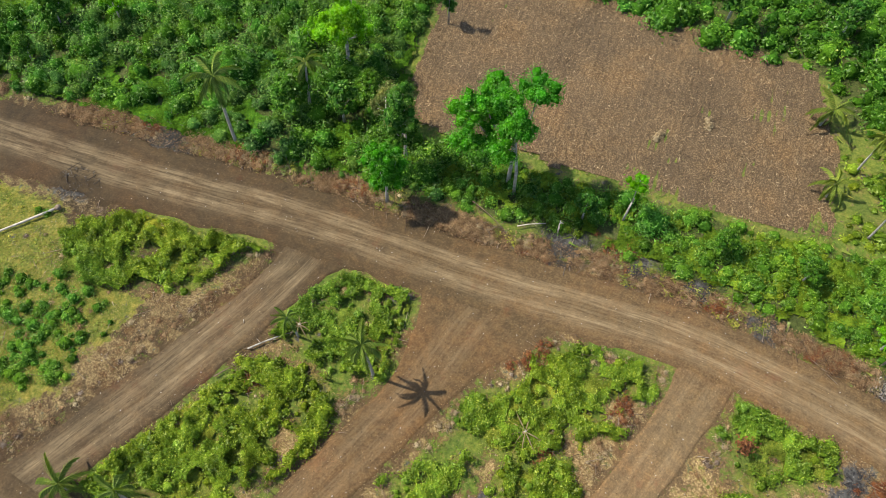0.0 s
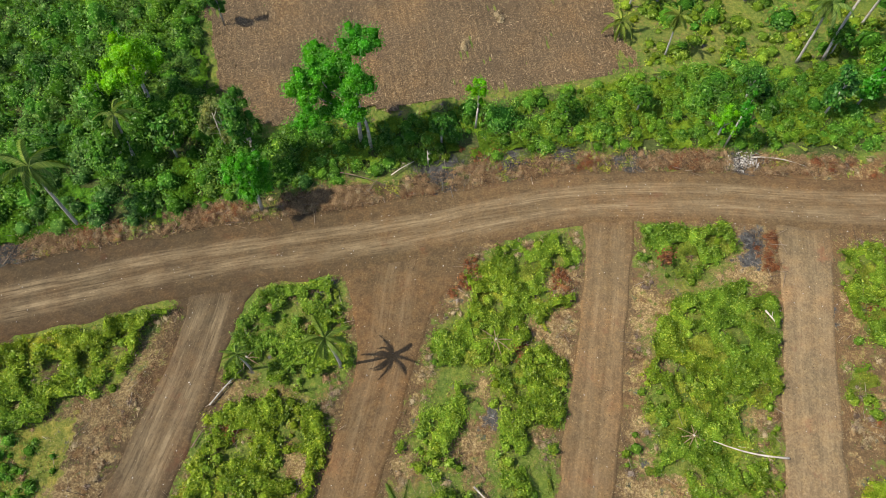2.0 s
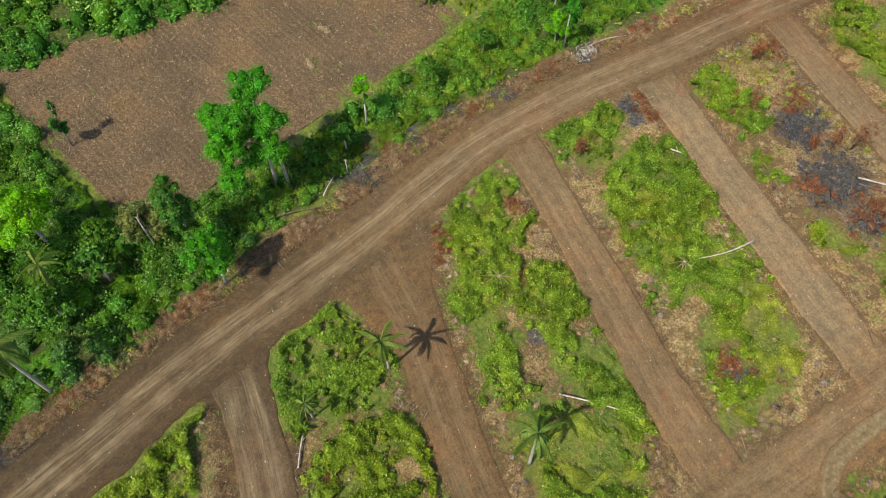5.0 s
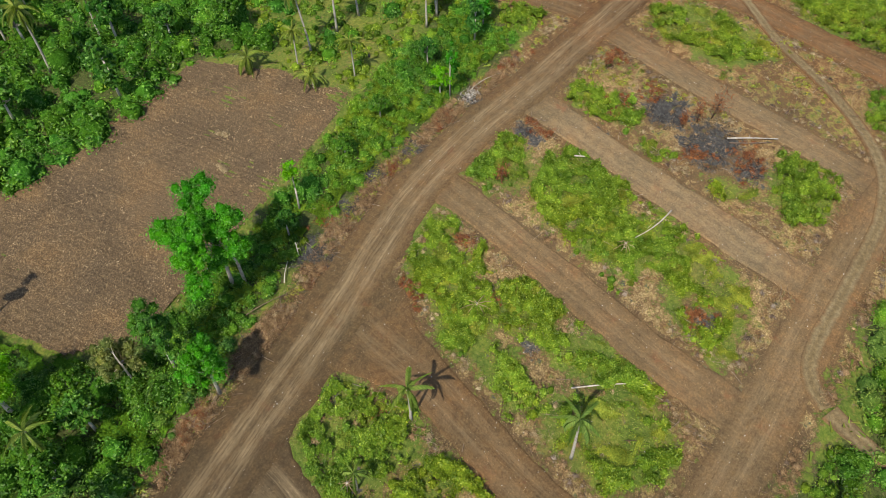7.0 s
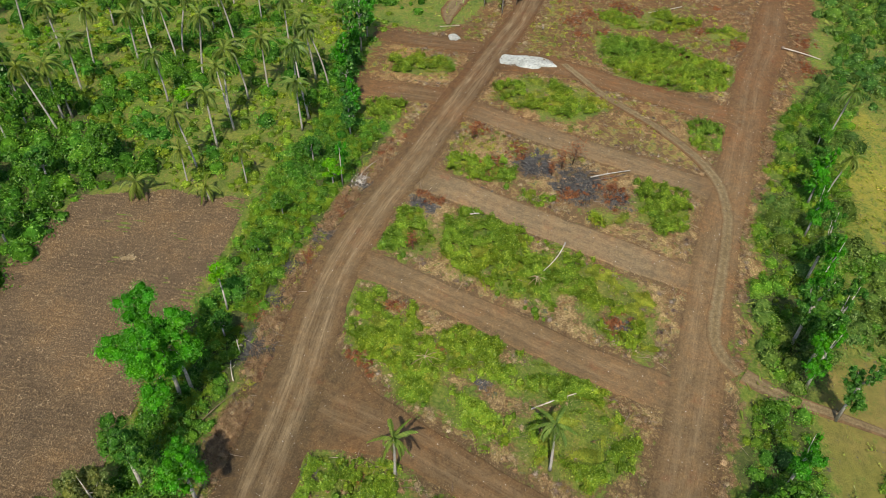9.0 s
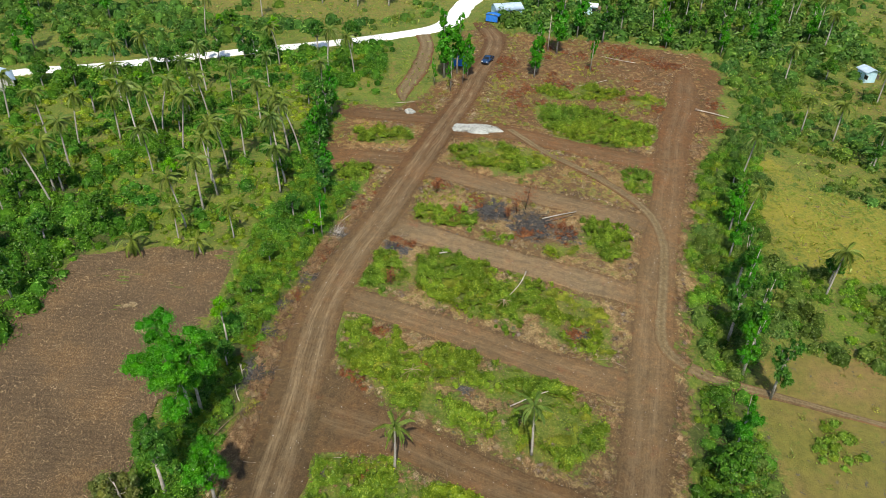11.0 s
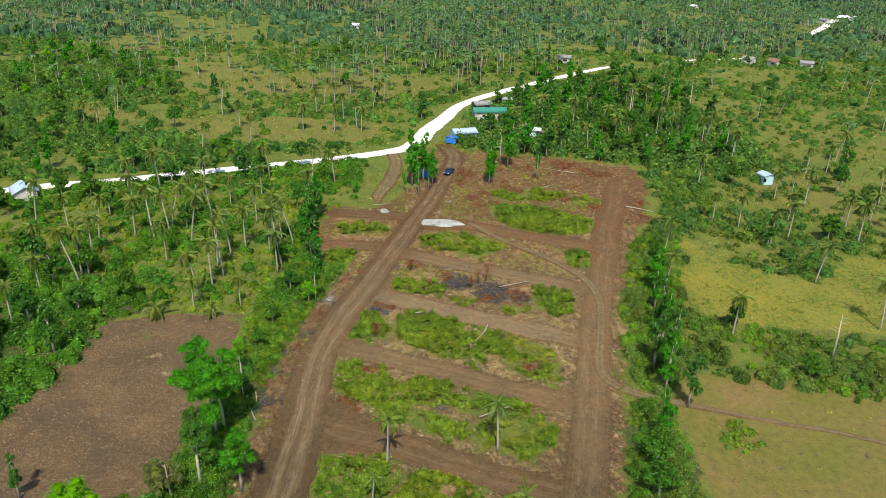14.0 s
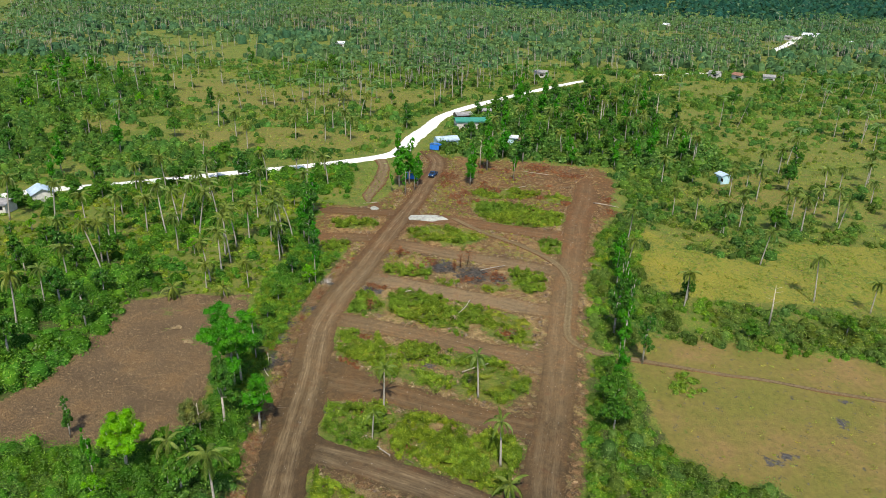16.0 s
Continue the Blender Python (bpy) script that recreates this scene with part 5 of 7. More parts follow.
for cx, cy, r in [(41, 7, 2.6), (37, 0.5, 3.4), (34.5, -5, 1.6), (32.5, 31.6, 1.6), (9, 36.2, 1.4), (1.5, 36.6, 2.2), (14.5, 35.9, 1.3), (21, 34.2, 1.4), (-41, 37, 2.6), (29.5, 22.5, 1.0), (-47, 28.4, 1.6)]:
    n = int(170 * r * r)
    rr, th = r * np.sqrt(rng.uniform(0, 1, n)), rng.uniform(0, 6.28, n)
    debris("burnt_heap", cx + 1.5 * rr * np.cos(th), cy + rr * np.sin(th), rng, 0.15, M_CHAR, "black and ash-grey burnt heap of branches", 0.07, 0.06, M_CHAR)

x, y = scatter(LOT_AREA, 2.6, rng, lambda x, y: inside(x, y, CLEARED) * (road_gap(x, y) < 0.3))
debris("road_chips", x, y, rng, 0.06, M_STRAW, "straw and wood chips strewn over the earth roads", 0.06, 0.0, slim=0.22)
x, y = scatter(LOT_AREA, 4.0, rng, lambda x, y: inside(x, y, CLEARED) * (road_gap(x, y) < 0.6))
debris("road_clods", x, y, rng, 0.05, M_CLOD, "dark clods of earth on the graded roads", 0.05, 0.0, slim=0.5)
n = 260
x, y = 32.7 + rng.normal(0, 0.9, n), 31.3 + rng.normal(0, 0.6, n)
debris("white_ash", x, y, rng, 0.16, M_STONE, "pale blue-white ash on the burnt heap", 0.2, 0.0, slim=0.4)

x, y = scatter([(42, 34), (134, 34), (134, -48), (42, -30)], 0.55, rng, lambda x, y: inside(x, y, CLEARED) * (road_gap(x, y) > 0.5) * np.clip(vnoise(x, y, 5.0, 64) * 3 - 1.2, 0.02, 1) * ~inside(x, y, [(78, -29), (112, -27), (127, -34), (122, -50), (76, -41)]))
r = rng.uniform(0.2, 0.55, len(x))
stuff("clearing_weeds", crowns(x, y, 0.1 * r, r, 0.7 * r, 90 * r, 0.13, rng, core=0), M_WEED, "green weeds regrowing on the cleared ground", "weeds")

# green sprigs on the roadside heaps, and thin grass on the lots
x, y = along_line(ROAD_MAIN, 420, 0.2, 2.8, rng, -60, 36)
keep = vnoise(x, y, 4.0, 57) > 0.55
x, y = x[keep], y[keep]
r = rng.uniform(0.2, 0.5, len(x))
stuff("berm_weeds", crowns(x, y, 0.1 * r, r, r, 60 * r, 0.11, rng, core=0), M_WEED, "green sprigs growing on the roadside heap", "weeds")
gx, gy = [], []
for poly in GREEN_LOTS + [WEST_LOT]:
    a, c = scatter(poly, 34.0, rng, lambda x, y: off_road(x, y) * np.clip(vnoise(x, y, 2.2, 58) * 1.6 - 0.3, 0, 1))
    gx.append(a), gy.append(c)
gx, gy = np.concatenate(gx), np.concatenate(gy)
stuff("lot_grass", leaves(np.stack([gx, gy, rng.uniform(0.05, 0.3, len(gx))], 1), np.tile((0, 0, 0.7), (len(gx), 1)), np.full(len(gx), 0.16), rng, 0.16, 0.6), M_GRASS, "thin yellow-green grass on the cleared lots", "grass")

zone = [(0, -135), (140, -190), (335, -310), (335, 270), (90, 150), (0, 115)]
x, y = scatter(zone, 0.9, rng, lambda x, y: wild(x, y) * np.clip(vnoise(x, y, 12.0, 59) * 1.7 - 0.25, 0.05, 1))
n = len(x)
stuff("wild_grass", leaves(np.stack([x, y, rng.uniform(0.1, 0.5, n)], 1), np.tile((0, 0, 0.8), (n, 1)), rng.uniform(0.25, 0.6, n), rng, 0.3, 0.5), M_WEED, "rough tufts of grass over open land", "grass")

for zone, dens, seed, name, label in ((PADDY, 5.0, 62, "paddy_grass", "yellow-green rice grass bent over in streaks"), (PASTURE, 0.5, 63, "pasture_grass", "short dry pasture grass")):
    x, y = scatter(zone, dens, rng, lambda x, y: np.clip(vnoise(x, y, 5.0, seed) * 1.8 - 0.4, 0.03, 1) * (x > -45))
    n = len(x)
    stuff(name, leaves(np.stack([x, y, rng.uniform(0.08, 0.3, n)], 1), np.tile((0, 0, 0.8), (n, 1)), rng.uniform(0.2, 0.45, n) * (1.0 if zone is PADDY else 0.5), rng, 0.2, 0.5), M_GRASS, label, "grass")

# stubble rows in the maize field
rng = np.random.default_rng(43)
rows = []
for xr in np.arange(-22, 28, 0.78):
    yy = np.arange(44, 80, 0.07)
    yy = yy + rng.normal(0, 0.1, len(yy))
    rows.append(np.stack([xr + 0.02 * (yy - 60) + rng.normal(0, 0.2, len(yy)), yy], 1))
rows = np.vstack(rows)
rows = rows[inside(rows[:, 0], rows[:, 1], FIELD) & (rng.uniform(0, 1, len(rows)) < 0.25 + 0.75 * vnoise(rows[:, 0], rows[:, 1], 2.4, 44))]
p0 = np.column_stack([rows, np.full(len(rows), 0.13)])
k = p0[::12]
stuff("maize_stubble", joined(leaves(p0 + [0, 0, 0.08], np.tile((0, 0, 0.9), (len(p0), 1)) + rng.normal(0, 0.4, (len(p0), 3)), np.full(len(p0), 0.22), rng, 0.16, axis=(0.3, 1.2, 0)),
                              tris(strokes(k, k + np.column_stack([rng.normal(0, 0.2, (len(k), 2)), rng.uniform(0.1, 0.45, len(k))]), np.full(len(k), 0.02)))),
      M_STALK, "rows of dry pale maize stalks and leaves", "stubble")
for x, y in ((12.7, 56.4), (8.4, 53.2)):
    n = 4
    r = np.random.default_rng(int(x))
    stuff("field_heap", crowns(x + r.normal(0, 0.3, n), y + r.normal(0, 0.3, n), np.full(n, 0.1), np.full(n, 0.5), np.full(n, 0.5), np.full(n, 120), 0.12, r, 0.25), M_STRAW, "small heap of pulled stalks in the maize field", "stalk heap")

# loose pale stones on roads and lots
x, y = scatter(LOT_AREA, 0.4, rng, lambda x, y: inside(x, y, CLEARED) * np.where(road_gap(x, y) < 0, 0.45, 0.25))
stuff("loose_stones", crowns(x, y, np.full(len(x), 0.15), rng.uniform(0.02, 0.05, len(x)), np.full(len(x), 0.04), np.full(len(x), 6), 0.035, rng, 0.9, core=0), M_STONE, "pale stones lying on bare earth", "stones")


# ---- palms ----
def frond_mesh(name, length, droop, seed):
    """One feather leaf along +x, arching down, with leaflets on both sides."""
    rng = np.random.default_rng(seed)
    n = 17
    s = np.linspace(0, 1, n)
    rise = 0.55 * s - droop * s ** 2
    rib = np.stack([length * (s - 0.22 * droop * s ** 2), np.zeros(n), length * rise * 0.55], 1)
    vs, fs, k = [], [], 0
    v, f = tris(strokes(rib[0:-1:2], rib[2::2], 0.05 * (1.1 - s[0:-1:2])))
    vs.append(v), fs.append(f)
    k = len(v)
    for sgn in (1, -1):
        for i in range(1, n - 1):
            for half in (0.0, 0.5):
                b = rib[i] * (1 - half) + rib[i + 1] * half
                l = length * 0.235 * math.sin(math.pi * min(0.97, 0.12 + 0.86 * s[i])) ** 0.6 * rng.uniform(0.85, 1.1)
                w = np.array([length * 0.026, 0, 0])
                tip = b + np.array([0.5 * l, sgn * l * 0.52, -0.65 * l - 0.35 * l * rng.uniform(0, 1)])
                vs.append(np.array([b - w, b + w, tip]))
                fs.append(np.array([[k, k + 1, k + 2]]))
                k += 3
    return fast_mesh(name, np.vstack(vs), np.vstack(fs), M_FROND)


FRONDS = [frond_mesh("frond", 3.4, 1.35, 1), frond_mesh("frond", 3.2, 1.75, 2), frond_mesh("frond", 3.0, 2.2, 3), frond_mesh("frond", 3.6, 1.55, 4)]


def palm(height, lean, n_fronds, seed, label, reach=1.12):
    rng = np.random.default_rng(seed)
    base = new("coconut_palm")
    s = np.linspace(0, 1, 9)
    line = [(lean * t ** 1.6, 0.12 * math.sin(3 * t) * lean, -0.2 + (height + 0.2) * t) for t in s]
    rad = [0.19 * (1 - 0.4 * t) * (1.25 if t < 0.05 else 1) for t in s]
    part("trunk", bm_mesh("trunk", tube(line, rad, 8), M_PALMBARK, True), base, "grey ringed trunk")
    top = Vector(line[-1])
    for k in range(n_fronds):
        u = k / n_fronds
        ob = part("frond", FRONDS[int(rng.integers(0, 4))], base)
        up = 64 - 112 * u ** 0.9 + rng.normal(0, 9)
        ob.matrix_basis = pose(*top, 0, -up, k * 137.5 + rng.normal(0, 9)) @ Matrix.Diagonal((*([reach * rng.uniform(0.88, 1.1)] * 3), 1))
    bm = bmesh.new()
    for k in range(4):
        bmesh.ops.create_icosphere(bm, subdivisions=1, radius=0.14, matrix=pose(top.x + 0.26 * math.cos(k * 1.7), top.y + 0.26 * math.sin(k * 1.7), top.z - 0.25) @ Matrix.Diagonal((1, 1, 1.25, 1)))
    part("fruit_cluster", bm_mesh("fruit_cluster", bm, M_FROND, True), base)
    return tagged(base, label, "palm tree", "coconut palms")


PALM_KINDS = [
    palm(8.6, 0.6, 13, 1, "coconut palm with pale trunk and green feathered crown", 0.92),
    palm(11.0, 1.5, 17, 2, "tall leaning coconut palm with slender grey trunk", 0.98),
    palm(9.6, 0.3, 18, 3, "tall straight coconut palm with full drooping crown", 1.0),
    palm(12.0, 3.0, 16, 4, "tall coconut palm bending over on a curved trunk", 0.96),
    palm(2.4, 0.3, 13, 5, "short young coconut palm with crown near the ground", 0.9),
    palm(7.4, 0.5, 10, 6, "medium coconut palm with sparse yellowing crown", 0.82),
]
# kind, x, y, turn, size
PALMS = [
    (0, -11.4, 18.4, 190, 0.83), (0, -8.7, 3.7, 60, 0.84), (5, -25.0, 2.2, 30, 0.95), (5, -19.2, 19.8, 230, 0.62), (4, -31.5, 1.8, 0, 0.95), (2, -34.2, 37.9, 100, 1.0), (5, -28.6, 44.6, 30, 0.95),
    (4, 24.5, 60.3, 0, 1.05), (4, 25.6, 50.8, 80, 0.85), (2, 29.9, 47.0, 120, 0.6), (2, 28.4, 55.0, 250, 0.62), (1, 31.9, 55.0, 100, 0.85), (2, 37.7, 54.2, 40, 0.95),
    (1, 42.5, 53.3, 60, 0.92), (1, 51.6, 54.1, 120, 0.9), (2, 54.7, 51.7, 10, 0.95), (2, 44.2, 43.0, 70, 0.85), (1, 59.6, 44.9, 90, 1.0), (3, 37.4, 79.0, 85, 0.9),
]
SPOTS = [(61, 77.3), (57, 71.4), (59.4, 68.9), (48.2, 66.3), (57.7, 83.7), (63.5, 70), (69.1, 62.5), (53.9, 46.5), (70.3, 52.7), (47.4, 42.8), (46.8, 55.5), (65.8, 101), (57.6, 42.2), (40.8, 80.1),
         (45.8, 90.7), (13.2, 84.5), (22, 83.6), (38.9, -33.7), (24.6, -68.8), (19.7, -77.8), (21.8, -40.5), (43.1, -66.2), (76.9, -57.6), (72.6, -62.3), (77.5, -76.8), (73.5, -89.2), (69.5, -99.5),
         (78.2, -98.1), (86.1, -119.2), (56.1, -39), (97.9, -87.6), (92.2, -80), (152, 35), (173, 53), (138, 69), (151, 44)]
rng = np.random.default_rng(47)
for k, (x, y) in enumerate(SPOTS):
    PALMS.append((int(rng.choice([2, 1, 2, 3, 1] if y > 0 else [2, 2, 2, 1])), x, y, rng.uniform(0, 360), rng.uniform(0.78, 1.0) * (1.0 if y > 0 else 0.86)))


def in_sight(x, y):
    """True where a tall plant would hide the white-roofed house at the grove's end."""
    u, w = x - 82.5, y - 109.5
    along, across = -0.891 * u - 0.453 * w, 0.453 * u - 0.891 * w
    return (along > -5) & (along < 17) & (abs(across) < 5)


def more_palms(poly, per_m2, seed, fit, apart):
    """Scatter palms in a zone, a few metres apart from those that stand."""
    r = np.random.default_rng(seed)
    for x, y in zip(*scatter(poly, per_m2, r, fit)):
        if not in_sight(x, y) and min((x - p[1]) ** 2 + (y - p[2]) ** 2 for p in PALMS) > apart ** 2:
            PALMS.append((int(r.choice([1, 1, 2, 3, 2] if y > 0 else [2, 2, 1])), x, y, r.uniform(0, 360), r.uniform(0.78, 1.02)))


more_palms([(46, 60), (50, 46), (62, 41), (80, 40), (104, 34), (110, 52), (100, 80), (84, 115), (46, 112)], 0.0065, 48, None, 5.5)
more_palms([(10, 85), (45, 84), (42, 112), (-15, 110)], 0.007, 49, None, 6.0)
more_palms([(120, 55), (180, 18), (205, 60), (180, 130), (110, 140)], 0.0045, 50, lambda x, y: wild(x, y) * (0.15 + (vnoise(x, y, 40.0, 71) > 0.5)), 5.0)
more_palms([(134, -30), (150, -6), (230, -60), (200, -92), (125, -85)], 0.006, 54, lambda x, y: 1.0 + 0 * x, 6.0)
more_palms([(62, -48), (125, -62), (135, -115), (100, -150), (66, -130), (58, -80)], 0.007, 51, lambda x, y: wild(x, y) * (0.3 + (vnoise(x, y, 30.0, 72) > 0.45)), 6.0)
for kind, x, y, turn, size in PALMS:
    src = PALM_KINDS[kind]
    ob = copy_thing(src, pose(x, y, 0, 0, 0, turn) @ Matrix.Diagonal((size, size, size, 1)))
for src in PALM_KINDS:
    for o in (*src.children_recursive, src):
        bpy.data.objects.remove(o)

# distant palms
rng = np.random.default_rng(55)
x, y = scatter(FAR_LAND, 0.011, rng, lambda x, y: np.where(open_field(x, y), 0.03, np.clip((vnoise(x, y, 90.0, 35) - 0.25) * 2.4, 0.08, 1)) * np.clip(1.3 - x / 1300, 0.25, 1) * ~inside(x, y, FAR_SHADED))
for zone, dens in (([(180, 18), (335, -30), (335, 200), (150, 160), (205, 60)], 0.006), ([(200, 2), (262, -42), (300, -70), (335, -40), (335, 30), (230, 10)], 0.012), ([(135, -110), (235, -90), (335, -110), (335, -300), (150, -210)], 0.0025)):
    zx, zy = scatter(zone, dens, rng, lambda x, y: wild(x, y) * (0.25 + (vnoise(x, y, 40.0, 71) > 0.5)))
    x, y = np.concatenate([x, zx]), np.concatenate([y, zy])
n = len(x)
h = rng.uniform(8.0, 14, n)
lean = rng.normal(0, 0.9, (n, 2))
top = np.column_stack([x + lean[:, 0], y + lean[:, 1], h])
trunks = strokes(np.column_stack([x, y, np.zeros(n)]), top, np.full(n, 0.16))
vs, k = [], 0
for j in range(12):
    th = j * 2.4 + rng.uniform(0, 0.6, n)
    l = rng.uniform(2.5, 3.7, n)
    drop = rng.uniform(-1.1, 0.45, n)
    d = np.column_stack([np.cos(th), np.sin(th), np.zeros(n)])
    s = np.column_stack([-np.sin(th), np.cos(th), np.zeros(n)])
    tip = top + d * l[:, None] + np.column_stack([0 * l, 0 * l, drop * l * 0.55])
    mid = top + d * l[:, None] * 0.55 + np.column_stack([0 * l, 0 * l, drop * l * 0.12 + 0.35])
    vs.append(np.stack([top, mid + s * 0.62, tip, mid - s * 0.62], 1).reshape(-1, 3))
fv = np.vstack(vs)
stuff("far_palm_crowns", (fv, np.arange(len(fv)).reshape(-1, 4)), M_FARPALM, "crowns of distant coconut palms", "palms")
stuff("far_palm_trunks", trunks, M_PALMBARK, "slender trunks of distant coconut palms", "palms")


# ---- trees ----
def tree(name, height, lobes, leaf, mat, seed, label, trunk_r=0.25, dense=0.72, fork=0.45, category="tree"):
    """Trunk, limbs and a crown of leaf clumps. lobes: x, y, z, radius, height."""
    rng = np.random.default_rng(seed)
    base = new(name)
    split = Vector((0.1, 0.05, height * fork))
    line = [(0, 0, -0.2), (0.05, 0, height * fork * 0.5), tuple(split)]
    part("trunk", bm_mesh("trunk", tube(line, [trunk_r * 1.15, trunk_r * 0.9, trunk_r * 0.7], 9), M_BARK, True), base)
    for lx, ly, lz, r, rz in lobes:
        m = (split + Vector((lx, ly, lz))) / 2 + Vector((0.15 * lx, 0.15 * ly, -0.3))
        part("limb", bm_mesh("limb", tube([tuple(split), tuple(m), (lx, ly, lz + 0.3 * rz)], [trunk_r * 0.55, trunk_r * 0.38, trunk_r * 0.15], 6), M_BARK, True), base)
    cx, cy, cz, cr, ch = [], [], [], [], []
    for lx, ly, lz, r, rz in lobes:
        k = max(6, int(8 * r))
        d = rng.normal(0, 1, (k, 3))
        d /= np.linalg.norm(d, axis=1, keepdims=True)
        q = rng.uniform(0.3, 0.85, k)
        cx += list(lx + d[:, 0] * q * r)
        cy += list(ly + d[:, 1] * q * r)
        cz += list(lz + d[:, 2] * q * rz)
        cr += list(r * rng.uniform(0.34, 0.52, k))
        ch += list(rz * rng.uniform(0.32, 0.5, k))
    cx, cy, cz, cr, ch = (np.array(a) for a in (cx, cy, cz, cr, ch))
    per = dense * 1.5 * cr * (cr + ch) / leaf ** 2
    v, f, inner, tone = crowns(cx, cy, cz, cr, ch, per, leaf, rng, 0.55, -0.8, core=5)
    part("crown", fast_mesh("crown", v, f, mat, inner=inner, tone=0.6 * tone), base)
    return tagged(base, label, category)


def column_lobes(height, r, seed, first=0.35):
    q = np.random.default_rng(seed)
    return [(q.normal(0, 0.35 * r), q.normal(0, 0.35 * r), z, r * (1.1 - 0.55 * (z / height) ** 2) * q.uniform(0.8, 1.15), 1.5) for z in np.arange(height * first, height - 0.8, 1.5)]


def round_lobes(height, r, n, seed):
    q = np.random.default_rng(seed)
    out = [(0, 0, height - 0.35 * r, 0.62 * r, 0.5 * r)]
    for k in range(n):
        a = k * 6.283 / n + q.uniform(-0.3, 0.3)
        out.append((0.55 * r * math.cos(a), 0.55 * r * math.sin(a), height - r * q.uniform(0.7, 1.2), r * q.uniform(0.42, 0.6), r * 0.48))
    return out


def plant(src, x, y, turn=0.0, size=1.0):
    return copy_thing(src, pose(x, y, 0, 0, 0, turn) @ Matrix.Diagonal((size, size, size, 1)))


# the trees at the field edge
big = tree("field_tree", 14.5, [(1.4, 2.0, 12.4, 2.0, 1.7), (0.2, -2.0, 11.6, 2.0, 1.7), (-2.4, 2.6, 10.7, 1.9, 1.5), (-4.4, -1.4, 10.9, 1.9, 1.6), (-4.6, -0.9, 7.0, 1.7, 1.7), (0.0, -3.0, 9.2, 1.7, 1.5), (-1.4, 0.4, 11.6, 2.0, 1.7), (-2.4, -2.0, 9.0, 1.7, 1.5), (-2.6, 0.8, 8.8, 1.8, 1.5), (0.4, -0.4, 9.6, 1.8, 1.5), (-3.4, -0.6, 12.2, 1.7, 1.3)],
           0.10, M_TREE, 61, "tall leafy tree with pale trunks at the field edge", 0.21, 0.8)
big.matrix_basis = pose(-5.7, 42.0, 0)
stem = bm_mesh("trunk", tube([(0.9, -0.9, -0.2), (0.8, -0.9, 3.5), (0.2, -0.5, 7.5)], [0.2, 0.16, 0.11], 8), M_BARK, True)
part("trunk", stem, big)
t2 = tree("field_tree", 11.8, [(0, 0.2, 10.6, 1.5, 1.5), (-0.3, -0.7, 8.4, 1.6, 1.4), (0.9, -0.6, 7.4, 1.3, 1.2), (-0.6, 0.5, 9.2, 1.3, 1.2), (-0.2, -1.4, 6.2, 1.3, 1.2)], 0.10, M_DARK, 62, "dark green tree leaning over the field edge", 0.2, 0.8)
t2.matrix_basis = pose(-16.4, 41.0, 0)
t3 = tree("roadside_tree", 9.2, [(0, 0, 7.6, 1.7, 1.5), (1.0, 0.6, 6.0, 1.5, 1.4), (-1.0, 0.8, 6.2, 1.5, 1.4), (0, -0.9, 5.8, 1.4, 1.4), (0.2, 0.4, 4.2, 1.6, 1.3)], 0.10, M_TREE, 63, "round green tree beside the road", 0.18, 0.8)
t3.matrix_basis = pose(-16.6, 36.0, 0)
t4 = tree("young_tree", 7.6, [(0, 0, 6.8, 1.2, 0.9), (0.3, 0.3, 5.0, 1.0, 1.0)], 0.10, M_BRIGHT, 64, "small bright yellow-green tree at the field edge", 0.12, 0.8)
t4.matrix_basis = pose(6.4, 41.3, 0)
t5 = tree("grey_tree", 7.0, round_lobes(6.6, 2.6, 5, 65), 0.10, M_GREY, 65, "grey-green tree with bare white limbs", 0.2, 0.75)
t5.matrix_basis = pose(-19.0, 44.5, 0)
t6 = tree("bright_tree", 10.6, round_lobes(10.0, 3.2, 6, 66), 0.10, M_BRIGHT, 66, "vivid yellow-green tree above the undergrowth", 0.24, 0.7)
t6.matrix_basis = pose(-26.6, 51.0, 0)

KIND_ROUND = tree("forest_tree", 8.0, round_lobes(7.6, 2.9, 6, 71), 0.19, M_FOREST, 71, "leafy green tree rising from the undergrowth", 0.2)
KIND_DARK = tree("forest_tree", 9.5, round_lobes(9.0, 3.0, 6, 72), 0.26, M_DARK, 72, "dark green dense broad-leaved tree", 0.24)
KIND_COLUMN = tree("column_tree", 14.5, column_lobes(14.5, 2.0, 73), 0.37, M_DARK, 73, "tall narrow dark green tree", 0.22, fork=0.6)
KIND_LIGHT = tree("column_tree", 13.0, column_lobes(13.0, 1.9, 74), 0.29, M_TREE, 74, "tall narrow mid green tree", 0.2, fork=0.6)
KIND_SLIM = tree("slim_tree", 9.0, column_lobes(9.0, 0.95, 75, 0.5), 0.12, M_TREE, 75, "slim young tree with a bare grey stem", 0.1, fork=0.8)
KIND_BRIGHT = tree("bright_tree", 6.5, round_lobes(6.2, 2.2, 5, 76), 0.12, M_BRIGHT, 76, "bright yellow-green leafy tree", 0.16)
KIND_HEDGE_DARK = tree("column_tree", 14.5, column_lobes(14.5, 1.6, 73), 0.15, M_DARK, 77, "tall narrow dark green tree in the hedge", 0.22, fork=0.6)
KIND_HEDGE = tree("column_tree", 13.0, column_lobes(13.0, 1.5, 74), 0.14, M_TREE, 78, "tall narrow mid green tree in the hedge", 0.2, fork=0.6)
KINDS = [KIND_ROUND, KIND_DARK, KIND_COLUMN, KIND_LIGHT, KIND_SLIM, KIND_BRIGHT, KIND_HEDGE_DARK, KIND_HEDGE]
rng = np.random.default_rng(81)
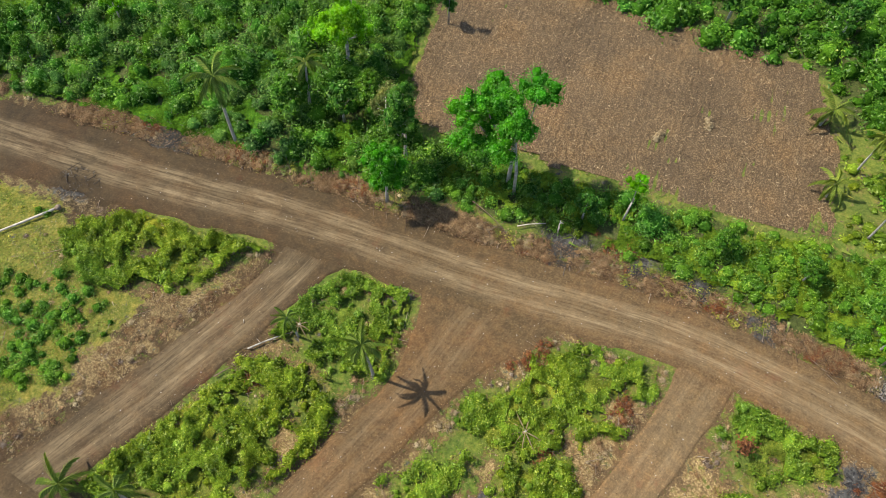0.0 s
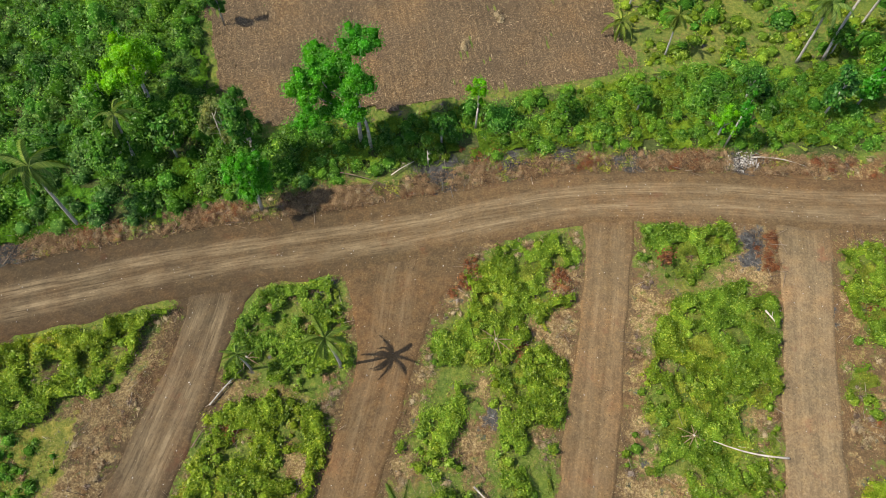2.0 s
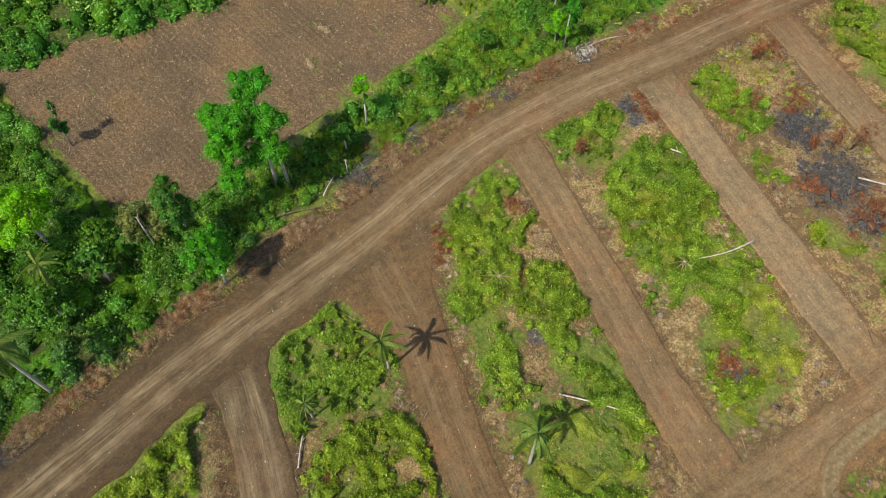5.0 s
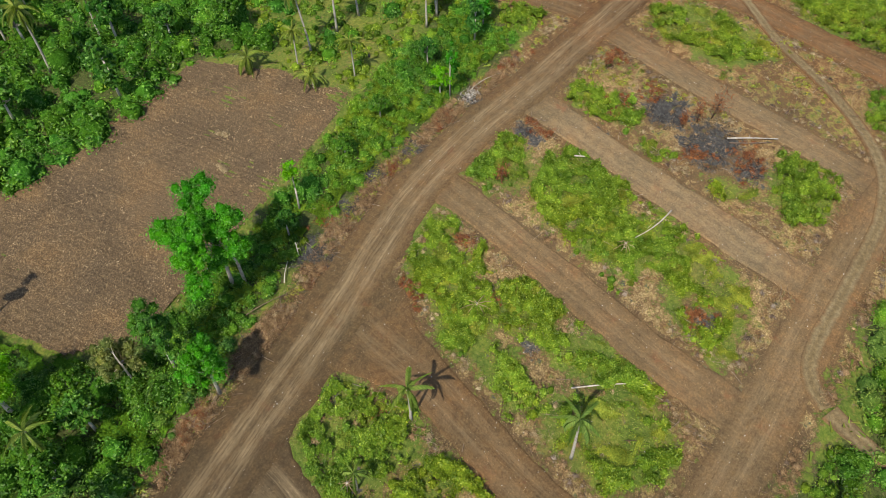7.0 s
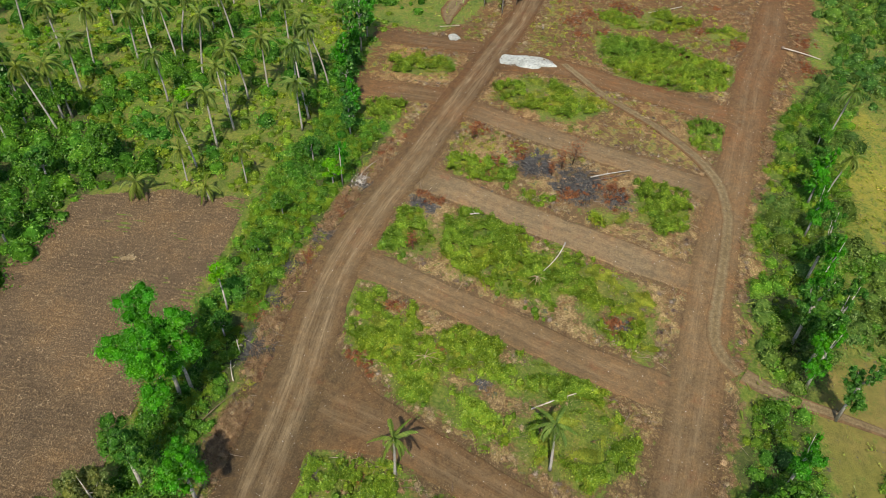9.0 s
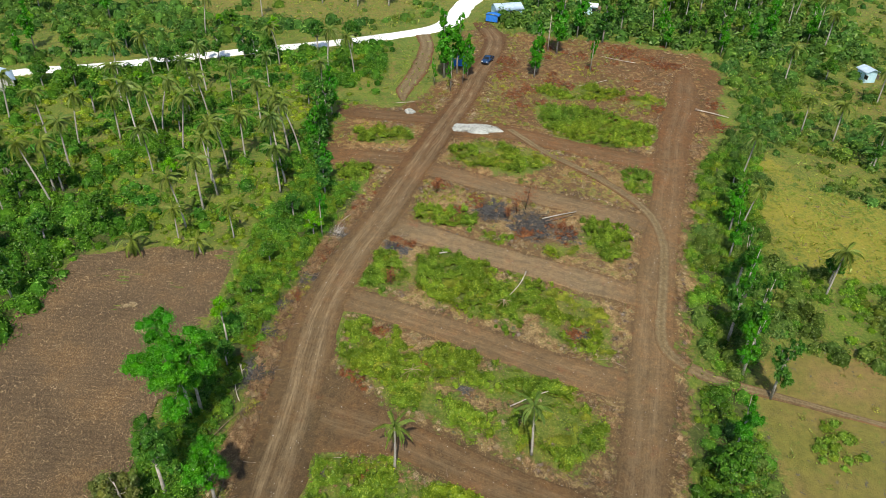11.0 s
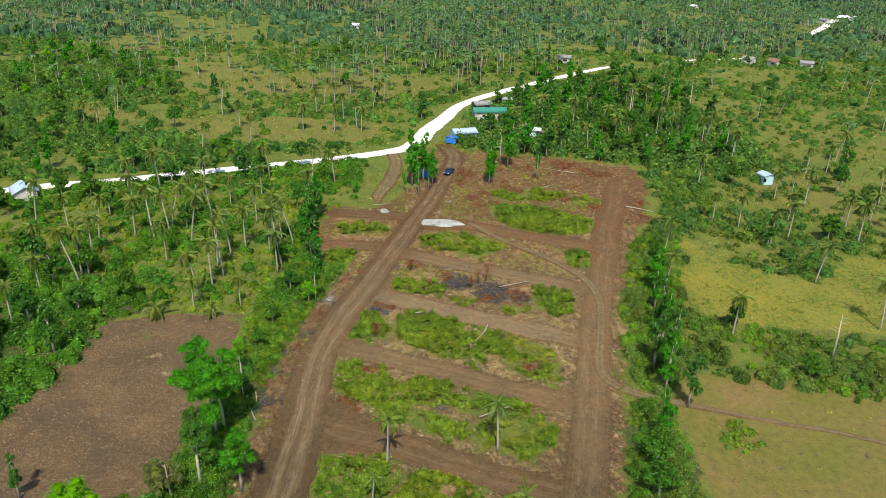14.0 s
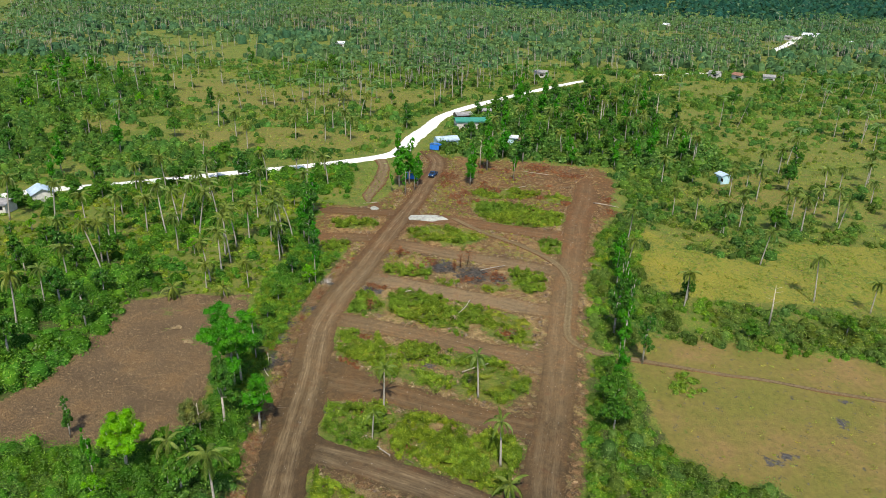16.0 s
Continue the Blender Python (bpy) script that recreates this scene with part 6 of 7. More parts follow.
PLANTED = [(-5.7, 42), (-16.4, 41), (-16.6, 36), (6.4, 41.3), (-19, 44.5), (-26.6, 51)]


def grow(kinds, poly, per_m2, apart, size=(0.75, 1.1), fit=None):
    for x, y in zip(*scatter(poly, per_m2, rng, fit)):
        if not in_sight(x, y) and min((x - a) ** 2 + (y - b) ** 2 for a, b in PLANTED) > apart ** 2:
            PLANTED.append((x, y))
            plant(KINDS[int(rng.choice(kinds))], x, y, rng.uniform(0, 360), rng.uniform(*size))


# row beside the east road
for k, x, y, s in [(6, 10.8, -23.2, 0.86), (6, 7.4, -24.0, 0.98), (7, 4.6, -23.2, 0.8), (7, 17.5, -26.5, 0.86), (6, 1.2, -25.6, 0.72), (7, -7.5, -18.6, 0.72), (0, -11.5, -17.0, 0.8), (6, 22, -27.5, 0.8), (7, 30, -29, 0.7),
                   (0, -17.5, -15.5, 0.75), (3, 37, -31, 0.75), (1, 44, -33.5, 0.6), (0, 52, -36, 0.6)]:
    PLANTED.append((x, y))
    plant(KINDS[k], x, y, 77 * x, s)
for k, x, y, s in [(6, -18.4, 61.8, 0.48), (4, -27.4, 55.0, 0.95), (0, -29.6, 43.4, 0.8), (1, -24.4, 44.0, 0.66), (5, -31.5, 53.0, 0.7), (0, -22.6, 47.6, 0.6)]:
    PLANTED.append((x, y))
    plant(KINDS[k], x, y, 63 * x, s)
# row between the grove and the road
for k, x, y, s in [(4, 31.4, 33.6, 1.0), (5, 31.0, 34.8, 0.75), (2, 43.5, 35.2, 0.55), (3, 47.5, 35.6, 0.62), (2, 52, 37.5, 0.66), (3, 56.5, 39.2, 0.78), (2, 61, 39.5, 0.8), (3, 66, 39.5, 0.7), (2, 71, 39.5, 0.75), (3, 75.9, 39.4, 0.82),
                   (1, 36, 39, 0.5), (0, 24, 40, 0.5), (0, 16, 40.6, 0.48), (1, 2.5, 40.2, 0.45)]:
    PLANTED.append((x, y))
    plant(KINDS[k], x, y, 51 * x, s)
# tall slim trees around the parking place
for k, x, y, s in [(3, 98.5, 17.0, 1.2), (3, 101.5, 14.0, 1.05), (3, 99.5, 11.5, 0.78), (4, 91.1, 15.2, 0.95), (4, 93.5, 19.0, 0.7), (3, 104.5, -5.0, 0.9), (3, 117.5, -11.0, 1.1), (4, 106, -18, 1.0), (2, 127, -24, 0.95), (4, 95, 12.5, 0.8),
                   (3, 101, -4.2, 0.7), (2, 128.5, -55, 0.9), (3, 124, -40, 0.6), (2, 135, -30, 0.9)]:
    PLANTED.append((x, y))
    plant(KINDS[k], x, y, 39 * x, s)
grow([0, 0, 0, 1, 5], FOREST_WEST, 0.013, 4.0, (0.45, 0.75), lambda x, y: (road_gap(x, y) > 4.5).astype(float))
grow([1, 1, 0, 2], GROVE_EDGE, 0.012, 4.5, (0.55, 0.9))
grow([1, 0, 2], [(80, 124), (88, 108), (97, 86), (106, 64), (112, 50), (117, 40), (119, 34), (114, 34), (104, 54), (92, 84), (80, 108), (72, 122)], 0.08, 2.6, (0.5, 0.9), lambda x, y: np.where(y > 55, np.where((y > 84) & (y < 95), 0.1, 1.0), 0.3))
grow([1, 0, 5, 0], GROVE, 0.004, 5.0, (0.45, 0.8))
grow([2, 1, 3, 0, 3], NORTH_TREES, 0.010, 5.0, (0.7, 1.05), lambda x, y: (np.hypot(x - 146, y - 3) > 13) * (np.hypot(x - 177, y + 8) > 16))
grow([1, 0, 0, 2], MID_LAND, 0.0013, 6.0, (0.5, 0.9), mid_cover)
grow([0, 0, 1, 5, 3], LEFT_WOODS, 0.0075, 5.0, (0.5, 0.95), lambda x, y: gaps(94, 30.0, 0.25)(x, y) * (line_distance(x, y, CORAL_LINE[:, :2]) > 5))
grow([0, 1], HEDGE_STRIP, 0.004, 6.0, (0.4, 0.6))
for src in KINDS:
    for o in (*src.children_recursive, src):
        bpy.data.objects.remove(o)


# ---- made things ----
M_TIN_BLUE = plain_material("pale_blue_roof_sheet", (0.42, 0.56, 0.66), (0.66, 0.76, 0.82), 1.2, 0.45, 0.3)
M_TIN_GREEN = plain_material("green_roof_sheet", (0.04, 0.24, 0.17), (0.08, 0.34, 0.25), 1.2, 0.45, 0.2)
M_TIN_GREY = plain_material("weathered_roof_sheet", (0.22, 0.20, 0.19), (0.48, 0.47, 0.46), 1.0, 0.6, 0.3)
M_TIN_WHITE = plain_material("bright_roof_sheet", (0.66, 0.70, 0.74), (0.86, 0.88, 0.90), 1.0, 0.5, 0.2)
M_TIN_RUST = plain_material("rusted_roof_sheet", (0.18, 0.08, 0.05), (0.36, 0.20, 0.14), 1.5, 0.8, 0.1)
M_WALL = plain_material("pale_plaster_wall", (0.42, 0.40, 0.36), (0.62, 0.60, 0.55), 1.5, 0.9)
M_WALL_BLUE = plain_material("pale_blue_wall", (0.36, 0.56, 0.64), (0.52, 0.70, 0.76), 1.5, 0.9)
M_PLANK = plain_material("weathered_boards", (0.12, 0.085, 0.06), (0.28, 0.21, 0.15), 3.0, 0.9)
M_TARP = plain_material("blue_tarpaulin", (0.015, 0.12, 0.48), (0.04, 0.22, 0.65), 1.5, 0.5)
M_CAR = plain_material("dark_blue_car_paint", (0.022, 0.055, 0.13), (0.028, 0.065, 0.15), 1.0, 0.25, 0.3)
M_GLASS = plain_material("dark_window_glass", (0.012, 0.016, 0.02), (0.02, 0.026, 0.03), 1.0, 0.1)
M_RUBBER = plain_material("black_rubber", (0.012, 0.012, 0.012), (0.022, 0.022, 0.022), 8.0, 0.85)
M_RIM = plain_material("grey_wheel_metal", (0.35, 0.35, 0.36), (0.5, 0.5, 0.5), 8.0, 0.35, 0.8)
M_LAMP = plain_material("clear_lamp_cover", (0.65, 0.65, 0.62), (0.75, 0.75, 0.72), 8.0, 0.2)
M_REDLAMP = plain_material("red_lamp_cover", (0.35, 0.01, 0.01), (0.45, 0.015, 0.01), 8.0, 0.25)
M_GRAVEL = dry_material("heaped_gravel", [(0.0, (0.40, 0.41, 0.37)), (0.5, (0.46, 0.47, 0.43)), (1.0, (0.52, 0.53, 0.49))], 2.5)


def sheet_roof(length, width, rise, mat, step=0.35):
    """Two slopes of corrugated sheet with some thickness and an overhang."""
    n = int(length / step) * 2
    u = np.linspace(-length / 2, length / 2, n + 1)
    wave = np.where(np.arange(n + 1) % 2, 0.035, 0.0)
    rows = [(-width / 2, 0.0), (-width / 4, rise / 2), (0.0, rise), (width / 4, rise / 2), (width / 2, 0.0)]
    v = [np.column_stack([u, np.full(n + 1, y), z + wave]) for y, z in rows]
    v += [np.column_stack([u, np.full(n + 1, y), z + wave - 0.06]) for y, z in rows]
    f, m = [], n + 1
    for r in range(4):
        for k in range(n):
            a, b = r * m + k, (r + 1) * m + k
            f.append((a, a + 1, b + 1, b))
            a, b = a + 5 * m, b + 5 * m
            f.append((a, b, b + 1, a + 1))
    for r in (0, 4):
        for k in range(n):
            a = r * m + k
            f.append((a, a + 5 * m, a + 5 * m + 1, a + 1))
    return fast_mesh("roof", np.vstack(v), np.array(f), mat)


def house(x, y, turn, length, width, eave, rise, roof_mat, wall_mat, label, windows=2):
    base = new("house")
    t = 0.14
    for name, size, at in (("wall", (length, t, eave), (0, -width / 2, eave / 2)), ("wall", (length, t, eave), (0, width / 2, eave / 2)),
                           ("wall", (t, width - t, eave), (-length / 2 + t / 2, 0, eave / 2)), ("wall", (t, width - t, eave), (length / 2 - t / 2, 0, eave / 2))):
        part(name, bm_mesh(name, box(bmesh.new(), size, at, 0, 0.02), wall_mat), base)
    for s in (-1, 1):
        bm = bmesh.new()
        a = s * (length / 2 - 0.07)
        tri = [bm.verts.new((a, -width / 2, eave)), bm.verts.new((a, width / 2, eave)), bm.verts.new((a, 0, eave + rise * 0.94))]
        back = [bm.verts.new((q.co.x - s * 0.1, q.co.y, q.co.z)) for q in tri]
        bm.faces.new(tri), bm.faces.new(back[::-1])
        for k in range(3):
            bm.faces.new((tri[k], back[k], back[(k + 1) % 3], tri[(k + 1) % 3]))
        part("gable", bm_mesh("gable", bm, wall_mat), base)
    roof = part("roof", sheet_roof(length + 0.9, width + 1.1, rise, roof_mat), base, "corrugated sheet roof")
    roof.location.z = eave + 0.02
    part("door", bm_mesh("door", box(bmesh.new(), (0.95, 0.06, 2.05), (length * 0.12, -width / 2 - 0.09, 1.03), 0, 0.01), M_PLANK), base)
    for k in range(windows):
        wx = -length / 2 + (k + 0.7) * length / (windows + 0.6)
        if abs(wx - length * 0.12) < 1.2:
            wx -= 1.6
        for side in (-1, 1):
            w = part("window", bm_mesh("window", box(bmesh.new(), (1.2, 0.07, 1.0), (wx, side * (width / 2 + 0.09), 1.55), 0, 0.01), M_PLANK), base)
            part("pane", bm_mesh("pane", box(bmesh.new(), (1.0, 0.03, 0.8), (wx, side * (width / 2 + 0.13), 1.55)), M_GLASS), w)
    base.matrix_basis = pose(x, y, 0, 0, 0, turn)
    return tagged(base, label, "house")


house(147.5, 0.6, 108, 7.5, 5.2, 2.5, 1.1, M_TIN_BLUE, M_WALL_BLUE, "small house with pale blue corrugated roof by the coral road")
house(177.0, -11.0, 98, 13.0, 6.0, 2.8, 1.3, M_TIN_GREEN, M_WALL, "long house with green corrugated roof among trees", 3)
house(190.0, -8.5, 110, 6.5, 5.0, 2.5, 1.0, M_TIN_GREY, M_PLANK, "small board house with weathered grey roof")
house(200.0, -19.0, 95, 4.0, 3.6, 2.3, 0.8, M_TIN_GREY, M_PLANK, "tiny board hut with grey sheet roof")
house(152.0, -24.0, 80, 3.4, 3.0, 2.5, 0.7, M_TIN_WHITE, M_WALL_BLUE, "pale blue hut half hidden behind tall trees")
house(82.0, 111.6, 35, 5.6, 4.8, 2.7, 1.5, M_TIN_BLUE, M_WALL, "house with bright pale roof beside the coral road")
house(74.0, 117.5, 80, 4.6, 4.2, 2.5, 1.0, M_TIN_GREY, M_WALL, "house with grey sheet roof at the grove edge")
house(107.0, -84.0, 12, 3.2, 2.8, 2.6, 0.7, M_TIN_BLUE, M_WALL_BLUE, "small pale blue house among coconut palms", 1)
for hx, hy, ht, hl, mat in [(306, -62, 60, 9, M_TIN_GREY), (312, -180, 20, 9, M_TIN_RUST), (308, -196, 70, 8, M_TIN_GREY), (318, -168, 40, 8, M_TIN_GREY), (420, 62, 80, 12, M_TIN_WHITE), (560, -356, 60, 16, M_TIN_WHITE),
                            (575, -366, 70, 18, M_TIN_WHITE), (545, -330, 30, 10, M_TIN_GREY), (508, -362, 60, 9, M_TIN_WHITE), (392, 300, 20, 10, M_TIN_GREY), (640, -250, 20, 10, M_TIN_WHITE)]:
    house(hx, hy, ht, hl * 0.78, hl * 0.5, 2.8, 1.3, mat, M_WALL, "distant house with sheet roof among palms")


def lean_to(x, y, turn):
    """Blue sheet stretched over four posts."""
    base = new("tarp_shelter")
    for px, py, h in ((-1.7, -1.3, 2.0), (1.7, -1.3, 2.0), (-1.7, 1.3, 2.5), (1.7, 1.3, 2.5)):
        part("post", bm_mesh("post", tube([(px, py, -0.1), (px, py, h)], [0.06, 0.05], 6), M_PLANK, True), base)
    xs, ys = np.linspace(-2.1, 2.1, 9), np.linspace(-1.7, 1.7, 7)
    X, Y = np.meshgrid(xs, ys)
    Z = 2.28 + 0.19 * Y / 1.3 - 0.12 * np.cos(X * 1.4) * np.cos(Y * 1.6) + 0.05 * (vnoise(X, Y, 0.5, 3) - 0.5)
    Z = np.where(np.abs(X) > 2.0, Z - 0.35, Z)
    k = (np.mgrid[0:6, 0:8][0] * 9 + np.mgrid[0:6, 0:8][1]).ravel()
    sheet = part("tarpaulin", fast_mesh("tarpaulin", np.stack([X.ravel(), Y.ravel(), Z.ravel()], 1), np.stack([k, k + 1, k + 10, k + 9], 1), M_TARP, True), base, "faded blue tarpaulin")
    sheet.modifiers.new("thick", "SOLIDIFY").thickness = 0.02
    wall = part("side_sheet", bm_mesh("side_sheet", box(bmesh.new(), (3.4, 0.04, 1.9), (0, 1.34, 1.25), 0, 0.01), M_TARP), base, "hanging blue tarpaulin")
    base.matrix_basis = pose(x, y, 0, 0, 0, turn)
    return tagged(base, "shelter of blue tarpaulin on wooden posts under trees", "shelter")


lean_to(106.5, 13.4, 95)
lean_to(141.5, 4.6, 70)


def pickup(x, y, turn):
    base = new("car")
    # side profile lofted across the width
    prof = [(-2.2, 0.45), (-2.25, 0.95), (-0.55, 1.0), (-0.42, 1.62), (0.75, 1.66), (1.25, 1.08), (2.1, 0.98), (2.28, 0.7), (2.25, 0.42)]
    bm = bmesh.new()
    rings = []
    for s, k in ((-0.88, 0.0), (-0.80, 1.0), (0.80, 1.0), (0.88, 0.0)):
        ring = []
        for px, pz in prof:
            narrow = 0.12 if pz > 1.3 else 0.0
            ring.append(bm.verts.new((px, s * (1 - narrow), pz if k else min(pz, 0.9 + 0.7 * (pz - 0.9)))))
        rings.append(ring)
    for a, b in zip(rings[:-1], rings[1:]):
        for k in range(len(prof)):
            bm.faces.new((a[k], a[(k + 1) % len(prof)], b[(k + 1) % len(prof)], b[k]))
    bm.faces.new(rings[0][::-1]), bm.faces.new(rings[-1])
    bmesh.ops.bevel(bm, geom=list(bm.edges), offset=0.04, segments=2, affect="EDGES")
    part("body", bm_mesh("body", bm, M_CAR, True), base, "dark blue painted body")
    part("windscreen", bm_mesh("windscreen", box(bmesh.new(), (0.04, 1.3, 0.62), (0, 0, 0), 0, 0.01), M_GLASS), base).matrix_basis = pose(1.05, 0, 1.40, 0, -41, 0)
    part("rear_window", bm_mesh("rear_window", box(bmesh.new(), (0.04, 1.25, 0.45), (-0.53, 0, 1.36), 0, 0.01), M_GLASS), base)
    for s in (-1, 1):
        part("side_window", bm_mesh("side_window", box(bmesh.new(), (1.05, 0.04, 0.42), (0.2, s * 0.80, 1.36), 0, 0.01), M_GLASS), base)
        part("headlight", bm_mesh("headlight", box(bmesh.new(), (0.10, 0.34, 0.18), (2.22, s * 0.62, 0.80), 0, 0.03), M_LAMP), base)
        part("tail_light", bm_mesh("tail_light", box(bmesh.new(), (0.06, 0.16, 0.3), (-2.26, s * 0.74, 0.78), 0, 0.02), M_REDLAMP), base)
    part("load_bed", bm_mesh("load_bed", box(bmesh.new(), (1.45, 1.4, 0.06), (-1.4, 0, 1.02), 0, 0.01), M_RUBBER), base, "black load bed")
    part("front_bumper", bm_mesh("front_bumper", box(bmesh.new(), (0.16, 1.66, 0.22), (2.3, 0, 0.52), 0, 0.04), M_RUBBER), base)
    for wx in (-1.35, 1.45):
        for s in (-1, 1):
            w = part("wheel", bm_mesh("wheel", tube([(wx, s * 0.66, 0.36), (wx, s * 0.9, 0.36)], [0.24, 0.24], 14), M_RIM), base)
            part("tyre", bm_mesh("tyre", tube([(wx, s * 0.62, 0.36), (wx, s * 0.66, 0.36), (wx, s * 0.86, 0.36), (wx, s * 0.89, 0.36)], [0.31, 0.36, 0.36, 0.31], 18), M_RUBBER, True), w)
    base.matrix_basis = pose(x, y, 0.13, 0, 0, turn)
    return tagged(base, "dark blue pickup parked on the earth road", "car")


pickup(109.2, 6.6, 157)


def heap(name, x, y, rx, ry, h, turn, mat, label, seed):
    """A low lumpy heap."""
    rings, sides = 9, 28
    v = [(0, 0, h)]
    for k in range(1, rings + 1):
        for s in range(sides):
            a = 2 * math.pi * s / sides
            w = 1 + 0.16 * math.sin(2 * a + seed) + 0.16 * math.sin(5 * a + 2 * seed) + 0.10 * math.sin(9 * a + seed)
            r = k / rings
            q = Vector((r * rx * w * math.cos(a), r * ry * w * math.sin(a), 0))
            v.append((q.x, q.y, h * max(0.0, 1 - r ** 4) * (0.7 + 0.6 * float(vnoise(q.x + x, q.y + y, 0.9, seed))) - (0.12 if k == rings else 0)))
    f = [(0, 1 + s, 1 + (s + 1) % sides) for s in range(sides)]
    me = bpy.data.meshes.new(name)
    quads = [(1 + k * sides + s, 1 + (k + 1) * sides + s, 1 + (k + 1) * sides + (s + 1) % sides, 1 + k * sides + (s + 1) % sides) for k in range(rings - 1) for s in range(sides)]
    me.from_pydata(v, [], f + quads)
    me.materials.append(mat)
    ob = new(name, me)
    ob.matrix_basis = pose(x, y, 0.13, 0, 0, turn)
    r = np.random.default_rng(seed)
    n = int(90 * rx * ry)
    a, q = r.uniform(0, 6.28, n), np.sqrt(r.uniform(0, 1, n))
    gx, gy = q * rx * np.cos(a), q * ry * np.sin(a)
    gz = h * (1 - q ** 4) * 0.95 + 0.03
    stones = crowns(gx, gy, gz, r.uniform(0.04, 0.10, n), np.full(n, 0.06), np.full(n, 5), 0.06, r, 0.9, core=0)
    tagged(part("loose_gravel", fast_mesh("loose_gravel", stones[0], stones[1], mat), ob), kind="stuff")
    return tagged(ob, label, "gravel heap")


heap("gravel_mound", 71.6, 9.6, 4.9, 2.1, 0.45, 93, M_GRAVEL, "pale grey gravel heap dumped beside the earth road", 3)
heap("gravel_mound", 78.6, 23.4, 1.3, 0.9, 0.4, 20, M_GRAVEL, "small pale gravel heap near a side road", 5)


def log(a, b, r0, r1, mat, label, bend=0.0, roots=False, height=0.2):
    """A fallen trunk, resting on the ground, with broken side stubs."""
    r0, r1 = 0.62 * r0, 0.62 * r1
    base = new("fallen_trunk")
    A, B = Vector((*a, height + r0)), Vector((*b, height + r1))
    d = B - A
    side = Vector((-d.y, d.x, 0)).normalized() * bend
    pts = [A + d * s + side * math.sin(math.pi * s) for s in (0, 0.2, 0.4, 0.6, 0.8, 1.0)]
    part("stem", bm_mesh("stem", tube(pts, [r0 + (r1 - r0) * s for s in (0, 0.2, 0.4, 0.6, 0.8, 1.0)], 9), mat, True), base)
    q = random.Random(int(100 * (a[0] + b[1])))
    for k in range(3):
        p = A + d * q.uniform(0.3, 0.9)
        e = p + Vector((q.uniform(-0.5, 0.5), q.uniform(-0.5, 0.5), q.uniform(0.1, 0.45)))
        part("branch_stub", bm_mesh("branch_stub", tube([p, e], [r1 * 0.6, r1 * 0.25], 5), mat, True), base)
    if roots:
        bm = bmesh.new()
        bmesh.ops.create_icosphere(bm, subdivisions=2, radius=r0 * 2.3, matrix=Matrix.Translation(A))
        for vert in bm.verts:
            vert.co += (vert.co - A) * 0.4 * (noise.noise(vert.co * 3))
        part("root_ball", bm_mesh("root_ball", bm, M_PLANK, True), base, "brown earthy root ball")
    return tagged(base, label, "log")


log((-47.1, 24.8), (-54.0, 17.6), 0.22, 0.15, M_LOG, "bleached fallen palm trunk with brown root end", 0.1, True)
log((-2.4, 5.8), (1.3, -1.0), 0.13, 0.08, M_LOG, "pale fallen trunk lying across green shrubs", 0.15, height=0.45)
log((23.7, 2.4), (18.1, 5.1), 0.16, 0.06, M_LOG, "pale dead trunk on a bushy lot", 0.3, height=0.45)
log((27.4, 15.2), (28.0, 13.6), 0.14, 0.12, M_LOG, "short pale log among green shrubs", height=0.5)
log((38.7, -1.2), (41.3, -7.0), 0.18, 0.12, M_BARK, "brown fallen trunk on burnt ground", 0.1)
log((38.0, -1.6), (40.4, -6.4), 0.14, 0.1, M_TWIG, "thin brown fallen trunk on burnt ground", -0.1)
log((84.9, -38.0), (81.6, -44.0), 0.22, 0.12, M_LOG, "fallen pale trunk at the edge of the clearing", 0.2, True)
log((33.6, 31.6), (38.6, 29.4), 0.13, 0.05, M_LOG, "bent white dead branch beside the burnt heap", 0.4)
log((-3.4, 37.1), (-0.8, 38.3), 0.10, 0.06, M_LOG, "pale dead branch on the roadside heap", 0.1, height=0.4)
log((-22.9, 17.2), (-19.7, 20.0), 0.13, 0.09, M_BARK, "pale fallen trunk at the edge of a lot", 0.1)
log((-24.6, 13.9), (-21.5, 17.0), 0.10, 0.06, M_TWIG, "brown dead branch at the edge of a lot", 0.2)
log((5.2, 12.4), (6.3, 12.0), 0.09, 0.07, M_LOG, "short bleached log on a cleared lot")
log((-8.5, 38.6), (-4.0, 35.9), 0.09, 0.05, M_TWIG, "grey dead branch on the roadside heap", 0.2, height=0.35)
log((100.0, -21.0), (96.0, -14.0), 0.14, 0.08, M_LOG, "fallen thin trunk in the clearing", 0.2)
log((112.0, -30.0), (116.0, -22.0), 0.15, 0.08, M_LOG, "pale fallen trunk at the clearing's end", 0.2)
log((82.5, 26.6), (83.5, 22.8), 0.10, 0.08, M_LOG, "pale pole lying in the grass")


def stump(x, y, seed, r=1.3, label="dead palm top with splayed straw-coloured fronds"):
    """A felled palm top: a short stub and splayed dry leaves."""
    q = random.Random(seed)
    base = new("palm_stump")
    part("stub", bm_mesh("stub", tube([(0, 0, 0), (0.05, 0, 0.5), (0.1, 0.05, 0.8)], [0.2, 0.16, 0.12], 8), M_LOG, True), base)
    for k in range(9):
        a = k * 0.7 + q.uniform(-0.2, 0.2)
        l = r * q.uniform(0.7, 1.3)
        pts = [(0.1, 0, 0.75), (0.5 * l * math.cos(a), 0.5 * l * math.sin(a), 0.7), (l * math.cos(a), l * math.sin(a), 0.2)]
        part("dry_frond", bm_mesh("dry_frond", tube(pts, [0.04, 0.05, 0.015], 4), M_STRAW, False), base)
    base.matrix_basis = pose(x, y, 0.1, 0, 0, 0)
    return tagged(base, label, "stump")


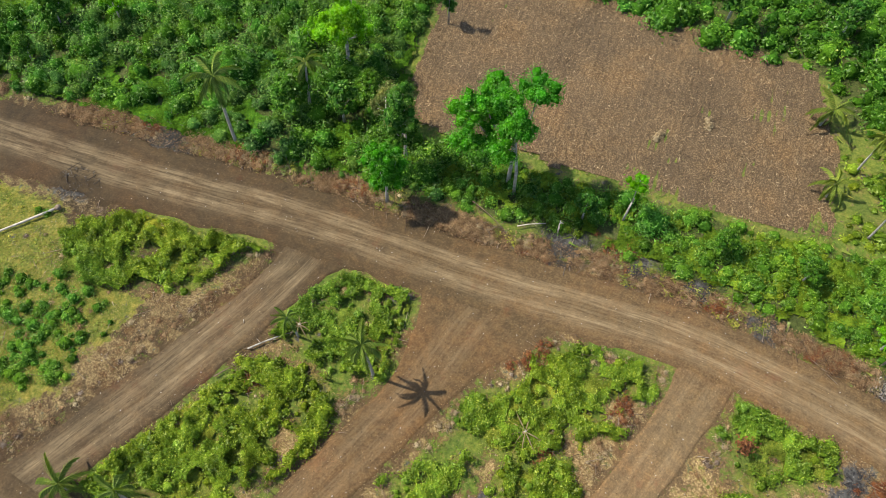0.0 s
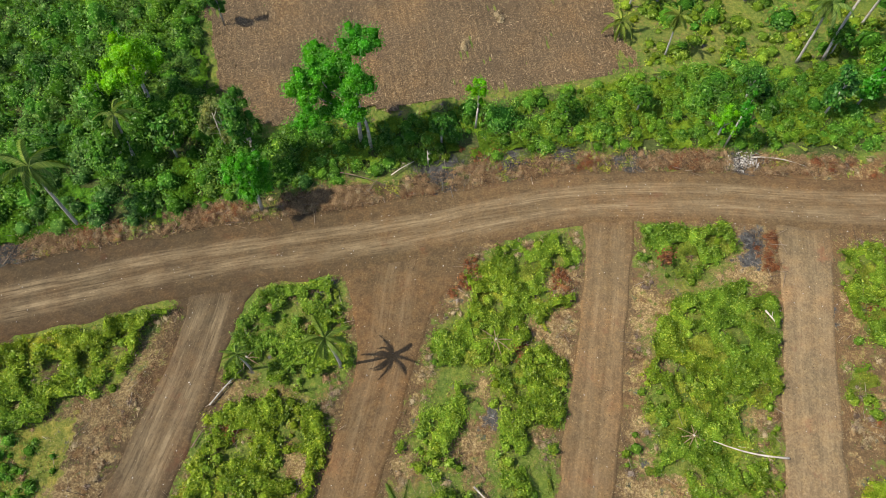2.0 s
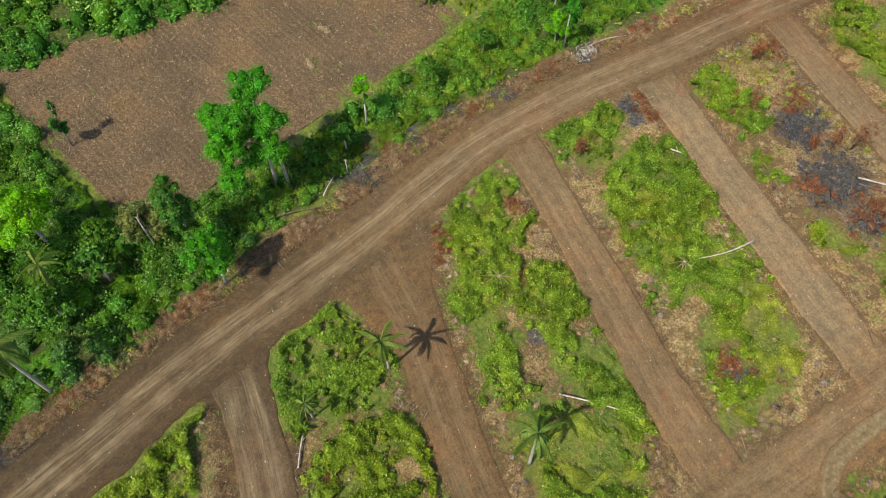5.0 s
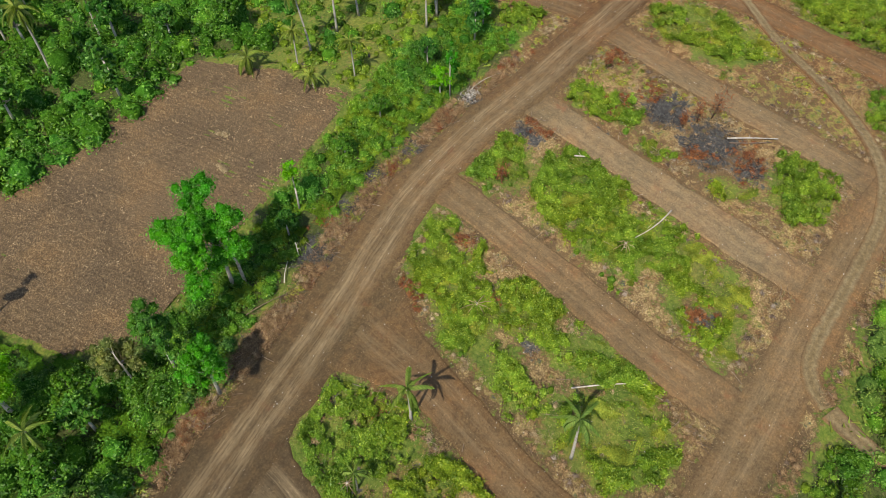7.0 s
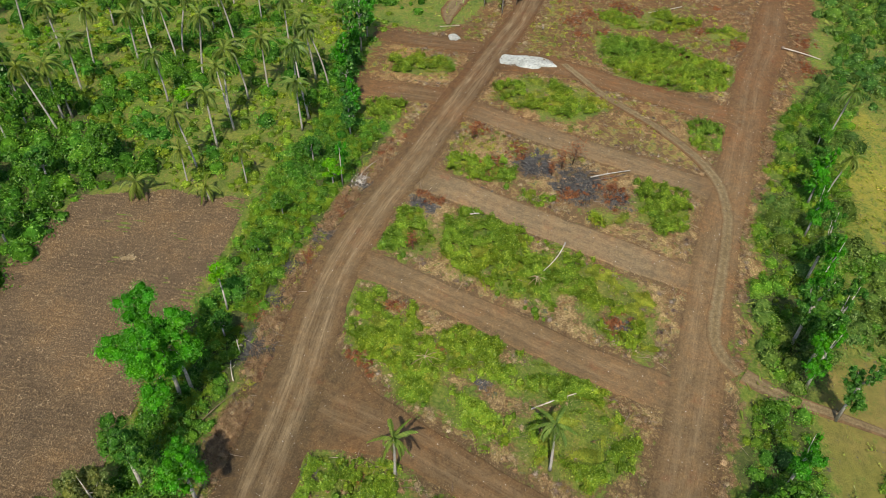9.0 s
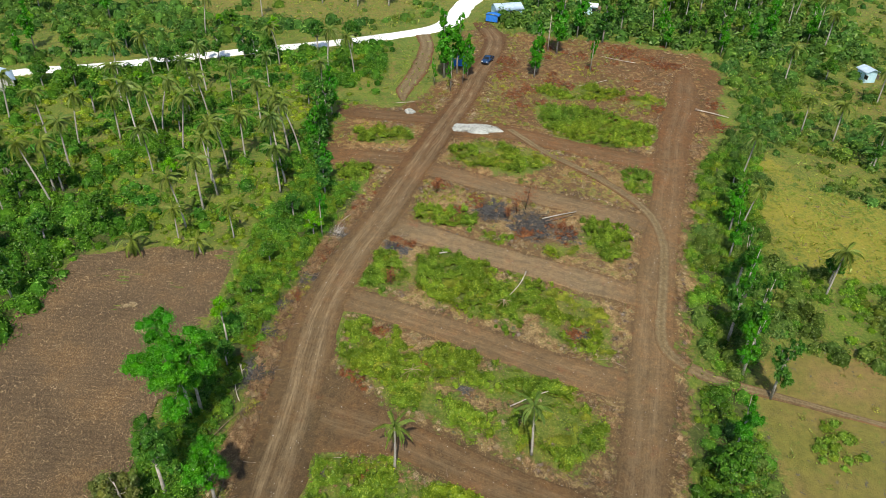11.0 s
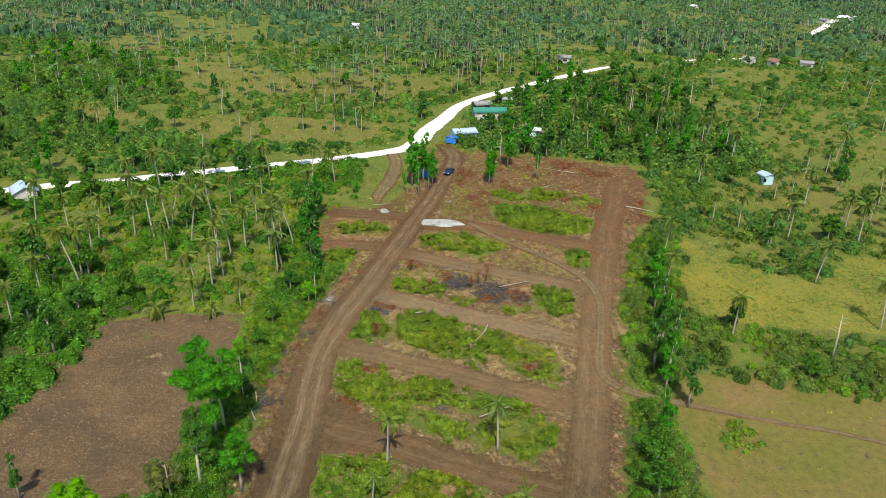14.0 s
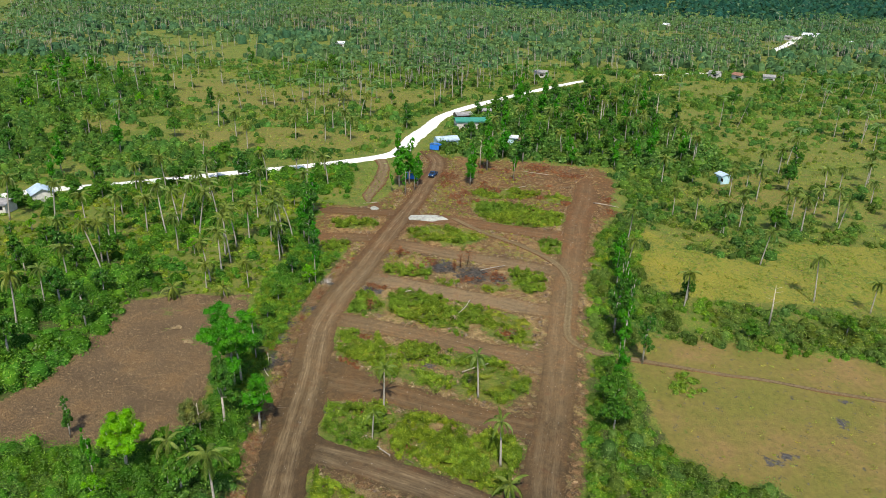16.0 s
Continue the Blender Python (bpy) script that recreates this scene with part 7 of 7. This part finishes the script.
stump(2.4, 17.6, 1, 1.6)
stump(85.2, 6.9, 2, 1.5, "grey uprooted stump with broken pale limbs")
stump(-19.4, 20.6, 3, 1.2)
stump(16.5, 5.8, 4, 1.2)


def snag(x, y, h, seed, mat, leafy, label):
    """A bare upright stem with a few dead branches."""
    q = random.Random(seed)
    base = new("dead_tree")
    top = Vector((q.uniform(-0.4, 0.4), q.uniform(-0.4, 0.4), h))
    part("trunk", bm_mesh("trunk", tube([(0, 0, -0.2), tuple(top * 0.5 + Vector((0.08, 0, 0))), tuple(top)], [0.04 + 0.016 * h, 0.03 + 0.012 * h, 0.03], 7), mat, True), base)
    for k in range(6):
        p = top * q.uniform(0.45, 0.95)
        e = p + Vector((q.uniform(-1, 1), q.uniform(-1, 1), q.uniform(0.2, 0.8))) * h * 0.16
        part("branch", bm_mesh("branch", tube([tuple(p), tuple(e)], [0.035, 0.012], 5), mat, True), base)
    if leafy:
        r = np.random.default_rng(seed)
        at = np.array(top)[None] * r.uniform(0.4, 1.05, (260, 1)) + r.normal(0, 0.13 * h, (260, 3))
        at[:, 2] = np.maximum(at[:, 2], 0.1)
        v, f = leaves(at, np.tile((0, 0, 0.6), (260, 1)), np.full(260, 0.16), r, 0.35)
        part("dead_leaves", fast_mesh("dead_leaves", v, f, M_RUST), base, "scorched rust-red leaves")
    base.matrix_basis = pose(x, y, 0, 0, 0, q.uniform(0, 360))
    return tagged(base, label, "dead tree")


snag(40.4, 2.9, 3.2, 1, M_TWIG, True, "scorched rust-red sapling on burnt ground")
snag(41.8, 1.4, 4.2, 2, M_TWIG, True, "taller scorched red sapling on burnt ground")
snag(38.6, 4.4, 2.2, 3, M_TWIG, True, "small scorched sapling on burnt ground")
snag(13.8, -54.0, 9.0, 4, M_LOG, False, "tall bare dead palm trunk at the pasture edge")
snag(184.0, -88.0, 14.0, 5, M_LOG, False, "tall bare pale trunk above dark trees")
snag(167.0, -60.0, 14.0, 6, M_LOG, False, "tall bare leaning trunk above dark trees")
snag(119.5, -9.0, 9.0, 7, M_LOG, False, "bare pale trunk standing in the clearing")
snag(-29.5, 45.0, 5.0, 8, M_LOG, False, "bare white branching dead tree in undergrowth")
snag(-19.2, 43.6, 6.4, 9, M_LOG, False, "bleached bare limbs among grey-green leaves")
snag(0.6, 37.8, 2.5, 10, M_LOG, False, "bare white stick of a dead sapling by the road")
snag(20.0, 21.8, 2.6, 11, M_TWIG, True, "scorched sapling at the edge of a lot")
snag(46.0, 16.5, 2.4, 12, M_TWIG, True, "scorched rust-red shrub on a cleared lot")


# ---- distant hills ----
def hill_material():
    m, t, b = material("hazed_forest_hills", 0.95)
    n = Net(t)
    pos = n.place()
    # the blue of distance haze is put into the hill colour
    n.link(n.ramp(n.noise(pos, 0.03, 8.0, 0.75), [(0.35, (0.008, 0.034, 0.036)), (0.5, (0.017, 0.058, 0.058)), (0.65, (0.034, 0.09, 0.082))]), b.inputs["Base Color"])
    n.link(n.bump(n.noise(pos, 0.05, 6.0, 0.7), 0.35, 4.0), b.inputs["Normal"])
    return m


def hills():
    xs, ys = np.arange(1500, 3600, 30.0), np.arange(-2600, 2100, 36.0)
    X, Y = np.meshgrid(xs, ys)
    start = 1650 + 0.1 * (Y + 200)
    rise = np.clip((X - start) / 500, 0, 1) ** 1.15
    Z = -4 + rise * (80 + 130 * vnoise(X, Y, 420, 91) + 30 * vnoise(X, Y, 120, 92)) + 7 * vnoise(X, Y, 26, 93) * np.clip((X - start + 60) / 80, 0, 1)
    n, m = len(xs), len(ys)
    j, i = np.mgrid[0:m - 1, 0:n - 1]
    k = (j * n + i).ravel()
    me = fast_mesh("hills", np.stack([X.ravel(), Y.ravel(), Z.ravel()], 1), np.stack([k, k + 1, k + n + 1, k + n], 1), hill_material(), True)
    tagged(new("backdrop_hills", me), "forested hills at the horizon, haze painted in as dark blue-green", "hills", kind="structure")


hills()
